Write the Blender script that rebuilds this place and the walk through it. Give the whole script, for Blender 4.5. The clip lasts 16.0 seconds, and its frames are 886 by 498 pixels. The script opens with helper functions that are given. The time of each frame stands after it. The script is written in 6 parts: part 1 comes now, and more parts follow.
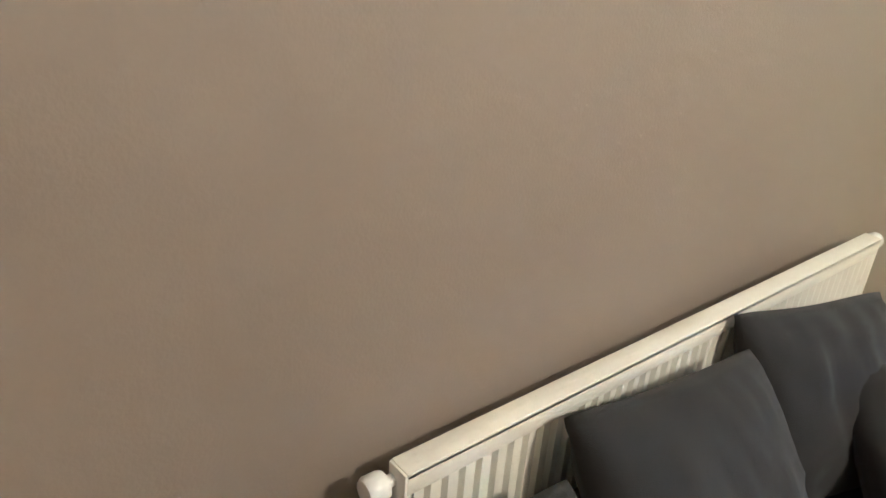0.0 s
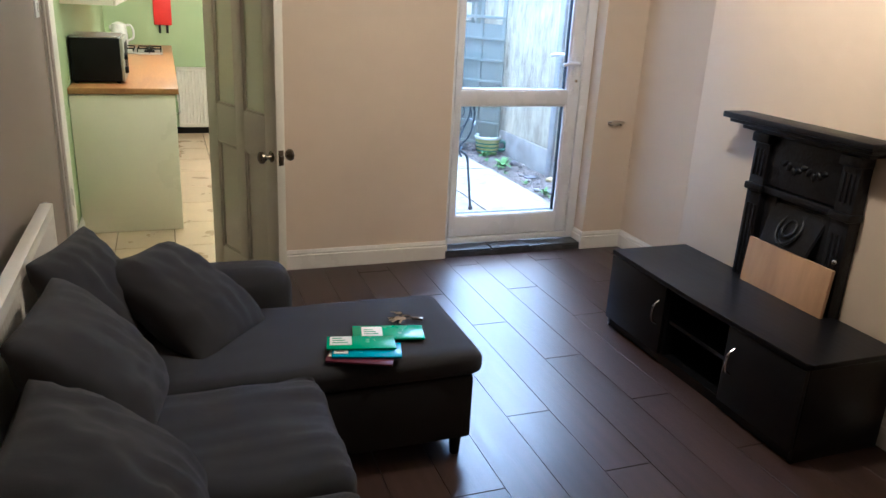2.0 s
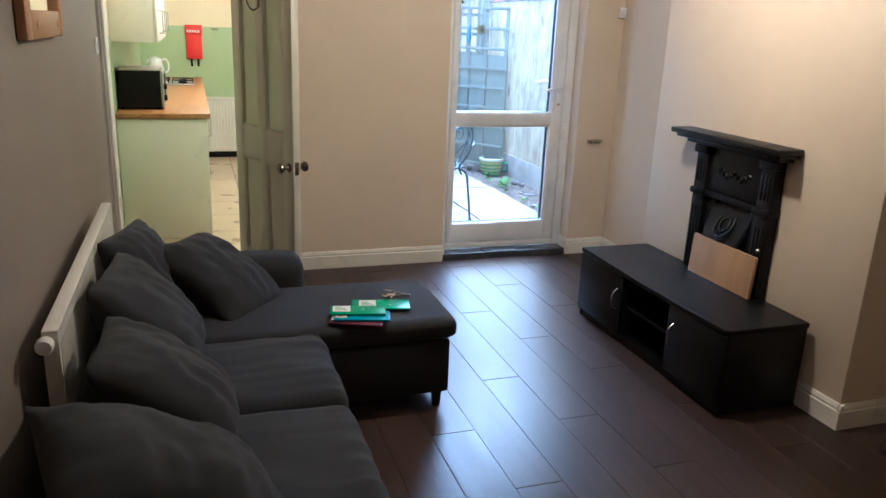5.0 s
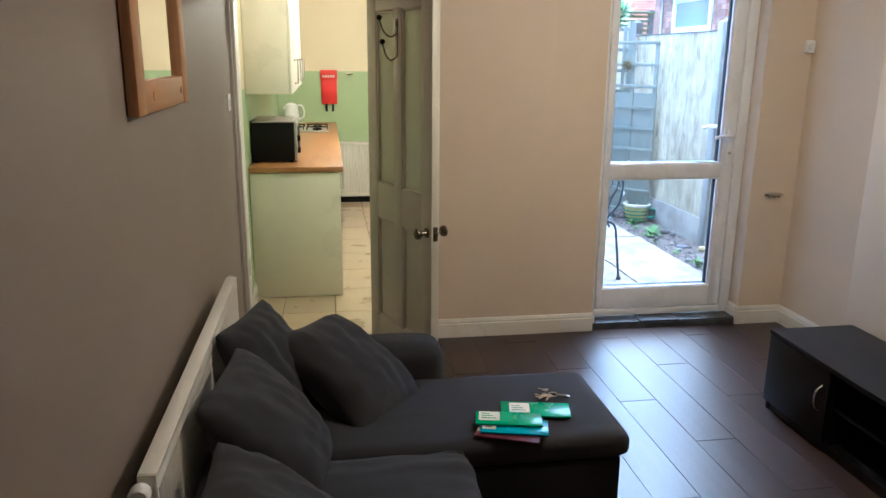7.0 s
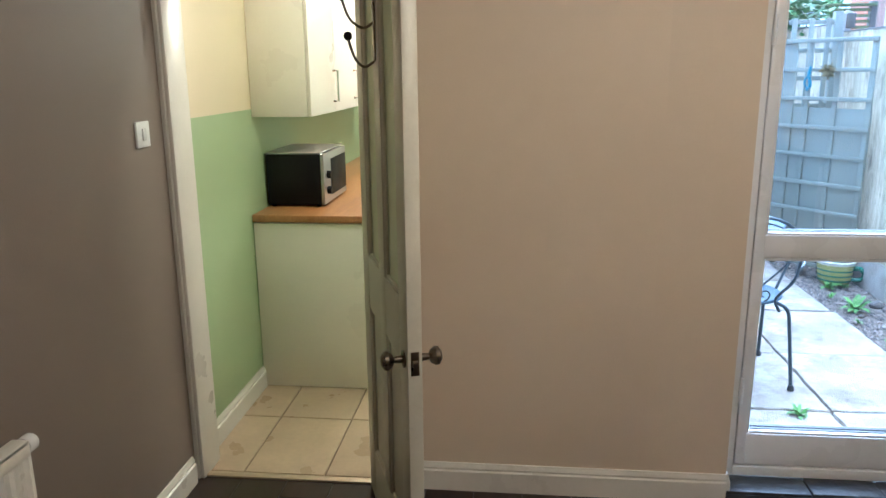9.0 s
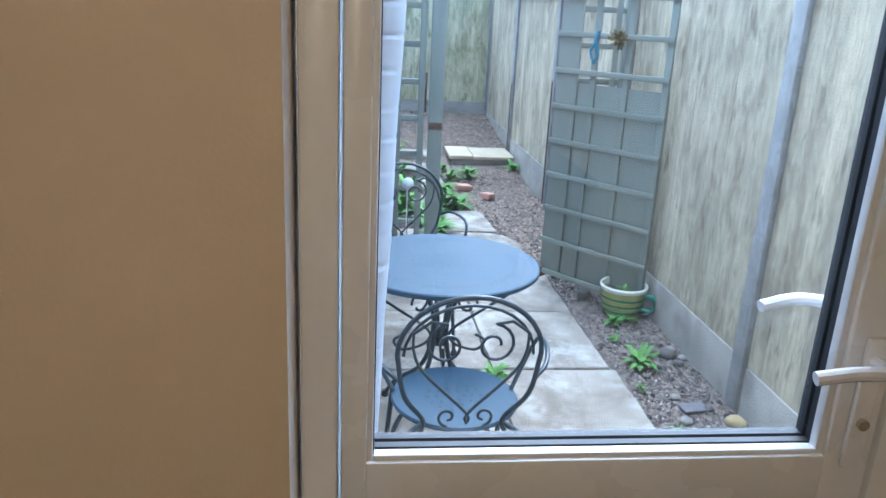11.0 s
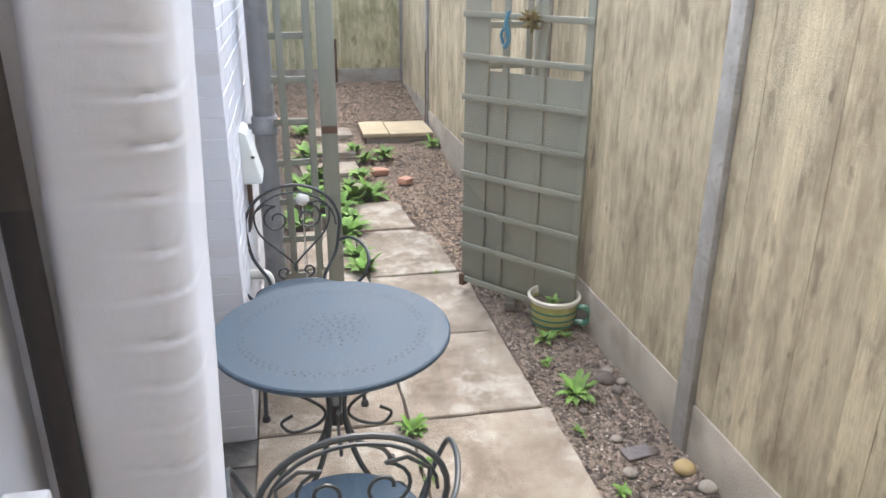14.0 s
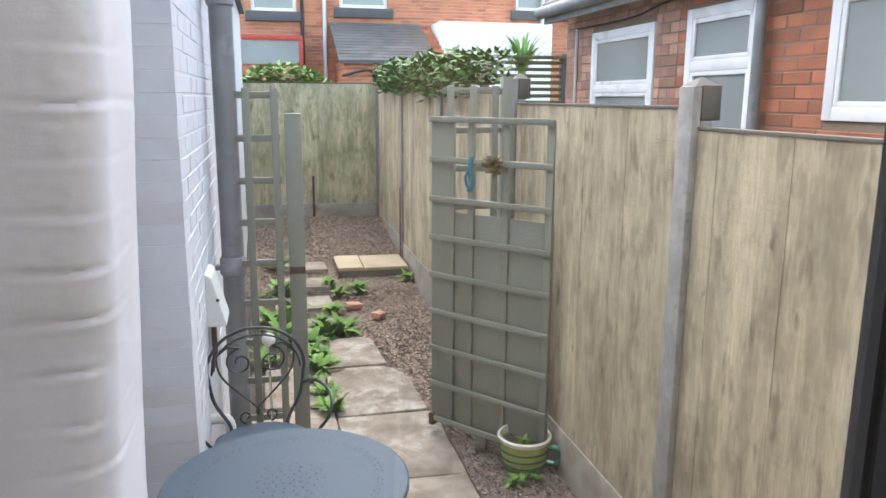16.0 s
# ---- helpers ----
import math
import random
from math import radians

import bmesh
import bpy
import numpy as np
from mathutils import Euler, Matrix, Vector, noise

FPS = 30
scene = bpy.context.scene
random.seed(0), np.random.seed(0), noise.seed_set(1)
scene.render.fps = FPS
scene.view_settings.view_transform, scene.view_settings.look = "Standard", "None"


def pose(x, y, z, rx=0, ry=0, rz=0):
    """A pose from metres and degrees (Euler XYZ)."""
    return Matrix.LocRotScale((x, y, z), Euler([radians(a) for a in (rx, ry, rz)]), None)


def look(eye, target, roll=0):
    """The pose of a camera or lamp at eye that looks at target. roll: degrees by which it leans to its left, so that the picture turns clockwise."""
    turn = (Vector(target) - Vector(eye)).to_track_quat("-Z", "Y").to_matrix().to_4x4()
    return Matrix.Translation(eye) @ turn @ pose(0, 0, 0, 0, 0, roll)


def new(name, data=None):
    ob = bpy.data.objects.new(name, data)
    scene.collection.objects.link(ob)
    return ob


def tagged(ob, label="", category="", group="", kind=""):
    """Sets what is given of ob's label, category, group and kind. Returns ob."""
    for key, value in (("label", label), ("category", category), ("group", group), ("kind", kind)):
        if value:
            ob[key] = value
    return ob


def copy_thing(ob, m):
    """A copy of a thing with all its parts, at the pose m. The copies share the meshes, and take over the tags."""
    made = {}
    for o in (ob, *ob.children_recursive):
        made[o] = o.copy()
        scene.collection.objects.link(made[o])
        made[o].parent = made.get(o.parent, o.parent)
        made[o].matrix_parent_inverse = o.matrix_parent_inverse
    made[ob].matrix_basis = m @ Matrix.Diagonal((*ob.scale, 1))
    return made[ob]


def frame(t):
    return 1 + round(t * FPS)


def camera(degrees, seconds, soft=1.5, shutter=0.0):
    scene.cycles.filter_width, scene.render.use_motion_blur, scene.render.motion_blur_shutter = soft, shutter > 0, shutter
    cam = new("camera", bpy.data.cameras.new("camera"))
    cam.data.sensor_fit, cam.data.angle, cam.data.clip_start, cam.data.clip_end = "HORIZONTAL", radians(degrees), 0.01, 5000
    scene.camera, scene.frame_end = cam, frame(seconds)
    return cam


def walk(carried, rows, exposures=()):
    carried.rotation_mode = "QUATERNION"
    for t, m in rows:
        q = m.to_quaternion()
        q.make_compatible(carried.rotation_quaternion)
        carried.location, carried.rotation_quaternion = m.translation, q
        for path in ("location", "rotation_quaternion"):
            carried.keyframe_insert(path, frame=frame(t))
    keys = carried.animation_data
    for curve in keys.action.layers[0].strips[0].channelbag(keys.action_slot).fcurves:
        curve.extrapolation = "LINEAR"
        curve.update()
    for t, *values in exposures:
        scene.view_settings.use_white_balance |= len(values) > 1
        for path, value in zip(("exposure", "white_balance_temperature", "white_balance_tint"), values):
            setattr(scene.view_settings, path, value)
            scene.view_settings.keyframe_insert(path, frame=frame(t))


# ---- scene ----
cam = camera(61.7, 16.0)
PATH = [
    (0.0, (0.727, -3.054, 1.476), (-0.648, -1.903, 0.59), 4.0),
    (0.3, (0.716, -3.182, 1.502), (-0.152, -1.599, 0.636), 3.0),
    (0.5, (0.713, -3.3, 1.519), (0.126, -1.572, 0.693), 2.7),
    (1, (0.749, -3.639, 1.513), (0.577, -1.778, 0.801), 4.1),
    (1.5, (0.656, -3.841, 1.527), (0.894, -1.977, 0.842), 3.5),
    (2, (0.526, -4.004, 1.51), (1.195, -2.232, 0.867), 3.0),
    (2.5, (0.502, -4.247, 1.512), (1.29, -2.512, 0.907), 2.8),
    (3, (0.501, -4.496, 1.542), (1.189, -2.708, 0.969), 1.9),
    (3.2, (0.469, -4.542, 1.546), (1.132, -2.739, 0.989), 1.3),
    (5.3, (0.479, -4.627, 1.538), (1.076, -2.808, 0.959), 2.9),
    (5.5, (0.519, -4.595, 1.559), (1.082, -2.774, 0.954), 2.9),
    (6, (0.514, -4.513, 1.55), (1.035, -2.687, 0.922), 3.0),
    (6.5, (0.496, -4.354, 1.581), (0.966, -2.508, 0.974), 1.9),
    (7, (0.49, -4.083, 1.606), (0.788, -2.169, 1.106), 0.5),
    (7.5, (0.59, -3.748, 1.584), (0.631, -1.787, 1.189), 1.2),
    (8, (0.795, -3.362, 1.608), (0.763, -1.401, 1.216), 0.6),
    (8.5, (0.974, -2.925, 1.615), (0.991, -0.977, 1.163), -0.7),
    (9, (1.264, -2.574, 1.582), (1.063, -0.641, 1.111), -0.5),
    (9.5, (1.457, -2.166, 1.573), (1.275, -0.247, 1.04), 0.7),
    (10, (1.681, -1.675, 1.565), (1.852, 0.225, 0.962), 2.7),
    (10.2, (1.789, -1.501, 1.552), (2.005, 0.397, 0.959), 3.3),
    (12.3, (2.36, -0.221, 1.785), (2.645, 1.629, 1.082), -0.3),
    (12.5, (2.363, -0.225, 1.787), (2.669, 1.592, 1.01), -0.8),
    (13, (2.39, -0.244, 1.739), (2.725, 1.498, 0.817), -1.1),
    (13.3, (2.402, -0.253, 1.71), (2.755, 1.461, 0.742), -1.0),
    (13.5, (2.391, -0.247, 1.721), (2.76, 1.476, 0.774), -0.5),
    (14, (2.37, -0.221, 1.815), (2.748, 1.604, 1.089), 0.4),
    (14.5, (2.38, -0.216, 1.878), (2.731, 1.682, 1.354), 0.1),
    (15, (2.378, -0.228, 1.9), (2.727, 1.696, 1.476), 0.2),
    (15.5, (2.39, -0.232, 1.896), (2.761, 1.694, 1.504), 0.4),
    (16, (2.446, -0.236, 1.881), (2.89, 1.673, 1.482), 0.3),
]
walk(cam, [(t, look(eye, target, roll)) for t, eye, target, roll in PATH],
     [(0, 5.18, 4400, -5), (0.5, 4.85, 4150, -6), (1.0, 4.25, 4000, -3), (2.5, 4.05, 4600, 3), (5.5, 4.02, 4350, 0), (6.2, 4.05, 4350, 0), (7.0, 3.87, 4500, 0), (8.0, 3.8, 4550, 0),
      (9.5, 3.68, 4350, -1), (10.2, 3.35, 4400, -3), (12.3, 2.83, 6350, 7), (13.3, 2.87, 6900, 9), (14.2, 2.8, 7100, 10), (15, 2.58, 7050, 9), (16, 2.58, 7150, 9)])

# ---- world, sun and exposure ----
world = bpy.data.worlds.new("sky")
scene.world = world
world.use_nodes = True
wn = world.node_tree.nodes
sky = wn.new("ShaderNodeTexSky")
sky.sky_type = "NISHITA"
sky.sun_disc = False
sky.sun_elevation, sky.sun_rotation = radians(50), radians(20)
sky.dust_density, sky.air_density = 1.0, 1.2
wn["Background"].inputs["Strength"].default_value = 0.15
world.node_tree.links.new(sky.outputs["Color"], wn["Background"].inputs["Color"])
sun = new("sun", bpy.data.lights.new("sun", "SUN"))
sun.data.energy, sun.data.angle, sun.data.color = 1.4, radians(90), (1.0, 0.97, 0.94)
sun.matrix_world = look((0, 12, 20), (3, 3, 0))


def lamp(name, x, y, z, watts, colour, size):
    ob = new(name, bpy.data.lights.new(name, "POINT"))
    ob.data.energy, ob.data.color, ob.data.shadow_soft_size = watts, colour, size
    ob.location = (x, y, z)
    return ob


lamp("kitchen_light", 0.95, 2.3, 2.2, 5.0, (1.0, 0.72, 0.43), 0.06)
# added fill with no known source, brightens the cabinet end panel by the door
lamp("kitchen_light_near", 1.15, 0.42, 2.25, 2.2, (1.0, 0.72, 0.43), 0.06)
lamp("room_light", 1.95, -1.95, 2.31, 4.7, (1.0, 0.68, 0.40), 0.06)


# ---- materials ----
def mat(name, colour, rough=0.6, vary=0.15, scale=6.0, bump=0.1, fine=90.0, metal=0.0, stretch=(1, 1, 1),
        colour2=None, obj_vary=0.0, stain=None, stain_scale=1.2, sheen=0.0, coat=0.0, island=0.0):
    """Principled surface with broad variation, fine grain, optional stains and relief."""
    m = bpy.data.materials.new(name)
    m.use_nodes = True
    n, l = m.node_tree.nodes, m.node_tree.links
    b = n["Principled BSDF"]
    b.inputs["Metallic"].default_value = metal
    b.inputs["Coat Weight"].default_value = coat
    b.inputs["Sheen Weight"].default_value = sheen
    tc = n.new("ShaderNodeTexCoord")
    mp = n.new("ShaderNodeMapping")
    mp.inputs["Scale"].default_value = stretch
    l.new(tc.outputs["Object"], mp.inputs["Vector"])
    info = n.new("ShaderNodeObjectInfo")
    off = n.new("ShaderNodeVectorMath")
    off.operation = "MULTIPLY_ADD"
    off.inputs[1].default_value = (37.0, 17.0, 23.0)
    comb = n.new("ShaderNodeCombineXYZ")
    for k in range(3):
        l.new(info.outputs["Random"], comb.inputs[k])
    l.new(comb.outputs[0], off.inputs[0])
    l.new(mp.outputs[0], off.inputs[2])
    big = n.new("ShaderNodeTexNoise")
    big.inputs["Scale"].default_value, big.inputs["Detail"].default_value = scale, 5.0
    small = n.new("ShaderNodeTexNoise")
    small.inputs["Scale"].default_value, small.inputs["Detail"].default_value = fine, 3.0
    l.new(off.outputs[0], big.inputs["Vector"])
    l.new(off.outputs[0], small.inputs["Vector"])
    ramp = n.new("ShaderNodeValToRGB")
    c2 = colour2 or tuple(c * (1 - vary) for c in colour)
    ramp.color_ramp.elements[0].position, ramp.color_ramp.elements[1].position = 0.33, 0.67
    ramp.color_ramp.elements[0].color = (*c2, 1)
    ramp.color_ramp.elements[1].color = (*colour, 1)
    l.new(big.outputs["Fac"], ramp.inputs["Fac"])
    hsv = n.new("ShaderNodeHueSaturation")
    mr = n.new("ShaderNodeMapRange")
    mr.inputs["To Min"].default_value, mr.inputs["To Max"].default_value = 1 - vary * 0.6, 1 + vary * 0.6
    l.new(small.outputs["Fac"], mr.inputs["Value"])
    l.new(ramp.outputs["Color"], hsv.inputs["Color"])
    value = mr.outputs["Result"]
    if obj_vary or island:
        src = info.outputs["Random"]
        if island:
            src = n.new("ShaderNodeNewGeometry").outputs["Random Per Island"]
        amount = obj_vary or island
        ov = n.new("ShaderNodeMapRange")
        ov.inputs["To Min"].default_value, ov.inputs["To Max"].default_value = 1 - amount, 1 + amount
        l.new(src, ov.inputs["Value"])
        mul = n.new("ShaderNodeMath")
        mul.operation = "MULTIPLY"
        l.new(value, mul.inputs[0])
        l.new(ov.outputs["Result"], mul.inputs[1])
        value = mul.outputs[0]
    l.new(value, hsv.inputs["Value"])
    out = hsv.outputs["Color"]
    if stain:
        sn = n.new("ShaderNodeTexNoise")
        sn.inputs["Scale"].default_value, sn.inputs["Detail"].default_value = stain_scale, 8.0
        sn.inputs["Roughness"].default_value = 0.65
        l.new(off.outputs[0], sn.inputs["Vector"])
        sr = n.new("ShaderNodeValToRGB")
        sr.color_ramp.elements[0].position, sr.color_ramp.elements[1].position = 0.5, 0.72
        sr.color_ramp.elements[1].color = (0.8, 0.8, 0.8, 1)
        l.new(sn.outputs["Fac"], sr.inputs["Fac"])
        mx = n.new("ShaderNodeMix")
        mx.data_type = "RGBA"
        l.new(sr.outputs["Color"], mx.inputs["Factor"])
        l.new(out, mx.inputs[6])
        mx.inputs[7].default_value = (*stain, 1)
        out = mx.outputs[2]
    l.new(out, b.inputs["Base Color"])
    rr = n.new("ShaderNodeMapRange")
    rr.inputs["To Min"].default_value, rr.inputs["To Max"].default_value = max(0.02, rough - 0.1), min(1, rough + 0.1)
    l.new(big.outputs["Fac"], rr.inputs["Value"])
    l.new(rr.outputs["Result"], b.inputs["Roughness"])
    if bump:
        bp = n.new("ShaderNodeBump")
        bp.inputs["Strength"].default_value, bp.inputs["Distance"].default_value = bump, 0.01
        add = n.new("ShaderNodeMath")
        l.new(small.outputs["Fac"], add.inputs[0])
        l.new(big.outputs["Fac"], add.inputs[1])
        l.new(add.outputs[0], bp.inputs["Height"])
        l.new(bp.outputs["Normal"], b.inputs["Normal"])
    return m


def glass(name, share=0.045):
    """A pane: clear, with a faint milky veil put in for haze, and a small mirror's share at each face."""
    m = bpy.data.materials.new(name)
    m.use_nodes = True
    n, l = m.node_tree.nodes, m.node_tree.links
    n.remove(n["Principled BSDF"])
    tr, gl, mx = (n.new(k) for k in ("ShaderNodeBsdfTransparent", "ShaderNodeBsdfGlossy", "ShaderNodeMixShader"))
    gl.inputs["Roughness"].default_value = 0.0
    mx.inputs[0].default_value = share
    # a little translucent white stands in for hazy glare through the pane
    haze, haze_mix = n.new("ShaderNodeBsdfTranslucent"), n.new("ShaderNodeMixShader")
    haze.inputs["Color"].default_value = (0.9, 0.93, 0.95, 1)
    haze_mix.inputs[0].default_value = 0.004
    l.new(tr.outputs[0], haze_mix.inputs[1])
    l.new(haze.outputs[0], haze_mix.inputs[2])
    l.new(haze_mix.outputs[0], mx.inputs[1])
    l.new(gl.outputs[0], mx.inputs[2])
    l.new(mx.outputs[0], n["Material Output"].inputs["Surface"])
    return m


def film(name, colour, milky, gloss_rough):
    """Obscured glass: scatters what falls through it, a little clear, a little gloss."""
    m = bpy.data.materials.new(name)
    m.use_nodes = True
    n, l = m.node_tree.nodes, m.node_tree.links
    n.remove(n["Principled BSDF"])
    kinds = ("ShaderNodeBsdfTranslucent", "ShaderNodeBsdfDiffuse", "ShaderNodeBsdfGlossy", "ShaderNodeMixShader", "ShaderNodeMixShader")
    tl, df, gl, m1, m2 = (n.new(k) for k in kinds)
    grain = n.new("ShaderNodeTexNoise")
    grain.inputs["Scale"].default_value = 140.0
    bp = n.new("ShaderNodeBump")
    bp.inputs["Strength"].default_value, bp.inputs["Distance"].default_value = 0.4, 0.004
    l.new(grain.outputs["Fac"], bp.inputs["Height"])
    l.new(bp.outputs["Normal"], gl.inputs["Normal"])
    gl.inputs["Roughness"].default_value = gloss_rough
    tl.inputs["Color"].default_value = df.inputs["Color"].default_value = (*colour, 1)
    m1.inputs[0].default_value, m2.inputs[0].default_value = milky, 0.06
    l.new(df.outputs[0], m1.inputs[1])
    l.new(tl.outputs[0], m1.inputs[2])
    l.new(m1.outputs[0], m2.inputs[1])
    l.new(gl.outputs[0], m2.inputs[2])
    l.new(m2.outputs[0], n["Material Output"].inputs["Surface"])
    return m


def brickwork(name, c1, c2, mortar, course=0.075, length=0.225):
    """Far brickwork that is too small to pick apart; laid in the plane of object x and z."""
    m = mat(name, c1, 0.85, 0.3, 1.5, 0.1)
    n, l = m.node_tree.nodes, m.node_tree.links
    b = n["Principled BSDF"]
    tex = n.new("ShaderNodeTexBrick")
    tc = n.new("ShaderNodeTexCoord")
    mp = n.new("ShaderNodeMapping")
    mp.inputs["Rotation"].default_value = (radians(-90), 0, 0)
    l.new(tc.outputs["Object"], mp.inputs["Vector"])
    l.new(mp.outputs[0], tex.inputs["Vector"])
    tex.inputs["Scale"].default_value = 1.0
    tex.inputs["Brick Width"].default_value, tex.inputs["Row Height"].default_value = length, course
    tex.inputs["Mortar Size"].default_value = 0.006
    tex.inputs["Color1"].default_value, tex.inputs["Color2"].default_value = (*c1, 1), (*c2, 1)
    tex.inputs["Mortar"].default_value = (*mortar, 1)
    ns = n.new("ShaderNodeTexNoise")
    ns.inputs["Scale"].default_value, ns.inputs["Detail"].default_value = 0.8, 8.0
    l.new(tc.outputs["Object"], ns.inputs["Vector"])
    mr = n.new("ShaderNodeMapRange")
    mr.inputs["To Min"].default_value, mr.inputs["To Max"].default_value = 0.55, 1.4
    l.new(ns.outputs["Fac"], mr.inputs["Value"])
    hs = n.new("ShaderNodeHueSaturation")
    l.new(tex.outputs["Color"], hs.inputs["Color"])
    l.new(mr.outputs["Result"], hs.inputs["Value"])
    l.new(hs.outputs["Color"], b.inputs["Base Color"])
    return m


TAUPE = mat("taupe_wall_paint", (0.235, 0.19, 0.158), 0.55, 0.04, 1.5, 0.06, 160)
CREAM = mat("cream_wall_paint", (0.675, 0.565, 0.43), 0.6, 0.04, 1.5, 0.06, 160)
GREEN = mat("sage_green_paint", (0.42, 0.53, 0.29), 0.5, 0.04, 1.5, 0.05, 160)
KCREAM = mat("pale_cream_paint", (0.78, 0.68, 0.48), 0.6, 0.04, 1.5, 0.05, 160)
CEIL = mat("ceiling_white", (0.75, 0.73, 0.70), 0.8, 0.03, 2, 0.05)
GLOSSW = mat("white_gloss_paint", (0.78, 0.75, 0.68), 0.3, 0.05, 3, 0.04, 60)
UPVC = mat("white_plastic", (0.80, 0.80, 0.80), 0.28, 0.03, 4, 0.02, 60, coat=0.2)
GASKET = mat("black_rubber", (0.012, 0.012, 0.014), 0.5, 0.1, 8, 0.05)
DOORP = mat("grey_green_door_paint", (0.66, 0.63, 0.52), 0.4, 0.08, 4, 0.06, 60)
PLANK = mat("dark_oak_laminate", (0.046, 0.027, 0.022), 0.33, 0.4, 3, 0.075, 60, stretch=(9, 0.3, 1), colour2=(0.030, 0.017, 0.013), obj_vary=0.2)
PLANK.node_tree.nodes["Principled BSDF"].inputs["Specular IOR Level"].default_value = 0.42
GAP = mat("dark_joint", (0.012, 0.009, 0.008), 0.8)
SLATE = mat("slate_step", (0.05, 0.05, 0.052), 0.45, 0.4, 12, 0.3, 60, stain=(0.12, 0.12, 0.12), stain_scale=9)
TILE = mat("stone_floor_tile", (0.58, 0.46, 0.31), 0.3, 0.15, 5, 0.04, 50, colour2=(0.50, 0.39, 0.26), obj_vary=0.06)
GROUT = mat("tile_grout", (0.22, 0.17, 0.12), 0.9)
SOFA = mat("charcoal_sofa_fabric", (0.0155, 0.0148, 0.0172), 0.85, 0.2, 4, 0.3, 450, sheen=0.06)
SOFAB = mat("black_sofa_base", (0.008, 0.0075, 0.008), 0.85, 0.15, 4, 0.2, 400)
BLACKW = mat("black_ash_veneer", (0.006, 0.006, 0.007), 0.36, 0.3, 5, 0.06, 60, stretch=(1, 0.15, 1))
BLACKW.node_tree.nodes["Principled BSDF"].inputs["Specular IOR Level"].default_value = 0.28
BLACKIN = mat("black_cabinet_inside", (0.006, 0.006, 0.006), 0.6)
IRON = mat("black_cast_iron", (0.007, 0.007, 0.0085), 0.42, 0.3, 10, 0.2, 80)
IRON.node_tree.nodes["Principled BSDF"].inputs["Specular IOR Level"].default_value = 0.3
PINE = mat("pine_frame_wood", (0.42, 0.22, 0.09), 0.45, 0.3, 4, 0.12, 30, stretch=(1, 0.25, 1), colour2=(0.32, 0.155, 0.06))
BOARDW = mat("beech_board", (0.42, 0.26, 0.14), 0.5, 0.25, 5, 0.08, 40, stretch=(1, 1, 0.2))
WORKTOP = mat("oak_worktop", (0.46, 0.24, 0.09), 0.35, 0.25, 5, 0.06, 40, stretch=(2.5, 0.3, 1), colour2=(0.36, 0.17, 0.06))
CHROME = mat("chrome", (0.62, 0.60, 0.56), 0.16, 0.05, 8, 0.0, metal=1.0)
BRONZE = mat("aged_brass", (0.24, 0.20, 0.15), 0.3, 0.3, 30, 0.05, metal=1.0)
CABW = mat("cream_cabinet", (0.88, 0.84, 0.76), 0.3, 0.03, 3, 0.02, 60)
BLACKP = mat("black_plastic", (0.006, 0.006, 0.007), 0.5, 0.1, 8, 0.0)
BLACKP.node_tree.nodes["Principled BSDF"].inputs["Specular IOR Level"].default_value = 0.2
SILVER = mat("silver_plastic", (0.5, 0.5, 0.5), 0.35, 0.05, 8, 0.0, metal=0.7)
RED = mat("red_nylon", (0.70, 0.025, 0.012), 0.5, 0.12, 8, 0.1)
PAPERG = mat("green_glossy_paper", (0.01, 0.36, 0.16), 0.25, 0.1, 8, 0.03)
PAPERT = mat("teal_glossy_paper", (0.01, 0.30, 0.46), 0.25, 0.1, 8, 0.03)
PAPERM = mat("maroon_paper", (0.09, 0.01, 0.03), 0.4, 0.1, 8, 0.03)
PAPERW = mat("white_paper", (0.75, 0.75, 0.72), 0.5, 0.05, 8, 0.02)
MIRROR = mat("mirror_silver", (0.85, 0.86, 0.86), 0.02, 0.0, 1, 0.0, metal=1.0)
MIRROR.node_tree.nodes["Map Range.001"].inputs["To Min"].default_value = 0.0
MIRROR.node_tree.nodes["Map Range.001"].inputs["To Max"].default_value = 0.012
PANE = glass("window_glass")
FROST = film("obscured_glass", (0.80, 0.84, 0.68), 0.62, 0.25)

WBRICK = mat("white_masonry_paint", (0.58, 0.60, 0.65), 0.55, 0.07, 14, 0.12, 230, obj_vary=0.008, stain=(0.47, 0.47, 0.48), stain_scale=2.6)
SLAB = mat("worn_concrete_slab", (0.36, 0.315, 0.26), 0.85, 0.5, 3.4, 0.9, 110, colour2=(0.15, 0.115, 0.085), obj_vary=0.11, stain=(0.60, 0.57, 0.51), stain_scale=4.0)
for k_ in ("Noise Texture", "Noise Texture.002"):
    SLAB.node_tree.nodes[k_].inputs["Roughness"].default_value = 0.72
    SLAB.node_tree.nodes[k_].inputs["Detail"].default_value = 10.0
SOIL = mat("dark_gravelly_soil", (0.075, 0.057, 0.045), 0.95, 0.5, 9, 0.8, 120, colour2=(0.045, 0.034, 0.027))
PEBBLE = mat("small_gravel", (0.165, 0.128, 0.104), 0.75, 0.3, 12, 0.1, 60, island=0.85)
CHIP = mat("bark_chippings", (0.25, 0.185, 0.138), 0.9, 0.3, 12, 0.1, 60, island=0.7)


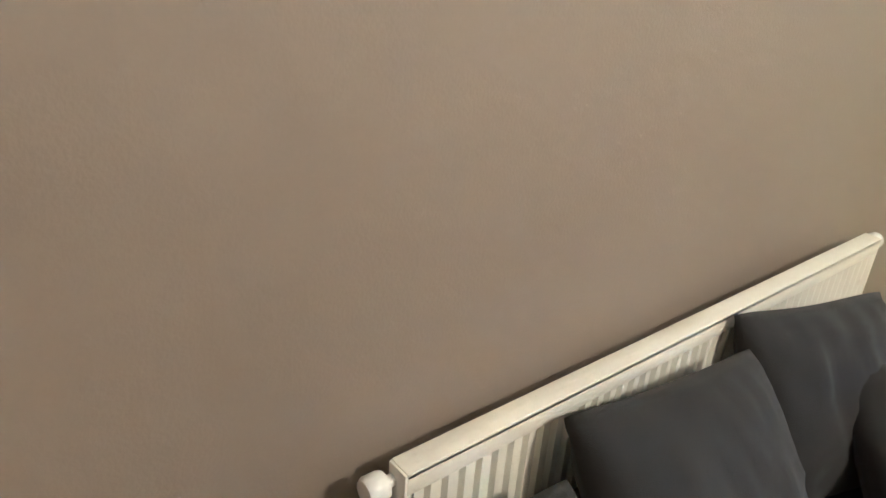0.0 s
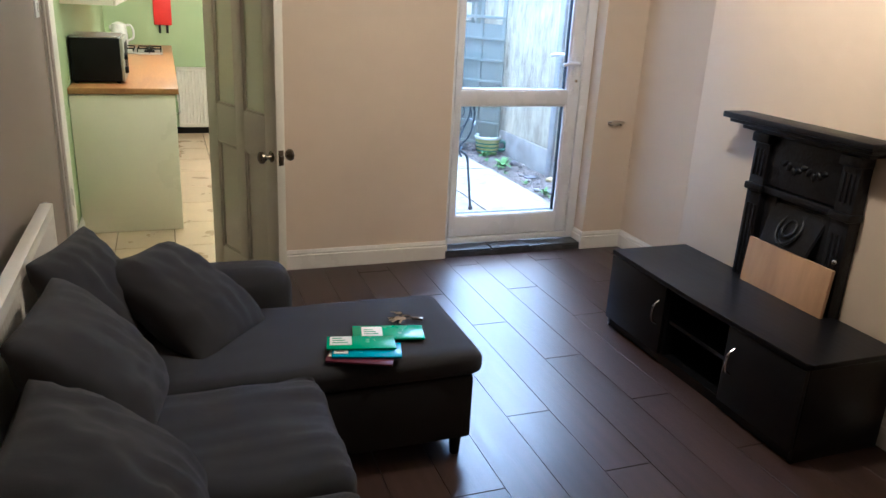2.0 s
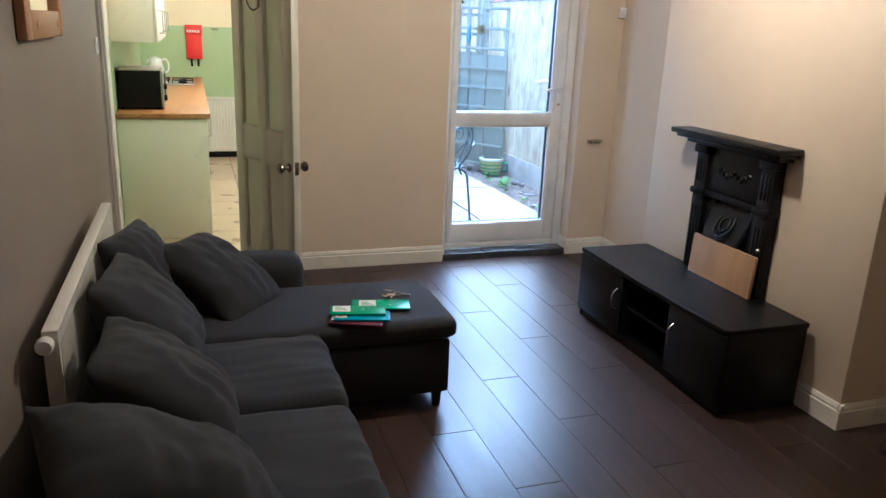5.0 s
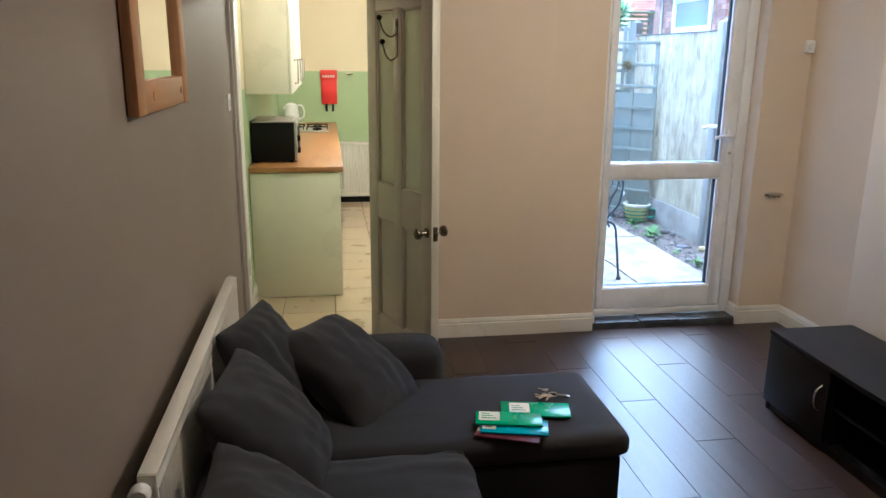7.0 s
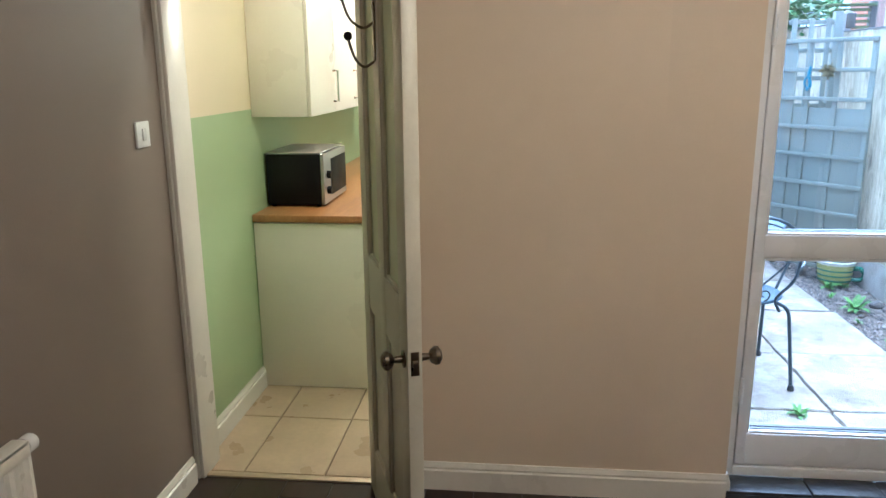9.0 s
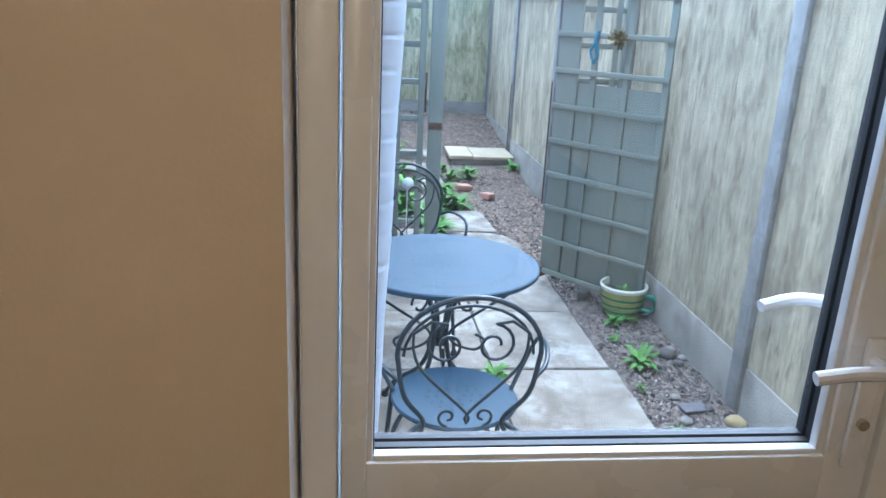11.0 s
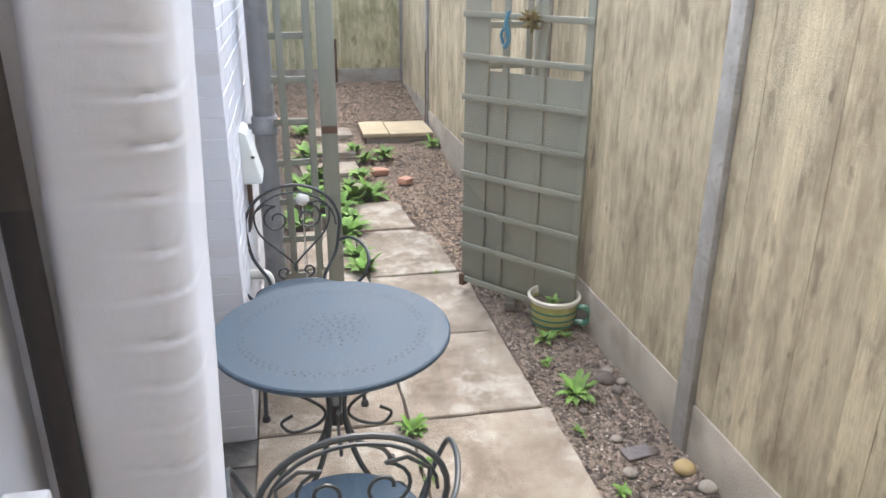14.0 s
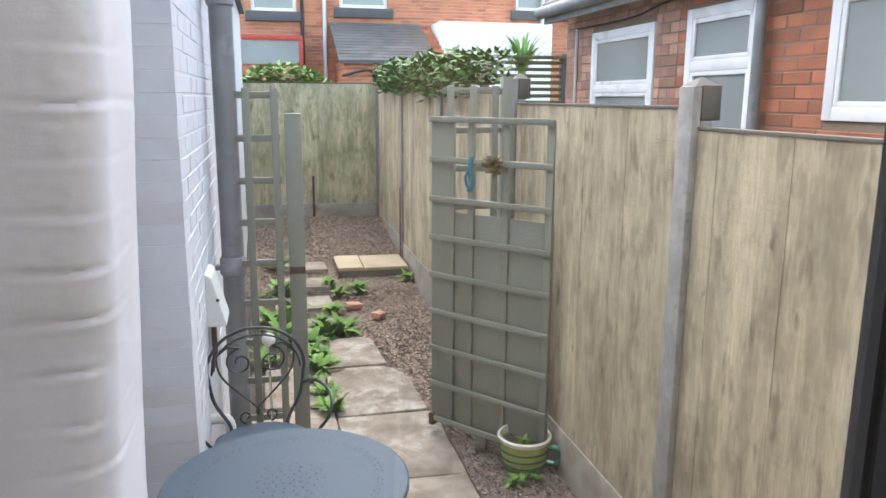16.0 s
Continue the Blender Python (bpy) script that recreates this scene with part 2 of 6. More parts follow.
def fence_paint(name, pale, mid, dark, along):
    """Rough sawn boards: upright streaks, cross saw marks, knots and dark weather stains."""
    m = bpy.data.materials.new(name)
    m.use_nodes = True
    n, l = m.node_tree.nodes, m.node_tree.links
    b = n["Principled BSDF"]
    b.inputs["Roughness"].default_value = 0.9
    tc, info = n.new("ShaderNodeTexCoord"), n.new("ShaderNodeObjectInfo")
    comb, add = n.new("ShaderNodeCombineXYZ"), n.new("ShaderNodeVectorMath")
    for k in range(3):
        l.new(info.outputs["Random"], comb.inputs[k])
    add.operation = "MULTIPLY_ADD"
    add.inputs[1].default_value = (3.0, 5.0, 7.0)
    l.new(comb.outputs[0], add.inputs[0])
    l.new(tc.outputs["Object"], add.inputs[2])

    def tex(scale, sx, sz, detail, rough, src):
        mp = n.new("ShaderNodeMapping")
        mp.inputs["Scale"].default_value = (1, sx, sz) if along == "y" else (sx, 1, sz)
        l.new(src, mp.inputs["Vector"])
        t = n.new("ShaderNodeTexNoise")
        t.inputs["Scale"].default_value, t.inputs["Detail"].default_value, t.inputs["Roughness"].default_value = scale, detail, rough
        l.new(mp.outputs[0], t.inputs["Vector"])
        return t.outputs["Fac"]

    def ramp(src, a, ca, z, cz):
        r = n.new("ShaderNodeValToRGB")
        r.color_ramp.elements[0].position, r.color_ramp.elements[1].position = a, z
        r.color_ramp.elements[0].color, r.color_ramp.elements[1].color = (*ca, 1), (*cz, 1)
        l.new(src, r.inputs["Fac"])
        return r.outputs["Color"]

    def mix(kind, fac, a, c):
        x = n.new("ShaderNodeMix")
        x.data_type, x.blend_type = "RGBA", kind
        if isinstance(fac, float):
            x.inputs["Factor"].default_value = fac
        else:
            l.new(fac, x.inputs["Factor"])
        l.new(a, x.inputs[6])
        if isinstance(c, tuple):
            x.inputs[7].default_value = (*c, 1)
        else:
            l.new(c, x.inputs[7])
        return x.outputs[2]

    local = add.outputs[0]
    streak = tex(3.4, 9.0, 0.55, 8, 0.7, local)
    saw = tex(16.0, 0.30, 13.0, 6, 0.75, local)
    fibre = tex(30.0, 6.0, 0.5, 6, 0.75, local)
    blotch = tex(2.4, 2.2, 0.9, 10, 0.75, tc.outputs["Object"])
    patch = tex(5.5, 2.2, 0.9, 3, 0.5, local)
    knot = tex(11.0, 1.5, 0.8, 2, 0.4, local)
    col = ramp(streak, 0.32, mid, 0.66, pale)
    col = mix("MULTIPLY", 0.30, col, ramp(saw, 0.38, (0.62, 0.60, 0.56), 0.6, (1.1, 1.1, 1.08)))
    col = mix("MULTIPLY", 0.45, col, ramp(fibre, 0.36, (0.55, 0.52, 0.47), 0.62, (1.12, 1.12, 1.1)))
    tone = n.new("ShaderNodeMapRange")
    tone.inputs["To Min"].default_value, tone.inputs["To Max"].default_value = 0.86, 1.12
    l.new(info.outputs["Random"], tone.inputs["Value"])
    hs = n.new("ShaderNodeHueSaturation")
    l.new(tone.outputs["Result"], hs.inputs["Value"])
    l.new(col, hs.inputs["Color"])
    col = hs.outputs["Color"]
    col = mix("MIX", ramp(blotch, 0.44, (0, 0, 0), 0.66, (0.85, 0.85, 0.85)), col, dark)
    col = mix("MIX", ramp(patch, 0.60, (0, 0, 0), 0.70, (0.6, 0.6, 0.6)), col, tuple(0.7 * c for c in dark))
    col = mix("MIX", ramp(knot, 0.73, (0, 0, 0), 0.79, (0.7, 0.7, 0.7)), col, tuple(0.5 * c for c in dark))
    l.new(col, b.inputs["Base Color"])
    bp = n.new("ShaderNodeBump")
    bp.inputs["Strength"].default_value, bp.inputs["Distance"].default_value = 0.9, 0.012
    ad = n.new("ShaderNodeMath")
    l.new(saw, ad.inputs[0])
    l.new(streak, ad.inputs[1])
    l.new(ad.outputs[0], bp.inputs["Height"])
    l.new(bp.outputs["Normal"], b.inputs["Normal"])
    return m


FENCEW = fence_paint("weathered_pale_fence", (0.63, 0.555, 0.395), (0.45, 0.385, 0.265), (0.19, 0.15, 0.10), "y")
FENCEX = fence_paint("weathered_green_fence", (0.80, 0.73, 0.49), (0.54, 0.49, 0.29), (0.19, 0.18, 0.08), "x")
FENCEG = mat("concrete_gravel_board", (0.37, 0.335, 0.285), 0.9, 0.25, 4, 0.4, 90, stain=(0.13, 0.105, 0.085), stain_scale=3.5)
POSTC = mat("speckled_concrete_post", (0.31, 0.30, 0.285), 0.9, 0.3, 9, 0.4, 140, stain=(0.09, 0.085, 0.075), stain_scale=55)
POSTW = mat("grey_weathered_post", (0.115, 0.105, 0.09), 0.85, 0.25, 5, 0.3, 50, stretch=(1, 1, 0.3))
SAGE = mat("sage_grey_fence_paint", (0.205, 0.215, 0.175), 0.6, 0.12, 4, 0.25, 60, stretch=(1, 1, 0.3), obj_vary=0.06)
TABLEB = mat("slate_blue_metal_paint", (0.036, 0.064, 0.094), 0.55, 0.12, 6, 0.05, 90)
TABLEB.node_tree.nodes["Principled BSDF"].inputs["Specular IOR Level"].default_value = 0.25
WIRE = mat("dark_teal_metal_rod", (0.022, 0.031, 0.037), 0.4, 0.2, 12, 0.05, 90)
HOLE = mat("dark_hole", (0.006, 0.007, 0.009), 0.9)
PIPEG = mat("grey_soil_pipe", (0.20, 0.21, 0.225), 0.4, 0.2, 6, 0.1, 60, stain=(0.36, 0.37, 0.38), stain_scale=9)
PIPEB = mat("brown_downpipe", (0.013, 0.009, 0.008), 0.6, 0.2, 6, 0.08)
PIPEB.node_tree.nodes["Principled BSDF"].inputs["Specular IOR Level"].default_value = 0.25
PIPEW = mat("white_waste_pipe", (0.66, 0.65, 0.62), 0.4, 0.1, 6, 0.05)
METER = mat("pale_meter_cover", (0.72, 0.76, 0.74), 0.4, 0.05, 6, 0.03)
LEAF = mat("fresh_weed_leaf", (0.13, 0.27, 0.045), 0.65, 0.3, 20, 0.1, island=0.35)
LEAFD = mat("ivy_leaf", (0.06, 0.15, 0.03), 0.65, 0.3, 20, 0.1, island=0.5)
STEM = mat("woody_stem", (0.10, 0.07, 0.045), 0.9)
STONEY = mat("sandstone_coping", (0.52, 0.43, 0.29), 0.85, 0.2, 6, 0.3, stain=(0.3, 0.26, 0.18))
BRICKR = mat("red_brick", (0.46, 0.155, 0.08), 0.85, 0.3, 9, 0.4, 90, obj_vary=0.34, stain=(0.14, 0.07, 0.05), stain_scale=5)
BRICKP = mat("pink_brick", (0.46, 0.25, 0.18), 0.85, 0.25, 20, 0.4, 90, obj_vary=0.36)
MORTAR = mat("grey_mortar", (0.25, 0.17, 0.125), 0.95, 0.2, 12, 0.3)
BRICKFAR = brickwork("terrace_brickwork", (0.62, 0.22, 0.11), (0.36, 0.11, 0.06), (0.46, 0.32, 0.24))
ROOFS = mat("grey_roof_slate", (0.105, 0.105, 0.105), 0.7, 0.3, 5, 0.25, 60, obj_vary=0.25)
SILLG = mat("dark_stone_sill", (0.10, 0.10, 0.105), 0.8, 0.2, 5, 0.2)
WRENDER = mat("white_render", (0.82, 0.82, 0.82), 0.8, 0.05, 3, 0.2)
DARKGL = mat("grey_reflecting_glass", (0.31, 0.34, 0.335), 0.12, 0.25, 1.5, 0.0)
POTG = mat("green_glazed_pot", (0.35, 0.34, 0.11), 0.25, 0.2, 6, 0.05, coat=0.4)
POTD = mat("dark_green_glaze", (0.03, 0.16, 0.10), 0.2, 0.2, 6, 0.03, coat=0.4)
POTC = mat("cream_glaze", (0.66, 0.65, 0.55), 0.25, 0.1, 6, 0.03, coat=0.4)
BLUEROPE = mat("blue_rope", (0.03, 0.17, 0.24), 0.8)
DRIED = mat("dried_wreath", (0.14, 0.11, 0.04), 0.9, island=0.4)
TERRA = mat("terracotta_clay", (0.30, 0.12, 0.06), 0.85)
TRUNKING = mat("rust_brown_metal", (0.10, 0.05, 0.03), 0.7)


# ---- building helpers ----
def bm_box(x0, y0, z0, x1, y1, z1, bevel=0.0, seg=2, bm=None):
    own = bm or bmesh.new()
    made = bmesh.ops.create_cube(own, size=1.0)["verts"]
    for v in made:
        v.co = Vector(((x0 + x1) / 2 + v.co.x * (x1 - x0), (y0 + y1) / 2 + v.co.y * (y1 - y0), (z0 + z1) / 2 + v.co.z * (z1 - z0)))
    if bevel:
        edges = list({e for v in made for e in v.link_edges})
        bmesh.ops.bevel(own, geom=edges, offset=bevel, segments=seg, profile=0.5, affect="EDGES")
    return own


def bm_cyl(x, y, z0, z1, r0, r1=None, n=24, bm=None, cap=True):
    own = bm or bmesh.new()
    bmesh.ops.create_cone(own, cap_ends=cap, segments=n, radius1=r0, radius2=r0 if r1 is None else r1, depth=z1 - z0,
                          matrix=Matrix.Translation((x, y, (z0 + z1) / 2)))
    return own


def bm_lathe(profile, x=0, y=0, z=0, n=32, bm=None, cap=True):
    """Turns a profile of (radius, height) round the upright axis."""
    own = bm or bmesh.new()
    rings = []
    for r, h in profile:
        rings.append([own.verts.new((x + r * math.cos(2 * math.pi * k / n), y + r * math.sin(2 * math.pi * k / n), z + h)) for k in range(n)])
    for a, b in zip(rings, rings[1:]):
        for k in range(n):
            own.faces.new((a[k], a[(k + 1) % n], b[(k + 1) % n], b[k]))
    if cap:
        own.faces.new(rings[0][::-1])
        own.faces.new(rings[-1])
    return own


def bm_tube(points, r, n=8, bm=None, closed=False):
    """A round rod along points."""
    own = bm or bmesh.new()
    pts = [Vector(p) for p in points]
    count = len(pts)
    rings, up = [], Vector((0, 0, 1))
    for i, p in enumerate(pts):
        a = pts[i - 1] if i or closed else p
        b = pts[(i + 1) % count] if i + 1 < count or closed else p
        d = (b - a).normalized()
        if abs(d.dot(up)) > 0.95:
            up = Vector((1, 0, 0)) if abs(d.x) < 0.9 else Vector((0, 1, 0))
        s = d.cross(up).normalized()
        w = s.cross(d).normalized()
        up = w
        rings.append([own.verts.new(p + r * (math.cos(2 * math.pi * k / n) * s + math.sin(2 * math.pi * k / n) * w)) for k in range(n)])
    pairs = list(zip(rings, rings[1:])) + ([(rings[-1], rings[0])] if closed else [])
    for a, b in pairs:
        for k in range(n):
            own.faces.new((a[k], a[(k + 1) % n], b[(k + 1) % n], b[k]))
    if not closed:
        own.faces.new(rings[0][::-1])
        own.faces.new(rings[-1])
    return own


def spline(points, steps=6):
    """A smooth run of points through the given ones."""
    p = [Vector(q) for q in points]
    p = [2 * p[0] - p[1]] + p + [2 * p[-1] - p[-2]]
    out = []
    for i in range(1, len(p) - 2):
        for s in range(steps):
            t = s / steps
            out.append(0.5 * ((2 * p[i]) + (p[i + 1] - p[i - 1]) * t + (2 * p[i - 1] - 5 * p[i] + 4 * p[i + 1] - p[i + 2]) * t * t
                              + (3 * p[i] - p[i - 1] - 3 * p[i + 1] + p[i + 2]) * t ** 3))
    return out + [p[-2]]


def mesh_of(name, bm, material, smooth=None):
    bmesh.ops.recalc_face_normals(bm, faces=bm.faces)
    me = bpy.data.meshes.new(name)
    bm.to_mesh(me)
    bm.free()
    me.materials.append(material)
    if smooth is not None:
        me.shade_smooth()
        me.set_sharp_from_angle(angle=radians(smooth))
    return me


def part(name, bm, material, parent, label="", smooth=35, local=False):
    """Links a bmesh as one mesh under a thing; world coordinates unless local."""
    if not local:
        bpy.context.view_layer.update()
        bm.transform(parent.matrix_world.inverted())
    ob = new(name, mesh_of(name, bm, material, smooth))
    ob.parent = parent
    if label:
        ob["label"] = label
    return ob


def thing(name, label, category, m, group=""):
    ob = new(name)
    ob.matrix_world = m
    ob.empty_display_size = 0.1
    return tagged(ob, label, category, group)


def single(name, bm, material, label="", category="", group="", kind="", smooth=35):
    return tagged(new(name, mesh_of(name, bm, material, smooth)), label, category, group, kind)


def structure(name, bm, material, label="", smooth=35):
    return tagged(new(name, mesh_of(name, bm, material, smooth)), label, "", "", "structure")


def at(x, y, z, rz=0):
    return pose(x, y, z, 0, 0, rz)


def pieces(name, parent, mesh, places):
    """Alike pieces on one mesh, each an object under its parent."""
    for m in places:
        ob = new(name, mesh)
        ob.parent = parent
        ob.matrix_basis = m


# ---- large structure: house ----
structure("ground", bm_box(-150, -150, -0.5, 150, 150, -0.065), SOIL, "dark gravelly soil reaching into the distance")
structure("floor_base", bm_box(-0.2, -5.5, -0.25, 3.6, 0.3, -0.012), GAP)
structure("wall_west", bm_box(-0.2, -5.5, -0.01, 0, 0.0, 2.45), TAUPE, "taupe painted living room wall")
structure("wall_south", bm_box(0, -5.6, -0.01, 3.6, -5.4, 2.45), CREAM, "cream painted wall behind the sofa")
structure("wall_north_left", bm_box(-0.2, 0, -0.01, 0.03, 0.13, 2.45), CREAM)
structure("wall_north_over_door", bm_box(0.03, 0, 1.95, 0.73, 0.13, 2.45), CREAM)
structure("wall_north_middle", bm_box(0.73, 0, -0.01, 1.75, 0.13, 2.45), CREAM, "cream painted wall between the two doors")
structure("wall_north_pier", bm_box(1.75, 0, -0.01, 2.046, 0.3, 2.45), CREAM)
structure("wall_north_over_glass_door", bm_box(2.046, 0, 2.12, 3.0, 0.3, 2.45), CREAM)
structure("wall_north_right", bm_box(3.0, 0, -0.01, 3.6, 0.3, 2.45), CREAM)
structure("wall_east_alcove", bm_box(3.285, -1.0, -0.01, 3.6, 0, 2.45), CREAM)
structure("chimney_breast", bm_box(2.955, -2.534, -0.01, 3.6, -1.0, 2.45, 0.006), CREAM, "cream painted chimney breast")
structure("wall_east_near", bm_box(3.3, -5.4, -0.01, 3.6, -2.534, 2.45), CREAM)
structure("ceiling", bm_box(-0.2, -5.5, 2.45, 3.6, 0.3, 2.6), CEIL, "white plaster ceiling")
# upper storey out of view, added to hold sky light off the garden
structure("wall_house_upper", bm_box(-4, -5.6, 2.6, 7, 0.3, 5.6), WBRICK, "unseen white painted upper house wall, added to block sky light")

# kitchen shell
structure("wall_kitchen_west_lower", bm_box(-0.2, 0.13, -0.01, -0.03, 4.35, 1.402), GREEN, "sage green lower kitchen wall")
structure("wall_kitchen_west_upper", bm_box(-0.2, 0.13, 1.402, -0.03, 4.35, 2.45), KCREAM, "cream upper kitchen wall")
structure("wall_kitchen_north_lower", bm_box(-0.2, 4.35, -0.01, 1.75, 4.6, 1.45), GREEN, "sage green end wall of the kitchen")
structure("wall_kitchen_north_upper", bm_box(-0.2, 4.35, 1.45, 1.75, 4.6, 2.45), KCREAM)
structure("wall_kitchen_south", bm_box(0.735, 0.13, -0.01, 1.75, 0.15, 2.45), GREEN)
structure("ceiling_kitchen", bm_box(-0.2, 0.13, 2.45, 1.75, 4.6, 2.6), CEIL)
structure("wall_outrigger", bm_box(1.75, 0.3, -0.3, 1.95, 2.48, 2.9), WBRICK, "white painted brick side wall")
structure("wall_outrigger_far", bm_box(1.75, 2.49, -0.3, 2.138, 9.75, 2.9), WBRICK, "white painted brick side wall beside the path")
structure("wall_pier_core", bm_box(1.95, 0.86, -0.3, 2.12, 1.09, 2.9), WBRICK)
roof = bmesh.new()
bm_box(-0.3, 0.3, 2.9, 2.2, 9.8, 3.0, bm=roof)
structure("roof_outrigger", roof, ROOFS)

# skirting with a moulded top
def skirting(name, x0, y0, x1, y1, nx, ny, h=0.112, t=0.018):
    """A board along the wall from one corner to the other, standing off along the normal."""
    prof = [(0, 0), (t, 0), (t, h * 0.72), (t * 0.62, h * 0.76), (t * 0.78, h * 0.84), (t * 0.35, h), (0, h)]
    bm = bmesh.new()
    ends = []
    for x, y in ((x0, y0), (x1, y1)):
        ends.append([bm.verts.new((x + nx * d, y + ny * d, z)) for d, z in prof])
    for k in range(len(prof)):
        j = (k + 1) % len(prof)
        bm.faces.new((ends[0][k], ends[0][j], ends[1][j], ends[1][k]))
    bm.faces.new(ends[0])
    bm.faces.new(ends[1][::-1])
    structure(name, bm, GLOSSW, "white gloss painted skirting board", smooth=20)


skirting("baseboard", 0.80, -0.001, 2.046, -0.001, 0, -1)
skirting("baseboard", 2.047, 0.001, 2.047, 0.06, 1, 0)
skirting("baseboard", 2.999, -0.018, 2.999, 0.106, -1, 0)
skirting("baseboard", 2.982, -0.001, 3.285, -0.001, 0, -1)
skirting("baseboard", 3.284, -0.019, 3.284, -1.0, -1, 0)
skirting("baseboard", 2.954, -0.985, 2.954, -2.552, -1, 0)
skirting("baseboard", 2.937, -2.535, 3.3, -2.535, 0, -1)
skirting("baseboard", 3.299, -2.553, 3.299, -5.4, -1, 0)
skirting("baseboard", 0.001, -0.05, 0.001, -5.4, 1, 0)
skirting("baseboard", -0.029, 0.14, -0.029, 0.87, 1, 0)

# floor boards, laid along the room
floor = structure("floor", bm_box(0.0, -5.4, -0.012, 3.3, 0.0, -0.006), GAP, "dark brown wood laminate floor")
# step of slate tiles at the glass door
step = structure("door_step", bm_box(2.05, -0.005, -0.01, 2.998, 0.12, 0.03), SLATE, "dark slate tiles on the door step")
for k, (a, b, z) in enumerate(((2.05, 2.36, 0.042), (2.365, 2.62, 0.045), (2.625, 2.995, 0.041))):
    part("tile", bm_box(a, 0.0, 0.028, b, 0.115, z, 0.003), SLATE, step)

# ---- kitchen doorway trim ----
trim = structure("door_trim", bm_box(0.004, -0.018, 0, 0.036, 0.134, 1.95, 0.004), GLOSSW, "white gloss painted door lining and architrave")
for k, (d, w) in enumerate(((0.0, 0.016), (0.02, 0.010), (0.034, 0.014))):
    part("moulding", bm_box(-0.03 + d * 0.9 + 0.02, -0.022 - 0.006 * (k % 2), 0, -0.03 + d * 0.9 + 0.02 + w, -0.001, 1.955 + d, 0.004), GLOSSW, trim)
    part("moulding", bm_box(0.0, -0.020 - 0.006 * (k % 2), 1.952 + d, 0.80, -0.001, 1.952 + d + w, 0.004), GLOSSW, trim)
part("lining", bm_box(0.726, -0.012, 0, 0.75, 0.13, 1.95, 0.003), GLOSSW, trim)
part("moulding", bm_box(0.735, -0.024, 0, 0.797, -0.001, 1.955, 0.006), GLOSSW, trim)
part("lining", bm_box(0.03, 0.0, 1.93, 0.73, 0.13, 1.951, 0.003), GLOSSW, trim)
part("threshold", bm_box(0.03, -0.004, -0.002, 0.727, 0.03, 0.008, 0.003), mat("pale_metal_strip", (0.6, 0.5, 0.34), 0.4, metal=0.5), trim, "pale metal threshold strip")


def panel_door():
    """Old four-panel door standing open, upper panels glazed with obscured glass."""
    door = thing("door_1", "old painted panel door with obscured glass standing open", "door", pose(0.728, -0.012, 0.006, 0, 0, -68.5))
    door["kind"] = "structure"
    w, h, t = 0.70, 1.935, 0.042
    for name, a, b in (("stile", 0, 0.105), ("stile", w - 0.105, w)):
        part(name, bm_box(a, -t / 2, 0, b, t / 2, h, 0.003), DOORP, door, local=True)
    part("muntin", bm_box(0.305, -t / 2, 0.2, 0.395, t / 2, h - 0.1, 0.003), DOORP, door, local=True)
    for z0, z1 in ((0, 0.2), (0.76, 0.95), (h - 0.11, h)):
        part("rail", bm_box(0.103, -t / 2 + 0.001, z0, w - 0.103, t / 2 - 0.001, z1, 0.003), DOORP, door, local=True)
    for a, b in ((0.1, 0.31), (0.39, 0.6)):
        part("lower_panel", bm_box(a, -0.008, 0.19, b, 0.008, 0.77), DOORP, door, local=True)
        part("pane", bm_box(a, -0.004, 0.94, b, 0.004, h - 0.1), FROST, door, "obscured glass pane", local=True)
        for z0, z1 in ((0.2, 0.76), (0.95, h - 0.11)):
            for s in (-1, 1):
                bead = bmesh.new()
                x0, x1 = (0.105, 0.305) if a < 0.2 else (0.395, 0.595)
                y0, y1 = sorted((s * 0.006, s * 0.017))
                bm_box(x0, y0, z0, x0 + 0.012, y1, z1, 0.004, bm=bead)
                bm_box(x1 - 0.012, y0, z0, x1, y1, z1, 0.004, bm=bead)
                bm_box(x0 + 0.012, y0, z0, x1 - 0.012, y1, z0 + 0.012, 0.004, bm=bead)
                bm_box(x0 + 0.012, y0, z1 - 0.012, x1 - 0.012, y1, z1, 0.004, bm=bead)
                part("bead", bead, DOORP, door, local=True)
    for s in (-1, 1):
        prof = [(0.024, 0), (0.026, 0.004), (0.012, 0.008), (0.009, 0.03), (0.02, 0.036), (0.028, 0.048), (0.027, 0.058), (0.016, 0.066), (0.003, 0.068)]
        k = bm_lathe(prof, n=20)
        k.transform(pose(w - 0.045, s * t / 2, 0.78, -90 * s, 0, 0))
        part("knob", k, BRONZE, door, "aged brass door knob", local=True)
    part("lock_case", bm_box(w - 0.001, -0.012, 0.745, w + 0.003, 0.012, 0.815, 0.001), BRONZE, door, local=True)
    part("latch", bm_box(w, -0.008, 0.77, w + 0.014, 0.008, 0.79, 0.002), BRONZE, door, local=True)
    # coat hook on the middle stile
    hook = bm_box(0.335, -t / 2 - 0.006, 1.60, 0.362, -t / 2, 1.78, 0.004)
    part("hook_plate", hook, BRONZE, door, local=True)
    for z, r in ((1.74, 0.09), (1.63, 0.075)):
        y = -t / 2 - 0.004
        part("coat_hook", bm_tube(spline([(0.348, y, z - 0.03), (0.348, y - 0.03, z - 0.045), (0.348, y - r * 0.75, z - 0.02), (0.348, y - r, z + 0.035)]), 0.004), BRONZE, door, local=True)
        ball = bmesh.new()
        bmesh.ops.create_uvsphere(ball, u_segments=12, v_segments=8, radius=0.013, matrix=Matrix.Translation((0.348, y - r, z + 0.042)))
        part("hook_ball", ball, BLACKP, door, local=True)
    return door


panel_door()


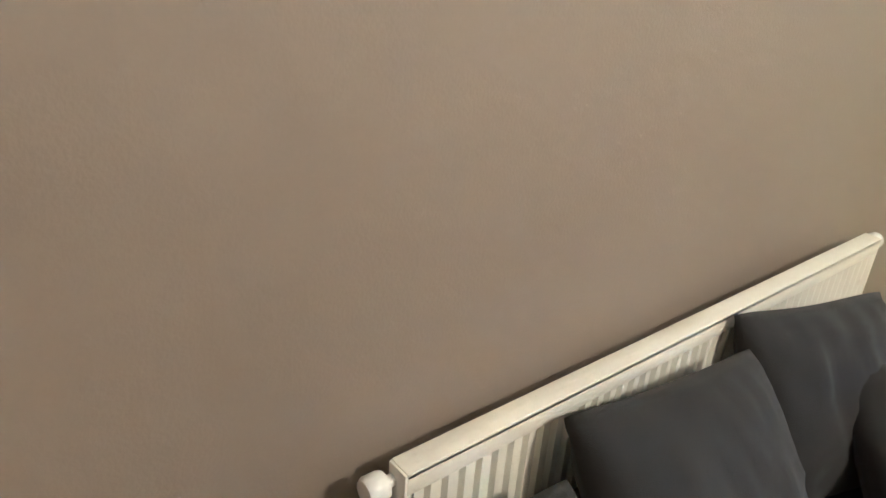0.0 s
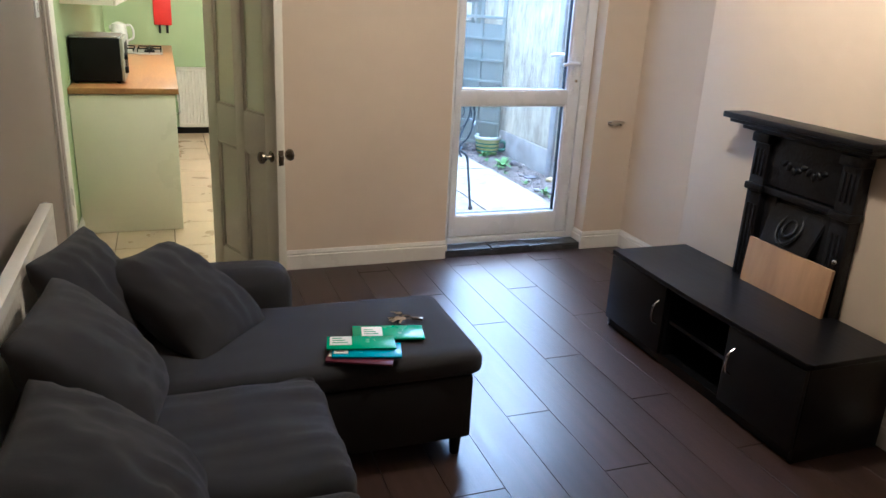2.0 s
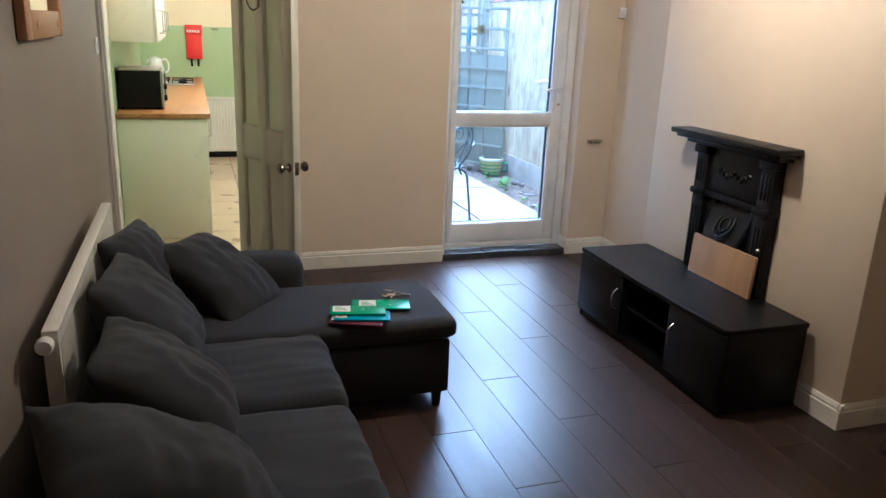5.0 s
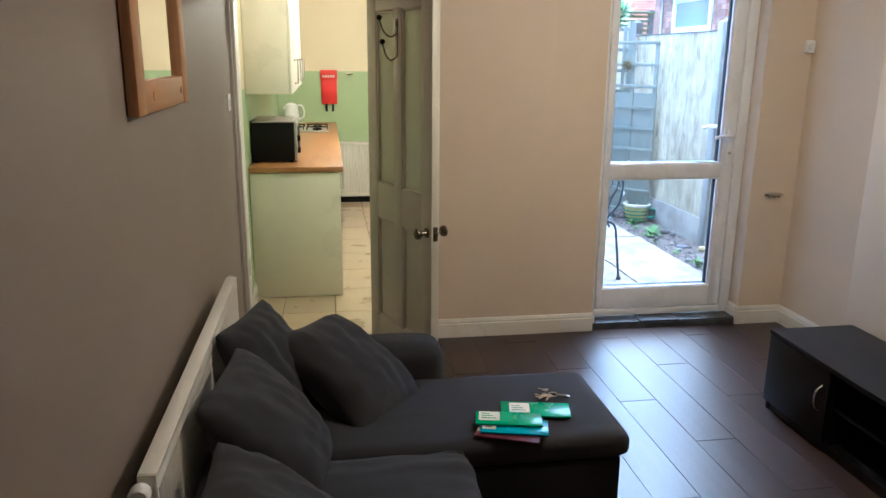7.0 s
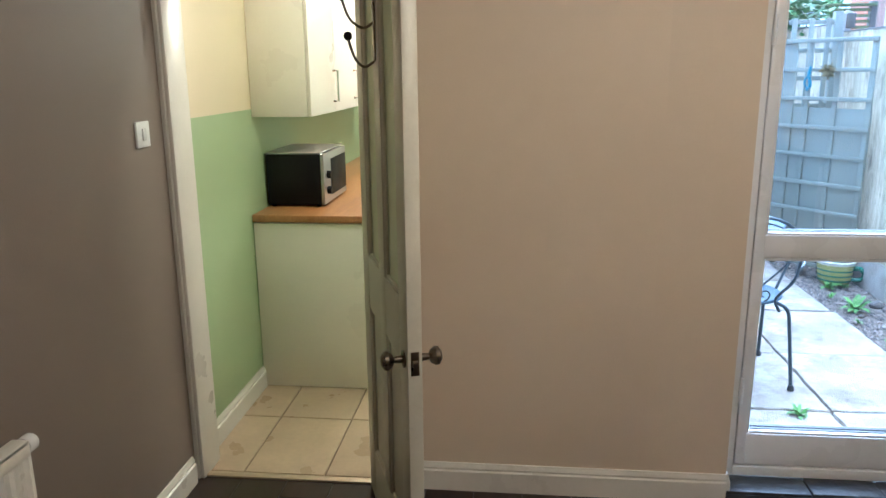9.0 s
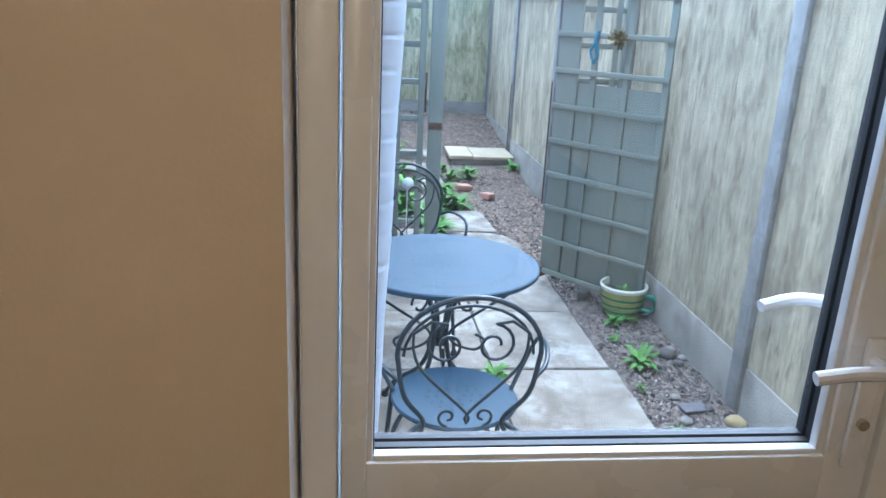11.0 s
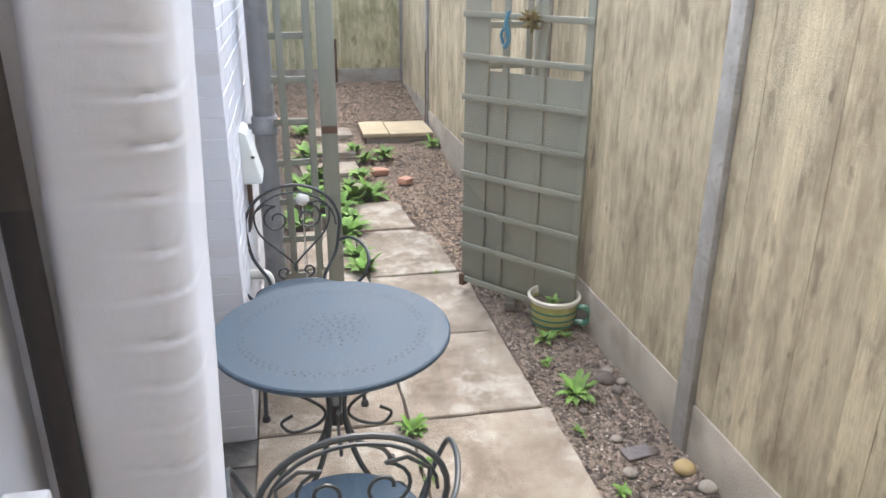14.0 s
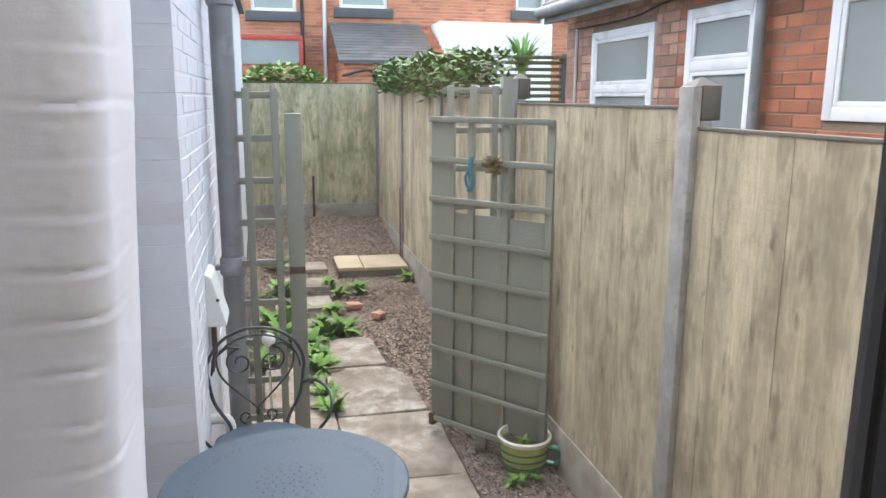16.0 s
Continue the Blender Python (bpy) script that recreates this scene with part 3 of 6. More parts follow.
def glass_door():
    """White plastic back door with two panes, a lever each side."""
    d = thing("door_2", "white plastic glazed back door with two clear panes, closed", "door", at(2.5, 0.15, 0.045))
    d["kind"] = "structure"
    y0, y1 = 0.115, 0.185
    xl, xr, zt = 2.052, 2.985, 2.115
    part("door_frame", bm_box(xl, y0 - 0.006, 0.045, xl + 0.05, y1 + 0.006, zt, 0.004), UPVC, d)
    part("door_frame", bm_box(xr - 0.05, y0 - 0.006, 0.045, xr + 0.013, y1 + 0.006, zt, 0.004), UPVC, d)
    part("door_frame", bm_box(xl + 0.05, y0 - 0.006, zt - 0.05, xr - 0.05, y1 + 0.006, zt, 0.004), UPVC, d)
    part("sill", bm_box(xl + 0.05, y0 - 0.006, 0.045, xr - 0.05, y1 + 0.03, 0.085, 0.004), UPVC, d)
    a, b = xl + 0.055, xr - 0.055
    gl, gr = 2.156, 2.842
    part("stile", bm_box(a, y0, 0.09, gl - 0.012, y1, zt - 0.055, 0.005), UPVC, d)
    part("stile", bm_box(gr + 0.012, y0, 0.09, b, y1, zt - 0.055, 0.005), UPVC, d)
    for z0, z1 in ((0.09, 0.22), (0.912, 0.996), (2.04, zt - 0.055)):
        part("rail", bm_box(gl - 0.014, y0 + 0.001, z0, gr + 0.014, y1 - 0.001, z1, 0.005), UPVC, d)
    for z0, z1 in ((0.232, 0.9), (1.008, 2.03)):
        pane = part("pane", bm_box(gl - 0.004, 0.158, z0 - 0.004, gr + 0.004, 0.162, z1 + 0.004), PANE, d, smooth=None)
        pane.visible_shadow = False
        g, s = bmesh.new(), bmesh.new()
        for (x0, x1, za, zb) in ((gl - 0.016, gl, z0 - 0.014, z1 + 0.014), (gr, gr + 0.016, z0 - 0.014, z1 + 0.014)):
            bm_box(x0 + 0.001, 0.1645, za, x1 - 0.001, 0.182, zb, bm=g)
            bm_box(x0 + 0.001, 0.142, za, x1 - 0.001, 0.1555, zb, bm=g)
            bm_box(x0 - 0.001, 0.122, za, x1 - 0.003, 0.1415, zb, 0.003, bm=s)
        for (za, zb) in ((z0 - 0.014, z0), (z1, z1 + 0.014)):
            bm_box(gl, 0.1645, za, gr, 0.182, zb - 0.001, bm=g)
            bm_box(gl, 0.142, za, gr, 0.1555, zb - 0.001, bm=g)
            bm_box(gl - 0.002, 0.122, za, gr + 0.002, 0.1415, zb - 0.003, 0.003, bm=s)
        part("gasket", g, GASKET, d, "black rubber glazing gasket")
        part("glazing_bead", s, UPVC, d)
    for s, y in ((-1, y0), (1, y1)):
        hd = part("handle_plate", bm_box(2.876, min(y, y + s * 0.012), 0.98, 2.908, max(y, y + s * 0.012), 1.20, 0.005), UPVC, d)
        lz = 1.163 if s < 0 else 1.205
        lev = spline([(2.892, y + s * 0.008, lz), (2.892, y + s * 0.04, lz), (2.872, y + s * 0.054, lz + 0.002), (2.83, y + s * 0.056, lz + 0.003), (2.775, y + s * 0.05, lz - 0.007)])
        part("lever", bm_tube(lev, 0.0105, 10), UPVC, hd, "white lever handle")
        cy = bm_cyl(0, 0, 0, 0.008, 0.009, n=14)
        cy.transform(pose(2.892, y + s * 0.012, 1.06, -90 * s, 0, 0))
        part("lock_cylinder", cy, CHROME, hd)
    part("hinge", bm_cyl(2.106, y0 - 0.012, 0.35, 0.45, 0.008, n=12), UPVC, d)
    part("hinge", bm_cyl(2.106, y0 - 0.012, 1.65, 1.75, 0.008, n=12), UPVC, d)


glass_door()


# ---- living room things ----
def pillow_mesh(w, h, t, seed, n=18):
    bm = bmesh.new()
    rnd = random.Random(seed)
    ox, oy = rnd.uniform(0, 50), rnd.uniform(0, 50)
    sides = []
    for s in (1, -1):
        grid = []
        for i in range(n + 1):
            row = []
            for j in range(n + 1):
                u, v = 2 * i / n - 1, 2 * j / n - 1
                soft = 1 - 0.055 * (u * u + v * v - 2 * u * u * v * v) - 0.03 * abs(u * v) ** 6
                x = w / 2 * u * soft
                y = h / 2 * v * soft
                puff = ((1 - abs(u) ** 2.6) * (1 - abs(v) ** 2.6)) ** 0.54 * (1 - 0.10 * v)
                wr = noise.noise(Vector((x * 9 + ox, y * 7 + oy, s * 2.0))) + 0.7 * noise.noise(Vector((x * 26 + ox, y * 11 + x * 9, s * 4.0)))
                fold = noise.noise(Vector((u * 1.5 + ox, v * 6 + oy, 3)))
                z = s * (t / 2 * puff + 0.017 * wr * puff ** 0.5) + 0.012 * fold * (1 - puff * 0.6)
                row.append((x, y, z))
            grid.append(row)
        sides.append(grid)
    verts = {}

    def vert(s, i, j):
        key = (i, j) if i in (0, n) or j in (0, n) else (s, i, j)
        if key not in verts:
            verts[key] = bm.verts.new(sides[s][i][j])
        return verts[key]

    for s in (0, 1):
        for i in range(n):
            for j in range(n):
                q = [vert(s, i, j), vert(s, i + 1, j), vert(s, i + 1, j + 1), vert(s, i, j + 1)]
                bm.faces.new(q if s == 0 else q[::-1])
    return bm


def pillow(centre, normal, up, w, h, t, seed, label):
    z = Vector(normal).normalized()
    y = Vector(up)
    y = (y - y.dot(z) * z).normalized()
    x = y.cross(z)
    m = Matrix((x, y, z)).transposed().to_4x4()
    m.translation = centre
    ob = tagged(new("cushion", mesh_of("cushion", pillow_mesh(w, h, t, seed, 26), SOFA, 180)), label, "cushion", "sofa cushions")
    ob.matrix_world = m
    return ob


def cushion_block(x0, y0, z0, x1, y1, z1, r, seed, wrinkle=0.006, n=26, dir_y=False):
    """A stuffed seat with rounded rims, slightly domed and creased."""
    bm = bm_box(x0, y0, z0, x1, y1, z1)
    bmesh.ops.subdivide_edges(bm, edges=bm.edges, cuts=n, use_grid_fill=True)
    cx, cy, cz = (x0 + x1) / 2, (y0 + y1) / 2, (z0 + z1) / 2
    hx, hy, hz = (x1 - x0) / 2, (y1 - y0) / 2, (z1 - z0) / 2
    for v in bm.verts:
        d = v.co - Vector((cx, cy, cz))
        inner = Vector((max(-hx + r, min(hx - r, d.x)), max(-hy + r, min(hy - r, d.y)), max(-hz + r, min(hz - r, d.z))))
        e = d - inner
        if e.length > 1e-6:
            e = e.normalized() * r
        d2 = inner + e
        dome = (1 - (d.x / hx) ** 2) * (1 - (d.y / hy) ** 2)
        if d.z > 0:
            d2.z += 0.012 * dome
            edge = max(0, abs(d.x) / hx - 0.55) / 0.45 if d.x > 0 else 0
            fold = noise.noise(Vector((d.x * 2.0 + seed, d.y * 34, seed)))
            d2.z += wrinkle * (0.25 + edge) * fold
            d2.z += wrinkle * 0.8 * noise.noise(Vector((d.x * 7 + seed, d.y * 7, seed * 2)))
        v.co = Vector((cx, cy, cz)) + d2
    return bm


def sofa():
    s = thing("corner_sofa", "charcoal fabric corner sofa with a chaise, beside a radiator", "sofa", at(0.6, -2.2, 0))
    part("base", bm_box(0.14, -3.12, 0.07, 0.84, -1.99, 0.27, 0.02), SOFAB, s)
    part("chaise_base", bm_box(0.14, -1.965, 0.07, 1.435, -1.45, 0.31, 0.015), SOFAB, s, "black fabric chaise base")
    part("backrest", bm_box(0.13, -3.12, 0.09, 0.26, -1.45, 0.55, 0.03, 3), SOFAB, s)
    part("armrest", cushion_block(0.12, -1.45, 0.07, 0.915, -1.24, 0.53, 0.07, 3, 0.003, 18), SOFA, s, smooth=70)
    part("chaise_seat", cushion_block(0.2, -1.985, 0.315, 1.46, -1.44, 0.405, 0.035, 5, 0.002, 30), SOFA, s, smooth=70)
    part("seat", cushion_block(0.2, -2.535, 0.26, 0.905, -1.99, 0.415, 0.06, 7.3, 0.015), SOFA, s, smooth=70)
    part("seat", cushion_block(0.2, -3.12, 0.26, 0.905, -2.54, 0.41, 0.06, 11.7, 0.015), SOFA, s, smooth=70)
    for x, y in ((1.39, -1.93), (1.39, -1.5), (0.82, -3.07), (0.2, -3.07), (0.2, -1.5)):
        part("leg", bm_cyl(x, y, 0, 0.09, 0.018, 0.024, 14), BLACKP, s)


sofa()
CUSH = "plump charcoal fabric cushion on the corner sofa"
pillow((0.265, -1.60, 0.55), (0.84, -0.22, 0.48), (-0.48, 0.16, 0.84), 0.43, 0.42, 0.20, 1, CUSH + " by the radiator")
pillow((0.295, -2.07, 0.54), (0.78, -0.08, 0.58), (-0.58, 0.08, 0.78), 0.48, 0.46, 0.22, 2, CUSH + " by the radiator")
pillow((0.365, -2.58, 0.535), (0.64, 0.06, 0.76), (-0.76, 0.06, 0.64), 0.50, 0.47, 0.20, 3, CUSH + " by the radiator")
pillow((0.37, -3.03, 0.525), (0.50, 0.0, 0.86), (-0.28, 0.93, 0.16), 0.58, 0.42, 0.22, 4, CUSH + ", slumped sideways")
pillow((0.535, -1.56, 0.505), (0.42, -0.30, 0.85), (-0.66, 0.55, 0.48), 0.40, 0.50, 0.20, 5, CUSH + ", leaning on another")


def radiator(name, label, y0, y1, x, z0, z1, axis="y"):
    r = thing(name, label, "radiator", at(x, (y0 + y1) / 2, z0) if axis == "y" else at((y0 + y1) / 2, -x, z0))

    def bx(a0, d0, c0, a1, d1, c1, bev=0.0):
        return bm_box(d0, a0, c0, d1, a1, c1, bev) if axis == "y" else bm_box(a0, min(-d0, -d1), c0, a1, max(-d0, -d1), c1, bev)
    face = bmesh.new()
    n = int((y1 - y0) / 0.034)
    prof = []
    for k in range(n):
        c = y0 + 0.012 + (k + 0.5) * (y1 - y0 - 0.024) / n
        w = (y1 - y0) / n
        prof += [(c - w * 0.46, x), (c - w * 0.3, x - 0.009), (c + w * 0.3, x - 0.009), (c + w * 0.46, x)]
    rows = [[face.verts.new((d, a, z) if axis == "y" else (a, -d, z)) for a, d in prof] for z in (z0 + 0.04, z1 - 0.04)]
    for i in range(len(prof) - 1):
        face.faces.new((rows[0][i], rows[0][i + 1], rows[1][i + 1], rows[1][i]))
    part("fluted_panel", face, GLOSSW, r)
    part("panel_back", bx(y0 + 0.005, x - 0.040, z0 + 0.01, y1 - 0.005, x - 0.012, z1 - 0.012, 0.004), GLOSSW, r)
    part("top_grille", bx(y0, x - 0.042, z1 - 0.012, y1, x + 0.001, z1, 0.003), GLOSSW, r)
    for z in (z0, z1 - 0.042):
        part("edge", bx(y0, x - 0.010, z, y1, x + 0.001, z + 0.041, 0.003), GLOSSW, r)
    for a0, a1 in ((y0 - 0.004, y0 + 0.008), (y1 - 0.008, y1 + 0.004)):
        part("side_panel", bx(a0, x - 0.042, z0 + 0.012, a1, x, z1 - 0.002, 0.003), GLOSSW, r)
    if axis == "y":
        for a, s in ((y0, -1), (y1, 1)):
            v = bm_lathe([(0.010, 0), (0.010, 0.014), (0.021, 0.016), (0.023, 0.022), (0.023, 0.044), (0.019, 0.05), (0.004, 0.051)], n=18)
            v.transform(pose(x - 0.03, a + s * 0.003, z1 - 0.03, -90 * s, 0, 0))
            part("valve", v, UPVC, r, "white ribbed radiator valve")
        part("pipe", bm_tube([(x - 0.03, y0 - 0.02, z0 + 0.06), (x - 0.03, y0 - 0.02, 0.0)], 0.008), GLOSSW, r)
    return r


radiator("radiator", "long white fluted panel radiator on a taupe wall", -2.565, -1.06, 0.10, 0.17, 0.725)


def tv_unit():
    t = thing("tv_cabinet", "low black ash media cabinet with two doors and open middle", "cabinet", at(2.69, -1.72, 0))
    x0, x1, ya, yb, h = 2.49, 2.925, -2.335, -1.10, 0.395
    top = bmesh.new()
    outline = [(x1, yb), (x0 + 0.012, yb), (x0 - 0.004, (ya + yb) / 2), (x0 + 0.008, ya + 0.02), (x0 + 0.03, ya), (x1, ya)]
    lo = [top.verts.new((x, y, h - 0.022)) for x, y in outline]
    hi = [top.verts.new((x, y, h)) for x, y in outline]
    top.faces.new(lo[::-1])
    top.faces.new(hi)
    for k in range(len(outline)):
        j = (k + 1) % len(outline)
        top.faces.new((lo[k], lo[j], hi[j], hi[k]))
    bmesh.ops.bevel(top, geom=list(top.edges), offset=0.002, segments=1, affect="EDGES")
    part("top", top, BLACKW, t)
    part("side_panel", bm_box(x0 + 0.03, ya + 0.008, 0.0, x1, ya + 0.026, h - 0.023, 0.001), BLACKW, t)
    part("side_panel", bm_box(x0 + 0.03, yb - 0.026, 0.0, x1, yb - 0.008, h - 0.023, 0.001), BLACKW, t)
    part("back_panel", bm_box(x1 - 0.01, ya + 0.027, 0.03, x1 - 0.002, yb - 0.027, h - 0.023), BLACKIN, t)
    part("plinth", bm_box(x0 + 0.035, ya + 0.027, 0.0, x1 - 0.02, yb - 0.027, 0.045), BLACKW, t)
    for y in (-1.545, -1.935):
        part("divider", bm_box(x0 + 0.03, y - 0.009, 0.046, x1 - 0.012, y + 0.009, h - 0.023), BLACKW, t)
    part("shelf", bm_box(x0 + 0.04, -1.925, 0.20, x1 - 0.012, -1.555, 0.216), BLACKW, t)
    for y0, y1, hy in ((-1.54, yb - 0.01, -1.50), (ya + 0.01, -1.94, -1.985)):
        dr = part("door", bm_box(x0 + 0.010, y0, 0.05, x0 + 0.028, y1, h - 0.026, 0.002), BLACKW, t)
        part("handle", bm_tube(spline([(x0 + 0.012, hy, 0.18), (x0 - 0.012, hy, 0.20), (x0 - 0.018, hy, 0.235), (x0 - 0.012, hy, 0.27), (x0 + 0.012, hy, 0.29)]), 0.005), CHROME, dr, "curved chrome handle")


tv_unit()


def fireplace():
    f = thing("fireplace", "black cast iron fireplace with a moulded mantel shelf", "fireplace", at(2.93, -1.78, 0))
    x = 2.953
    ya, yb = -2.025, -1.478
    yc = -1.752
    for z0, z1, d, e in ((1.035, 1.06, 0.135, 0.085), (1.018, 1.034, 0.115, 0.07), (0.998, 1.017, 0.085, 0.04)):
        part("mantel_shelf" if d > 0.13 else "cornice", bm_box(x - d, ya - e, z0, x, yb + e * 1.7, z1, 0.005), IRON, f)
    for y0, y1 in ((ya, ya + 0.085), (yb - 0.085, yb)):
        part("pilaster", bm_box(x - 0.06, y0, 0, x, y1, 0.997, 0.004), IRON, f)
        for z0, z1 in ((0.10, 0.70), (0.82, 0.93)):
            fl = bmesh.new()
            for k in range(3):
                c = y0 + 0.02 + 0.0225 * k
                bm_box(x - 0.066, c - 0.006, z0, x - 0.059, c + 0.006, z1, 0.003, bm=fl)
            part("fluting", fl, IRON, f)
        part("capital", bm_box(x - 0.075, y0 - 0.008, 0.755, x, y1 + 0.008, 0.785, 0.006), IRON, f)
        part("capital", bm_box(x - 0.08, y0 - 0.006, 0.955, x - 0.001, y1 + 0.006, 0.996, 0.008), IRON, f)
        part("plinth", bm_box(x - 0.07, y0 - 0.005, 0.0, x - 0.001, y1 + 0.005, 0.09, 0.004), IRON, f)
    part("frieze", bm_box(x - 0.045, ya + 0.085, 0.79, x, yb - 0.085, 0.997, 0.003), IRON, f)
    part("frieze_moulding", bm_box(x - 0.055, ya + 0.086, 0.755, x, yb - 0.086, 0.784, 0.006), IRON, f)
    orn = bmesh.new()
    for k in range(9):
        a = yc + (k - 4) * 0.026
        bmesh.ops.create_uvsphere(orn, u_segments=10, v_segments=6, radius=1.0, matrix=Matrix.LocRotScale((x - 0.046, a, 0.885 + 0.012 * math.cos(k * 1.6)), Euler((k * 0.7, 0, 0)), (0.008, 0.018, 0.011)))
    part("garland", orn, IRON, f)
    part("inner_frame", bm_box(x - 0.03, ya + 0.086, 0.0, x, ya + 0.15, 0.754, 0.003), IRON, f)
    part("inner_frame", bm_box(x - 0.03, yb - 0.15, 0.0, x, yb - 0.086, 0.754, 0.003), IRON, f)
    part("inner_back", bm_box(x - 0.006, ya + 0.15, 0.0, x - 0.001, yb - 0.15, 0.754), BLACKIN, f)
    hood = bmesh.new()
    v = [hood.verts.new(p) for p in ((x - 0.02, yc - 0.15, 0.735), (x - 0.02, yc + 0.15, 0.735), (x - 0.085, yc + 0.13, 0.57), (x - 0.085, yc - 0.13, 0.57),
                                     (x - 0.004, yc - 0.15, 0.735), (x - 0.004, yc + 0.15, 0.735), (x - 0.004, yc + 0.13, 0.57), (x - 0.004, yc - 0.13, 0.57))]
    for q in ((0, 1, 2, 3), (4, 5, 1, 0), (5, 6, 2, 1), (6, 7, 3, 2), (7, 4, 0, 3), (7, 6, 5, 4)):
        hood.faces.new([v[i] for i in q])
    bmesh.ops.bevel(hood, geom=list(hood.edges), offset=0.006, segments=2, affect="EDGES")
    part("hood", hood, IRON, f)
    ring = bmesh.new()
    for rad in (0.055, 0.03):
        pts = [(x - 0.058 + 0.055 * math.sin(a) * rad / 0.08, yc + rad * math.cos(a), 0.652 + rad * math.sin(a)) for a in (2 * math.pi * k / 24 for k in range(24))]
        bm_tube(pts, 0.007, 8, ring, True)
    part("wreath", ring, IRON, f)
    kb = bmesh.new()
    bmesh.ops.create_uvsphere(kb, u_segments=12, v_segments=8, radius=0.011, matrix=Matrix.Translation((x - 0.066, ya + 0.02, 0.60)))
    part("catch", kb, CHROME, f)
    for c in f.children:
        c.data.transform(Matrix.Scale(1.037, 4, (0, 0, 1)))


fireplace()
bd = bm_box(-0.009, -0.225, 0, 0.009, 0.225, 0.592, 0.004)
board = single("wooden_board", bd, BOARDW, "pale wooden board leaning in front of the fireplace", "board")
board.matrix_world = pose(2.838, -1.80, 0.002, 0, 3.5, 0)


def mirror():
    m = thing("mirror", "rectangular wall mirror in a broad pine frame", "mirror", at(0.0, -1.78, 1.72))
    ya, yb, z0, z1, w = -2.13, -1.435, 1.455, 2.28, 0.088
    for a, b, c, d in ((ya, ya + w, z0, z1), (yb - w, yb, z0, z1)):
        part("frame_rail", bm_box(0.002, a, c, 0.032, b, d, 0.005), PINE, m)
    for c, d in ((z0, z0 + w), (z1 - w, z1)):
        part("frame_rail", bm_box(0.002, ya + w, c + 0.001, 0.031, yb - w, d - 0.001, 0.005), PINE, m)
    part("mirror_glass", bm_box(0.004, ya + w - 0.005, z0 + w - 0.005, 0.014, yb - w + 0.005, z1 - w + 0.005), MIRROR, m, smooth=None)
    for y in (-1.95, -1.56):
        p = bm_lathe([(0.012, 0), (0.012, 0.002), (0.002, 0.003)], n=12)
        p.transform(pose(0.031, y, z0 + w * 0.5, 0, 90, 0))
        part("plug", p, PINE, m)


mirror()


def light_switch(x, y, z):
    s = thing("light_switch", "white plastic light switch on a taupe wall", "switch", at(x, y, z))
    part("plate", bm_box(x, y - 0.043, z - 0.043, x + 0.009, y + 0.043, z + 0.043, 0.003), UPVC, s)
    part("rocker", bm_box(x + 0.008, y - 0.011, z - 0.02, x + 0.014, y + 0.011, z + 0.02, 0.002), UPVC, s)


light_switch(0.0, -0.18, 1.378)


def thermostat():
    s = thing("thermostat", "small white room thermostat on a cream wall", "thermostat", at(3.25, 0, 1.68))
    part("body", bm_box(3.232, -0.03, 1.65, 3.284, -0.001, 1.72, 0.006), UPVC, s)
    d = bm_cyl(0, 0, 0, 0.012, 0.018, n=18)
    d.transform(pose(3.258, -0.03, 1.687, 90, 0, 0))
    part("dial", d, UPVC, s)


thermostat()


def pull_handle():
    s = thing("key_hook", "small chrome hook bar on a cream wall", "hook", at(3.14, 0, 0.82))
    part("bar", bm_tube(spline([(3.085, -0.012, 0.822), (3.11, -0.026, 0.83), (3.16, -0.03, 0.828), (3.20, -0.014, 0.82)]), 0.007, 8), CHROME, s)
    part("plate", bm_box(3.09, -0.012, 0.806, 3.195, -0.001, 0.826, 0.003), CHROME, s)
    for x in (3.11, 3.145, 3.175):
        part("peg", bm_tube([(x, -0.01, 0.81), (x, -0.03, 0.805), (x, -0.036, 0.815)], 0.004, 6), CHROME, s)


pull_handle()


# papers and keys on the chaise
def sheet(name, mat_, cx, cy, z, w, h, rz, label, win=None):
    t = thing(name, label, "booklet", pose(cx, cy, z, 0, 0, rz), "papers on the chaise")
    part("cover", bm_box(-w / 2, -h / 2, 0, w / 2, h / 2, 0.006, 0.001), mat_, t, local=True)
    if win:
        part("panel", bm_box(win[0], win[1], 0.0062, win[2], win[3], 0.0072), PAPERW, t, "white printed panel", local=True)
        bars = bmesh.new()
        for k in range(3):
            bm_box(win[0] + 0.008, win[1] + 0.012 + k * 0.016, 0.0074, win[2] - 0.012 - 0.01 * k, win[1] + 0.017 + k * 0.016, 0.0079, bm=bars)
        part("print_line", bars, PAPERG if mat_ is PAPERG else PAPERM, t, local=True)
    return t


Z0 = 0.418
sheet("booklet", PAPERM, 1.045, -1.945, Z0, 0.21, 0.10, -22, "maroon booklet lying on the chaise", (-0.1, -0.02, -0.05, 0.045))
sheet("booklet", PAPERT, 1.07, -1.925, Z0 + 0.0085, 0.22, 0.10, -14, "teal glossy leaflet lying on the chaise", (-0.105, -0.03, -0.06, 0.045))
sheet("booklet", PAPERG, 1.06, -1.885, Z0 + 0.017, 0.22, 0.09, -12, "green glossy leaflet lying on the chaise", (-0.10, -0.02, -0.03, 0.04))
sheet("booklet", PAPERG, 1.175, -1.80, Z0 + 0.001, 0.24, 0.105, -12, "large green glossy leaflet lying on the chaise", (-0.09, -0.03, -0.02, 0.04))


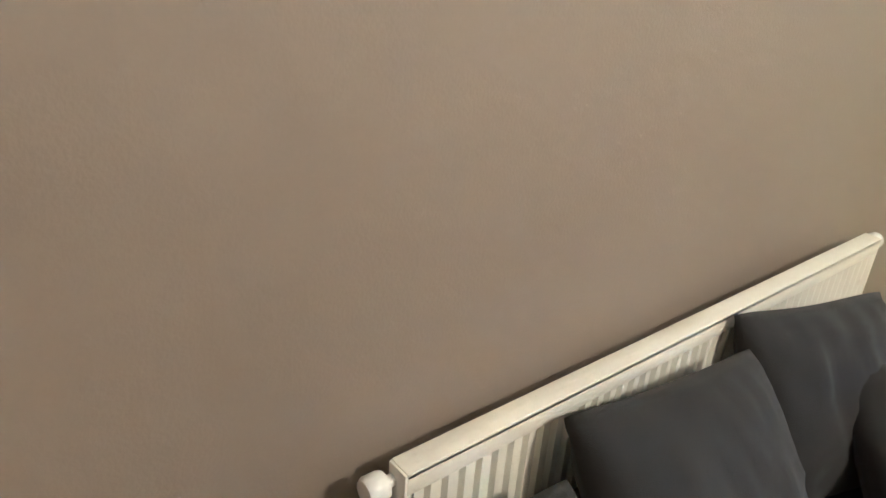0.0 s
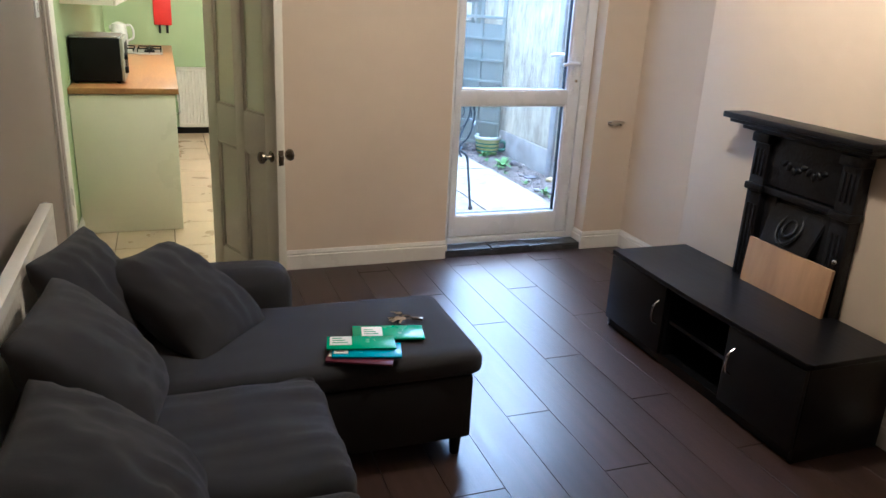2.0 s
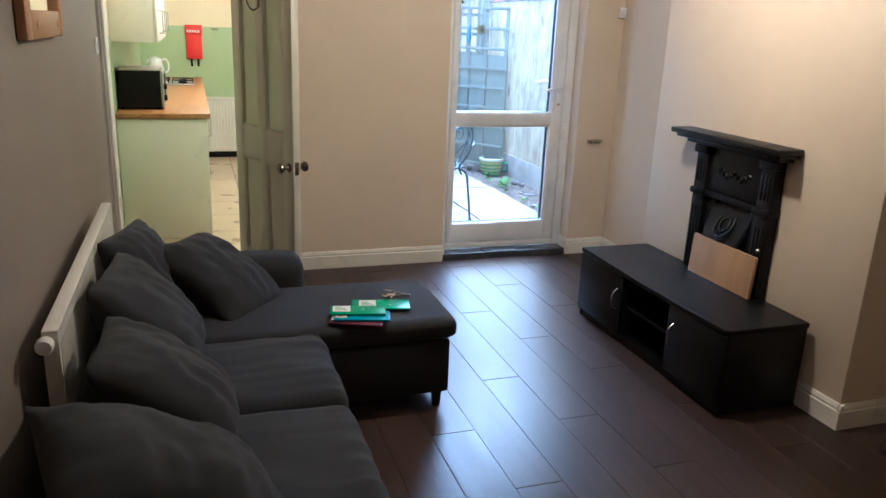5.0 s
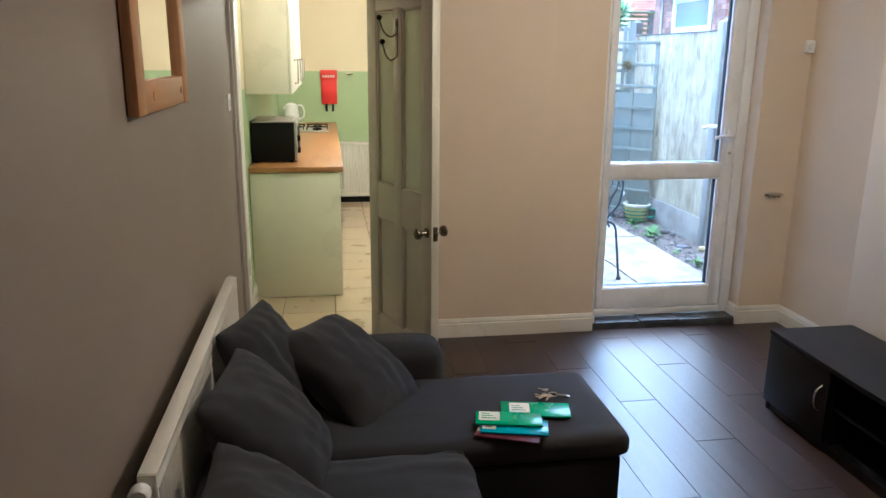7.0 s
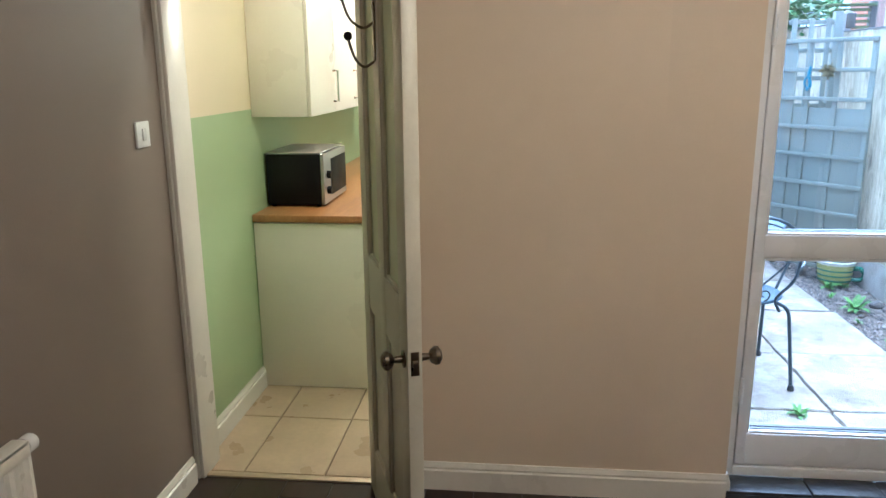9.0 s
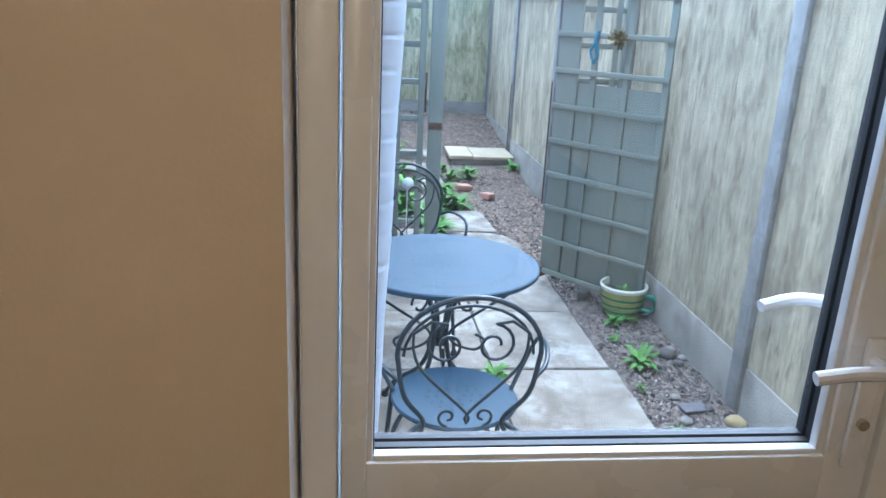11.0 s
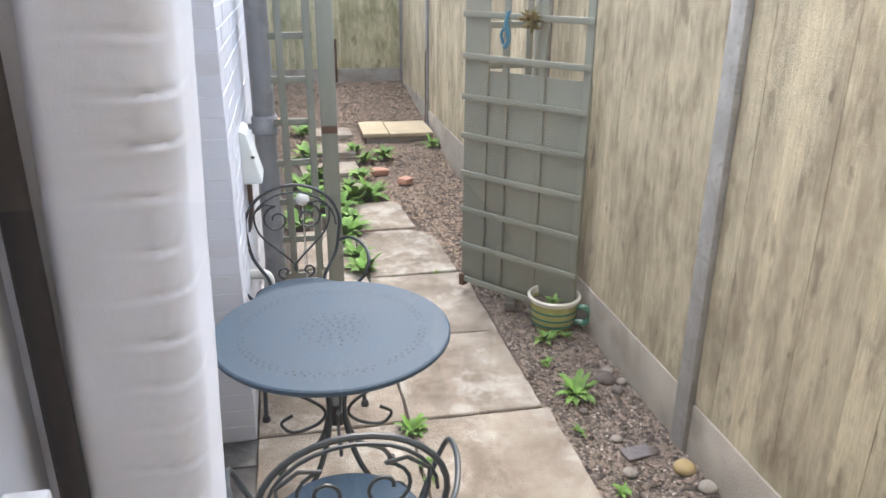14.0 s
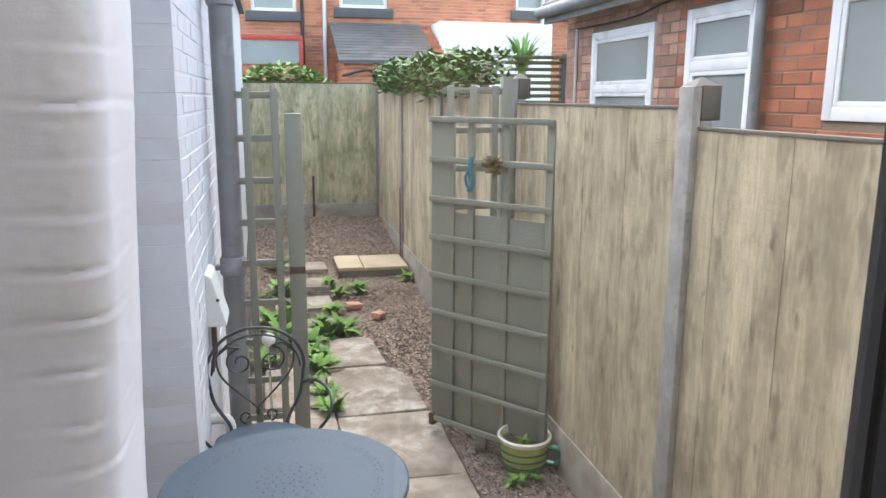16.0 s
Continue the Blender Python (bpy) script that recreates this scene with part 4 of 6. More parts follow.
def keys():
    k = thing("key_bunch", "bunch of steel keys with a brown fob", "keys", at(1.29, -1.71, Z0))
    z = Z0 + 0.008
    ringp = [(1.27 + 0.017 * math.cos(a), -1.70 + 0.017 * math.sin(a), z) for a in (2 * math.pi * i / 18 for i in range(18))]
    part("ring", bm_tube(ringp, 0.002, 6, None, True), CHROME, k)
    for i, a in enumerate((160, 185, 205, 235, 130)):
        bm = bm_cyl(0.028, 0, -0.0012, 0.0012, 0.012, n=14)
        bm_box(0.035, -0.004, -0.001, 0.062, 0.004, 0.001, bm=bm)
        bm.transform(pose(1.265, -1.70, z + 0.003 * i, 0, 6, a))
        part("key", bm, CHROME, k)
    fob = bm_box(0.02, -0.009, -0.004, 0.06, 0.009, 0.004, 0.003)
    fob.transform(pose(1.27, -1.70, z, 0, 0, -28))
    part("fob", fob, BRONZE, k, "brown leather fob")


keys()
bag = spline([(3.06 + 0.10 * math.cos(a) * (1 - 0.02 * a), -2.78 + 0.08 * math.sin(a), 0.012 + 0.004 * a) for a in [0.5 * i for i in range(34)]], 2)
single("cable_coil", bm_tube(bag, 0.008, 8), GASKET, "coiled black cable on the floor", "cable", smooth=60)


def ceiling_light(name, x, y, z, label, drop=0.14):
    c = thing(name, label, "lamp", at(x, y, z))
    part("ceiling_rose", bm_lathe([(0.05, 0), (0.045, -0.02), (0.012, -0.03)][::-1], x, y, z, 20), UPVC, c)
    part("flex", bm_tube([(x, y, z - 0.03), (x, y, z - drop)], 0.004, 6), UPVC, c)
    part("lamp_holder", bm_lathe([(0.016, -drop - 0.04), (0.02, -drop - 0.03), (0.02, -drop), (0.008, 0.01 - drop)], x, y, z, 16), UPVC, c)


ceiling_light("pendant_lamp", 1.95, -1.95, 2.449, "plain white pendant lamp holder on the ceiling", 0.05)
# made-up fitting above the added kitchen fill
ceiling_light("pendant_lamp", 1.0, 0.62, 2.449, "added plain white lamp holder for the kitchen fill light")
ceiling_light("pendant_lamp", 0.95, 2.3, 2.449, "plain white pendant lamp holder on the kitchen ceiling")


# ---- kitchen things ----
kfloor = structure("floor_kitchen", bm_box(-0.03, 0.03, -0.25, 1.75, 4.35, -0.008), GROUT, "beige stone tiled kitchen floor")
wt = single("worktop", bm_box(-0.028, 0.862, 0.864, 0.585, 4.345, 0.90, 0.004), WORKTOP, "oiled oak kitchen worktop with a dark end", "worktop")


def base_unit(y0, y1, end=False):
    u = thing("base_cabinet", "cream kitchen base cabinet under the oak worktop", "cabinet", at(0.27, y0, 0), "base cabinets")
    part("carcass", bm_box(-0.025, y0 + 0.001, 0.0 if end else 0.1, 0.545, y1 - 0.001, 0.860, 0.002), CABW, u)
    if end:
        part("end_panel", bm_box(-0.026, y0 - 0.018, 0.004, 0.562, y0, 0.858, 0.002), CABW, u)
    dr = part("door", bm_box(0.546, y0 + 0.004, 0.12, 0.564, y1 - 0.004, 0.855, 0.002), CABW, u)
    part("handle", bm_tube([(0.565, y1 - 0.06, 0.66), (0.59, y1 - 0.06, 0.66), (0.59, y1 - 0.06, 0.80), (0.565, y1 - 0.06, 0.80)], 0.006, 8), CHROME, dr)
    part("plinth", bm_box(0.50, y0 + 0.002, 0.0, 0.52, y1 - 0.002, 0.099), CABW, u)


for k, (a, b) in enumerate(((0.89, 1.49), (1.49, 2.09), (2.09, 2.69), (2.69, 3.18), (3.78, 4.34))):
    base_unit(a, b, k == 0)


def oven():
    o = thing("oven", "built-in oven with a black glass door", "oven", at(0.27, 3.48, 0))
    part("body", bm_box(-0.02, 3.182, 0.1, 0.54, 3.778, 0.86), SILVER, o)
    part("door", bm_box(0.541, 3.185, 0.12, 0.566, 3.775, 0.72, 0.004), BLACKP, o)
    part("control_panel", bm_box(0.541, 3.185, 0.73, 0.562, 3.775, 0.855, 0.003), SILVER, o)
    for y in (3.3, 3.42, 3.54, 3.66):
        kb = bm_cyl(0, 0, 0, 0.022, 0.018, n=16)
        kb.transform(pose(0.562, y, 0.79, 0, 90, 0))
        part("knob", kb, BLACKP, o)


oven()


def wall_unit(y0, y1):
    u = thing("wall_cabinet", "cream kitchen wall cabinet with a bar handle", "cabinet", at(0.1, y0, 1.365), "wall cabinets")
    part("carcass", bm_box(-0.028, y0, 1.365, 0.25, y1 - 0.001, 2.10, 0.002), CABW, u)
    dr = part("door", bm_box(0.252, y0 + 0.002, 1.365, 0.27, y1 - 0.003, 2.10, 0.002), CABW, u)
    part("handle", bm_tube([(0.27, y1 - 0.05, 1.42), (0.295, y1 - 0.05, 1.42), (0.295, y1 - 0.05, 1.58), (0.27, y1 - 0.05, 1.58)], 0.006, 8), CHROME, dr)


for a, b in ((0.95, 1.45), (1.45, 1.95), (1.95, 2.45), (2.45, 2.95)):
    wall_unit(a, b)


def microwave():
    m = thing("microwave", "black microwave oven with a silver front on the worktop", "microwave", at(0.13, 1.3, 0.9))
    part("body", bm_box(-0.018, 1.085, 0.912, 0.262, 1.56, 1.17, 0.006), BLACKP, m)
    part("top_panel", bm_box(-0.02, 1.083, 1.171, 0.264, 1.562, 1.178, 0.002), SILVER, m)
    part("front", bm_box(0.263, 1.085, 0.912, 0.282, 1.56, 1.17, 0.005), SILVER, m)
    part("window", bm_box(0.2825, 1.22, 0.945, 0.286, 1.54, 1.135, 0.002), BLACKP, m)
    for z in (0.98, 1.06):
        d = bm_cyl(0, 0, 0, 0.02, 0.02, n=18)
        d.transform(pose(0.282, 1.15, z, 0, 90, 0))
        part("dial", d, BLACKP, m)
    for x, y in ((0.0, 1.12), (0.24, 1.12), (0.0, 1.52), (0.24, 1.52)):
        part("foot", bm_cyl(x, y, 0.9, 0.913, 0.012, n=12), BLACKP, m)


microwave()


def hob():
    h = thing("gas_hob", "steel gas hob with black pan supports", "hob", at(0.27, 3.48, 0.9))
    part("plate", bm_box(0.05, 3.2, 0.9005, 0.50, 3.78, 0.912, 0.004), SILVER, h)
    for x in (0.16, 0.39):
        for y in (3.34, 3.64):
            part("burner", bm_lathe([(0.045, 0.0), (0.045, 0.012), (0.03, 0.018), (0.005, 0.02)], x, y, 0.912, 18), BLACKP, h)
            sp = bmesh.new()
            bm_box(x - 0.1, y - 0.005, 0.935, x + 0.1, y + 0.005, 0.945, bm=sp)
            bm_box(x - 0.005, y - 0.12, 0.935, x + 0.005, y + 0.12, 0.945, bm=sp)
            for sx, sy in ((-0.1, 0), (0.095, 0), (0, -0.12), (0, 0.115)):
                bm_box(x + sx - 0.004, y + sy - 0.004, 0.912, x + sx + 0.006, y + sy + 0.006, 0.94, bm=sp)
            part("pan_support", sp, IRON, h)


hob()


def kettle():
    k = thing("kettle", "white plastic jug kettle on the worktop", "kettle", at(0.12, 3.98, 0.9))
    x, y = 0.12, 3.98
    part("base", bm_lathe([(0.075, 0), (0.078, 0.01), (0.075, 0.022)], x, y, 0.9005, 24), UPVC, k)
    part("jug", bm_lathe([(0.072, 0.024), (0.078, 0.05), (0.076, 0.12), (0.066, 0.19), (0.060, 0.215), (0.03, 0.23), (0.004, 0.236)], x, y, 0.9, 28), UPVC, k)
    part("handle", bm_tube(spline([(x + 0.055, y, 1.10), (x + 0.10, y, 1.105), (x + 0.125, y, 1.06), (x + 0.12, y, 0.99), (x + 0.07, y, 0.96)]), 0.011, 8), UPVC, k)
    part("spout", bm_box(x - 0.085, y - 0.015, 1.06, x - 0.05, y + 0.015, 1.10, 0.008), UPVC, k)


kettle()


def fire_blanket():
    b = thing("fire_blanket", "red fire blanket pouch with black pull tabs on a green wall", "fire blanket", at(0.55, 4.35, 1.2))
    part("pouch", bm_box(0.435, 4.32, 1.10, 0.605, 4.349, 1.46, 0.008), RED, b)
    part("flap", bm_box(0.43, 4.314, 1.36, 0.61, 4.3195, 1.465, 0.003), RED, b)
    for x in (0.475, 0.545):
        part("pull_tab", bm_box(x, 4.326, 1.02, x + 0.024, 4.332, 1.10, 0.001), BLACKP, b)
    ln = bmesh.new()
    for k in range(5):
        bm_box(0.45 + k * 0.028, 4.3125, 1.385, 0.468 + k * 0.028, 4.3135, 1.41, bm=ln)
    part("print", ln, PAPERW, b, "white printed words")


fire_blanket()
radiator("radiator", "white fluted kitchen radiator on the end wall", 0.62, 1.45, -4.28, 0.07, 0.69, "x")
single("plinth_vent", bm_box(0.585, 4.31, 0.0, 1.4, 4.348, 0.065, 0.003), BLACKP, "black kickboard under the kitchen radiator", "kickboard")
single("tap_pipe", bm_tube([(0.72, 4.34, 1.43), (0.72, 4.30, 1.43), (0.78, 4.30, 1.43)], 0.01), CHROME, "small chrome pipe stub on the kitchen wall", "pipe")


# ---- garden ----
INDOORS = set(bpy.data.objects)
GZ = -0.04


def rise(y):
    """The garden climbs gently towards its end."""
    return max(0.0, y - 6.6) * 0.118


def slab_mesh(w, d, seed, round_corner=0.0):
    """A worn paving slab, thick, with chipped edges; optionally a rounded far corner."""
    rnd = random.Random(seed)
    bm = bmesh.new()
    base = [(-w / 2, -d / 2), (w / 2, -d / 2)]
    if round_corner:
        base += [(w / 2 - round_corner * (1 - math.cos(a)), d / 2 - round_corner * (1 - math.sin(a))) for a in (math.pi / 2 * k / 6 for k in range(7))]
    else:
        base += [(w / 2, d / 2)]
    base += [(-w / 2, d / 2)]
    loop = []
    for (a, b) in zip(base, base[1:] + base[:1]):
        steps = max(1, int(math.dist(a, b) / 0.08))
        for s in range(steps):
            t = s / steps
            loop.append((a[0] + (b[0] - a[0]) * t + rnd.uniform(-0.004, 0.004), a[1] + (b[1] - a[1]) * t + rnd.uniform(-0.004, 0.004)))
    lo = [bm.verts.new((x, y, -0.05)) for x, y in loop]
    mid = [bm.verts.new((x, y, -0.006)) for x, y in loop]
    hi = [bm.verts.new((x * 0.988, y * 0.988, 0)) for x, y in loop]
    bm.faces.new(lo[::-1])
    bm.faces.new(hi)
    n = len(loop)
    for k in range(n):
        j = (k + 1) % n
        bm.faces.new((lo[k], lo[j], mid[j], mid[k]))
        bm.faces.new((mid[k], mid[j], hi[j], hi[k]))
    return bm


path = structure("pavement", bm_box(2.14, 0.32, -0.12, 3.40, 3.9, -0.058), SOIL, "worn concrete slab path with weeds in the joints")
rows = (0.34, 0.785, 1.545, 2.35, 3.11, 3.93)
for k, (a, b) in enumerate(zip(rows, rows[1:])):
    for x0, x1 in ((2.15, 2.775), (2.785, 3.412 if k < 3 else 3.385)):
        if x0 < 2.2 and k == 4:
            b2 = 4.1
        else:
            b2 = b
        bm = slab_mesh(x1 - x0, b2 - a - 0.012, k * 3 + int(x0 * 10))
        bm.transform(pose((x0 + x1) / 2, (a + b2) / 2, GZ + 0.003 * (k % 2), 0.3 * (k % 3 - 1), 0.3, 0))
        part("slab", bm, SLAB, path)
for k, (x, y, w, d, rz, rc) in enumerate(((3.055, 4.36, 0.56, 0.83, 2, 0.26), (2.98, 5.13, 0.45, 0.66, 3, 0.12), (2.55, 4.5, 0.40, 0.7, 0, 0), (2.72, 5.85, 0.5, 0.42, -3, 0),
                                          (2.70, 6.6, 0.55, 0.42, 4, 0), (2.73, 7.14, 0.52, 0.40, -2, 0), (2.74, 7.65, 0.5, 0.4, 2, 0))):
    bm = slab_mesh(w, d, 40 + k, rc)
    bm.transform(pose(x, y, GZ + 0.002 + rise(y), 0, 0, rz))
    part("slab", bm, SLAB, path)
drain = structure("drain_channel", bm_box(2.0, 0.32, -0.3, 2.149, 2.44, -0.062), SLATE, "dark blue brick drain channel along the wall")
for k in range(9):
    part("brick", bm_box(2.005, 0.34 + k * 0.232, -0.07, 2.146, 0.56 + k * 0.232, -0.056, 0.004), SLATE, drain)


# gravel, chippings and stones
bed = bmesh.new()
BX, BY = 18, 40
grid = [[bed.verts.new((2.14 + 1.73 * i / BX, 6.3 + 3.43 * j / BY, -0.068 + rise(6.3 + 3.43 * j / BY) + 0.012 * noise.noise(Vector((i * 0.7, j * 0.6, 3))))) for i in range(BX + 1)] for j in range(BY + 1)]
for a, b in zip(grid, grid[1:]):
    for i in range(BX):
        bed.faces.new((a[i], a[i + 1], b[i + 1], b[i]))
structure("ground_bed", bed, SOIL, "gravelly soil rising towards the end fence", 80)


def scatter(name, count, area, size, material, label, seed, flat=0.5):
    rnd = random.Random(seed)
    verts, faces = [], []
    for _ in range(count):
        x, y = area(rnd)
        s = size * rnd.uniform(0.45, 1.3)
        a = rnd.uniform(0, math.pi)
        z = -0.066 + rise(y) + 0.02 * noise.noise(Vector((x * 1.7, y * 1.7, 0))) * 0.4
        i = len(verts)
        ca, sa = math.cos(a), math.sin(a)
        el = rnd.uniform(0.6, 1.0)
        for px, py, pz in ((1, 0, 0), (0.25, 0.9, 0.1), (-0.8, 0.6, 0), (-0.9, -0.5, 0.1), (0.3, -0.85, 0), (0.05, 0.05, 1), (-0.1, 0, -1)):
            px, py = px * s * rnd.uniform(0.8, 1.2), py * s * el * rnd.uniform(0.8, 1.2)
            verts.append((x + px * ca - py * sa, y + px * sa + py * ca, z + s * flat * (pz + 0.6)))
        for k in range(5):
            j = (k + 1) % 5
            faces.append((i + k, i + j, i + 5))
            faces.append((i + j, i + k, i + 6))
    me = bpy.data.meshes.new(name)
    me.from_pydata(verts, [], faces)
    me.materials.append(material)
    return tagged(new(name, me), label, "gravel", "", "stuff")


scatter("gravel", 26000, lambda r: (r.uniform(3.39, 3.87), r.uniform(0.2, 4.0)), 0.0082, PEBBLE, "small brown and grey gravel beside the path", 5)
PALEG = mat("pale_grit", (0.40, 0.35, 0.30), 0.8, 0.3, 12, 0.1, 60, island=0.5)
scatter("gravel", 3500, lambda r: (r.uniform(3.40, 3.87), r.uniform(0.2, 4.0)), 0.0075, PALEG, "pale grit scattered in the gravel", 16)
scatter("gravel", 900, lambda r: (r.uniform(3.42, 3.86), r.uniform(0.3, 4.0)), 0.018, PEBBLE, "larger grey pebbles in the gravel", 6, 0.6)
scatter("gravel", 12000, lambda r: (r.uniform(3.0, 3.87), r.uniform(4.0, 7.6)), 0.0155, CHIP, "bark and stone chippings in the bed", 7)
scatter("gravel", 15000, lambda r: (r.uniform(2.15, 3.87), r.uniform(6.9, 9.7)), 0.0165, CHIP, "bark chippings at the end of the garden", 8)
scatter("gravel", 1200, lambda r: (r.uniform(2.14, 2.9), r.uniform(4.2, 8.5)), 0.012, PEBBLE, "gravel between the stepping slabs", 9)


def stone(x, y, r, material, seed, label, flat=0.6, cat="stone"):
    bm = bmesh.new()
    bmesh.ops.create_icosphere(bm, subdivisions=2, radius=r)
    for v in bm.verts:
        v.co *= 1 + 0.25 * noise.noise(v.co * (1.2 / r) + Vector((seed, 0, 0)))
        v.co.z *= flat
    bm.transform(pose(x, y, -0.06 + r * flat * 0.6, 0, 0, seed * 47))
    single("stone", bm, material, label, cat, "loose stones in the gravel", smooth=60)


SHARD = mat("grey_slate_shard", (0.17, 0.155, 0.16), 0.7, 0.25, 9, 0.2)
STG = mat("dark_grey_stone", (0.13, 0.11, 0.10), 0.8, 0.3, 10, 0.3)
STL = mat("pale_stone", (0.30, 0.27, 0.235), 0.8, 0.3, 10, 0.3)
STY = mat("ochre_stone", (0.40, 0.30, 0.14), 0.7, 0.3, 10, 0.2)
stone(3.76, 2.53, 0.047, STG, 1, "dark grey rounded stone in the gravel")
for k, (x, y, r, m_) in enumerate(((3.80, 2.60, 0.03, STL), (3.83, 2.5, 0.025, STL), (3.78, 2.43, 0.03, STG), (3.80, 1.84, 0.043, STY), (3.73, 1.97, 0.024, STG), (3.83, 1.72, 0.035, STL),
                                  (3.50, 1.52, 0.03, STL), (3.62, 2.08, 0.025, STL), (3.55, 1.02, 0.04, STG), (3.68, 0.98, 0.03, STL), (3.63, 3.3, 0.03, STG), (3.58, 1.86, 0.03, STL), (3.56, 2.3, 0.022, STG))):
    stone(x, y, r, m_, k + 3, ("ochre" if m_ is STY else "pale" if m_ is STL else "dark grey") + " stone lying in the gravel")
for k, (x, y, w, d, rz) in enumerate(((3.62, 1.45, 0.14, 0.09, 20), (3.71, 1.50, 0.05, 0.13, 35), (3.72, 1.12, 0.05, 0.14, 10), (3.66, 1.97, 0.13, 0.07, 12))):
    bm = bm_box(-w / 2, -d / 2, 0, w / 2, d / 2, 0.012, 0.003)
    bm.transform(pose(x, y, -0.052, 4, 3, rz))
    single("slate_shard", bm, SHARD, "broken piece of grey slate on the gravel", "slate", "slate shards")
for k, (x, y, rz) in enumerate(((3.14, 6.35, 25), (3.33, 6.0, 60))):
    bm = bm_box(-0.08, -0.045, 0, 0.08, 0.045, 0.055, 0.008)
    bm.transform(pose(x, y, -0.05, 6, 8, rz))
    single("brick", bm, BRICKP, "loose red brick lying on the chippings", "brick", "loose bricks")
bm = bm_box(-0.03, -0.09, 0, 0.03, 0.09, 0.05, 0.004)
bm.transform(pose(3.55, 3.42, -0.052, 0, 0, -20))
single("wood_block", bm, POSTW, "short weathered wood block wedged under the gate", "wood block")


# fence along the right and across the end
def fence_panel(name, x0, y0, x1, y1, ztop, zb, label):
    """A pale panel with vertical boards above a concrete gravel board."""
    f = thing(name, label, "fence", at((x0 + x1) / 2, (y0 + y1) / 2, -0.06), "garden fence panels")
    along_y = abs(y1 - y0) > abs(x1 - x0)
    n = 13
    L = (y1 - y0) if along_y else (x1 - x0)
    for k in range(n):
        a0 = (y0 if along_y else x0) + L * k / n
        a1 = a0 + L / n
        off = 0.0008 * ((k * 7) % 3)
        b = bm_box(x0 + off, a0, zb, x1, a1, ztop - 0.012) if along_y else bm_box(a0, y0 + off, zb, a1, y1, ztop - 0.012)
        part("board", b, FENCEW if along_y else FENCEX, f)
    # thin strip added for the dark line along the boards' top edge, no real cap
    part("capping", bm_box(x0 - 0.003, y0, ztop - 0.012, x1 + 0.003, y1, ztop, 0.002) if along_y else bm_box(x0, y0 - 0.003, ztop - 0.012, x1, y1 + 0.003, ztop, 0.002), POSTW, f)
    part("gravel_board", bm_box(x0 - 0.008, y0, -0.3, x1 + 0.006, y1, zb - 0.002, 0.004) if along_y else bm_box(x0, y0 - 0.008, -0.3, x1, y1 + 0.006, zb - 0.002, 0.004), FENCEG, f, "grey concrete gravel board")


tops = (1.79, 1.858, 1.93, 1.99, 2.05)
bases = (0.17, 0.19, 0.22, 0.27, 0.32)
for k in range(5):
    y0 = 0.07 + 1.93 * k
    fence_panel("garden_fence", 3.872, y0 + (0.3 if k == 0 else 0.05), 3.90, y0 + 1.88, tops[k], bases[k], "tall pale weathered fence panel on a gravel board")
fence_panel("garden_fence", 2.14, 9.725, 3.86, 9.753, 2.07, 0.47, "pale stained fence panel across the garden end")
for k in range(1, 6):
    y = 0.07 + 1.93 * k
    p = thing("fence_post", "grey speckled concrete fence post with a weathered top", "post", at(3.88, y, -0.06), "fence posts")
    part("shaft", bm_box(3.845, y - 0.048, -0.3, 3.880, y + 0.048, tops[k - 1] + 0.135, 0.007), POSTC, p)
    part("core", bm_box(3.880, y - 0.044, -0.3, 3.925, y + 0.044, tops[k - 1] + 0.02, 0.004), POSTC, p)
    cap = bm_box(3.881, y - 0.047, tops[k - 1] + 0.02, 3.955, y + 0.047, tops[k - 1] + 0.14, 0.006, 2)
    v = [cap.verts.new(q) for q in ((3.852, y - 0.046, tops[k - 1] + 0.134), (3.953, y - 0.046, tops[k - 1] + 0.134), (3.953, y + 0.046, tops[k - 1] + 0.134), (3.852, y + 0.046, tops[k - 1] + 0.134), (3.90, y, tops[k - 1] + 0.168))]
    for a in range(4):
        cap.faces.new((v[a], v[(a + 1) % 4], v[4]))
    part("cap", cap, POSTW, p)


# gate leaf resting open, painted sage
def rails(parent, m, w, zs, depth, h=0.032, y=0.0, x0=0.0):
    for z in zs:
        b = bm_box(x0 - 0.006, y - depth, z - h / 2, x0 + w + 0.006, y, z + h / 2, 0.003)
        part("rail", b, SAGE, parent, local=True)


gate = thing("garden_gate", "sage painted trellis gate with a solid lower half, standing open", "gate", pose(3.31, 3.655, 0.0, 0, 0, math.degrees(math.atan2(-0.605, 0.475))))
GW = 0.77
zs = [0.045 + 0.2155 * k for k in range(9)]
part("backing", bm_box(0, 0.018, 0.03, GW, 0.028, 1.27, 0.002), SAGE, gate, local=True)
part("hanging_board", bm_box(0, 0.001, 0.03, 0.155, 0.018, 1.77, 0.003), SAGE, gate, local=True)
for x in (0.265, 0.49):
    part("upright", bm_box(x - 0.019, 0.002, 0.03, x + 0.019, 0.0175, 1.765, 0.003), SAGE, gate, local=True)
part("upright", bm_box(GW - 0.042, 0.0, 0.03, GW, 0.0175, 1.77, 0.003), SAGE, gate, local=True)
rails(gate, None, GW, zs, 0.016)
part("bottom_bracket", bm_box(-0.004, -0.02, 0.0, 0.03, 0.03, 0.07, 0.003), TRUNKING, gate, local=True)
bm = bm_tube(spline([(0.29, -0.02, 1.58), (0.285, -0.03, 1.52), (0.30, -0.025, 1.44), (0.275, -0.03, 1.40)]), 0.012, 6)
bm_tube(spline([(0.29, -0.03, 1.52), (0.26, -0.035, 1.47), (0.27, -0.03, 1.42)]), 0.008, 6, bm)
bm.transform(gate.matrix_world)
single("rope", bm, BLUEROPE, "frayed blue rope tied to the gate", "rope")
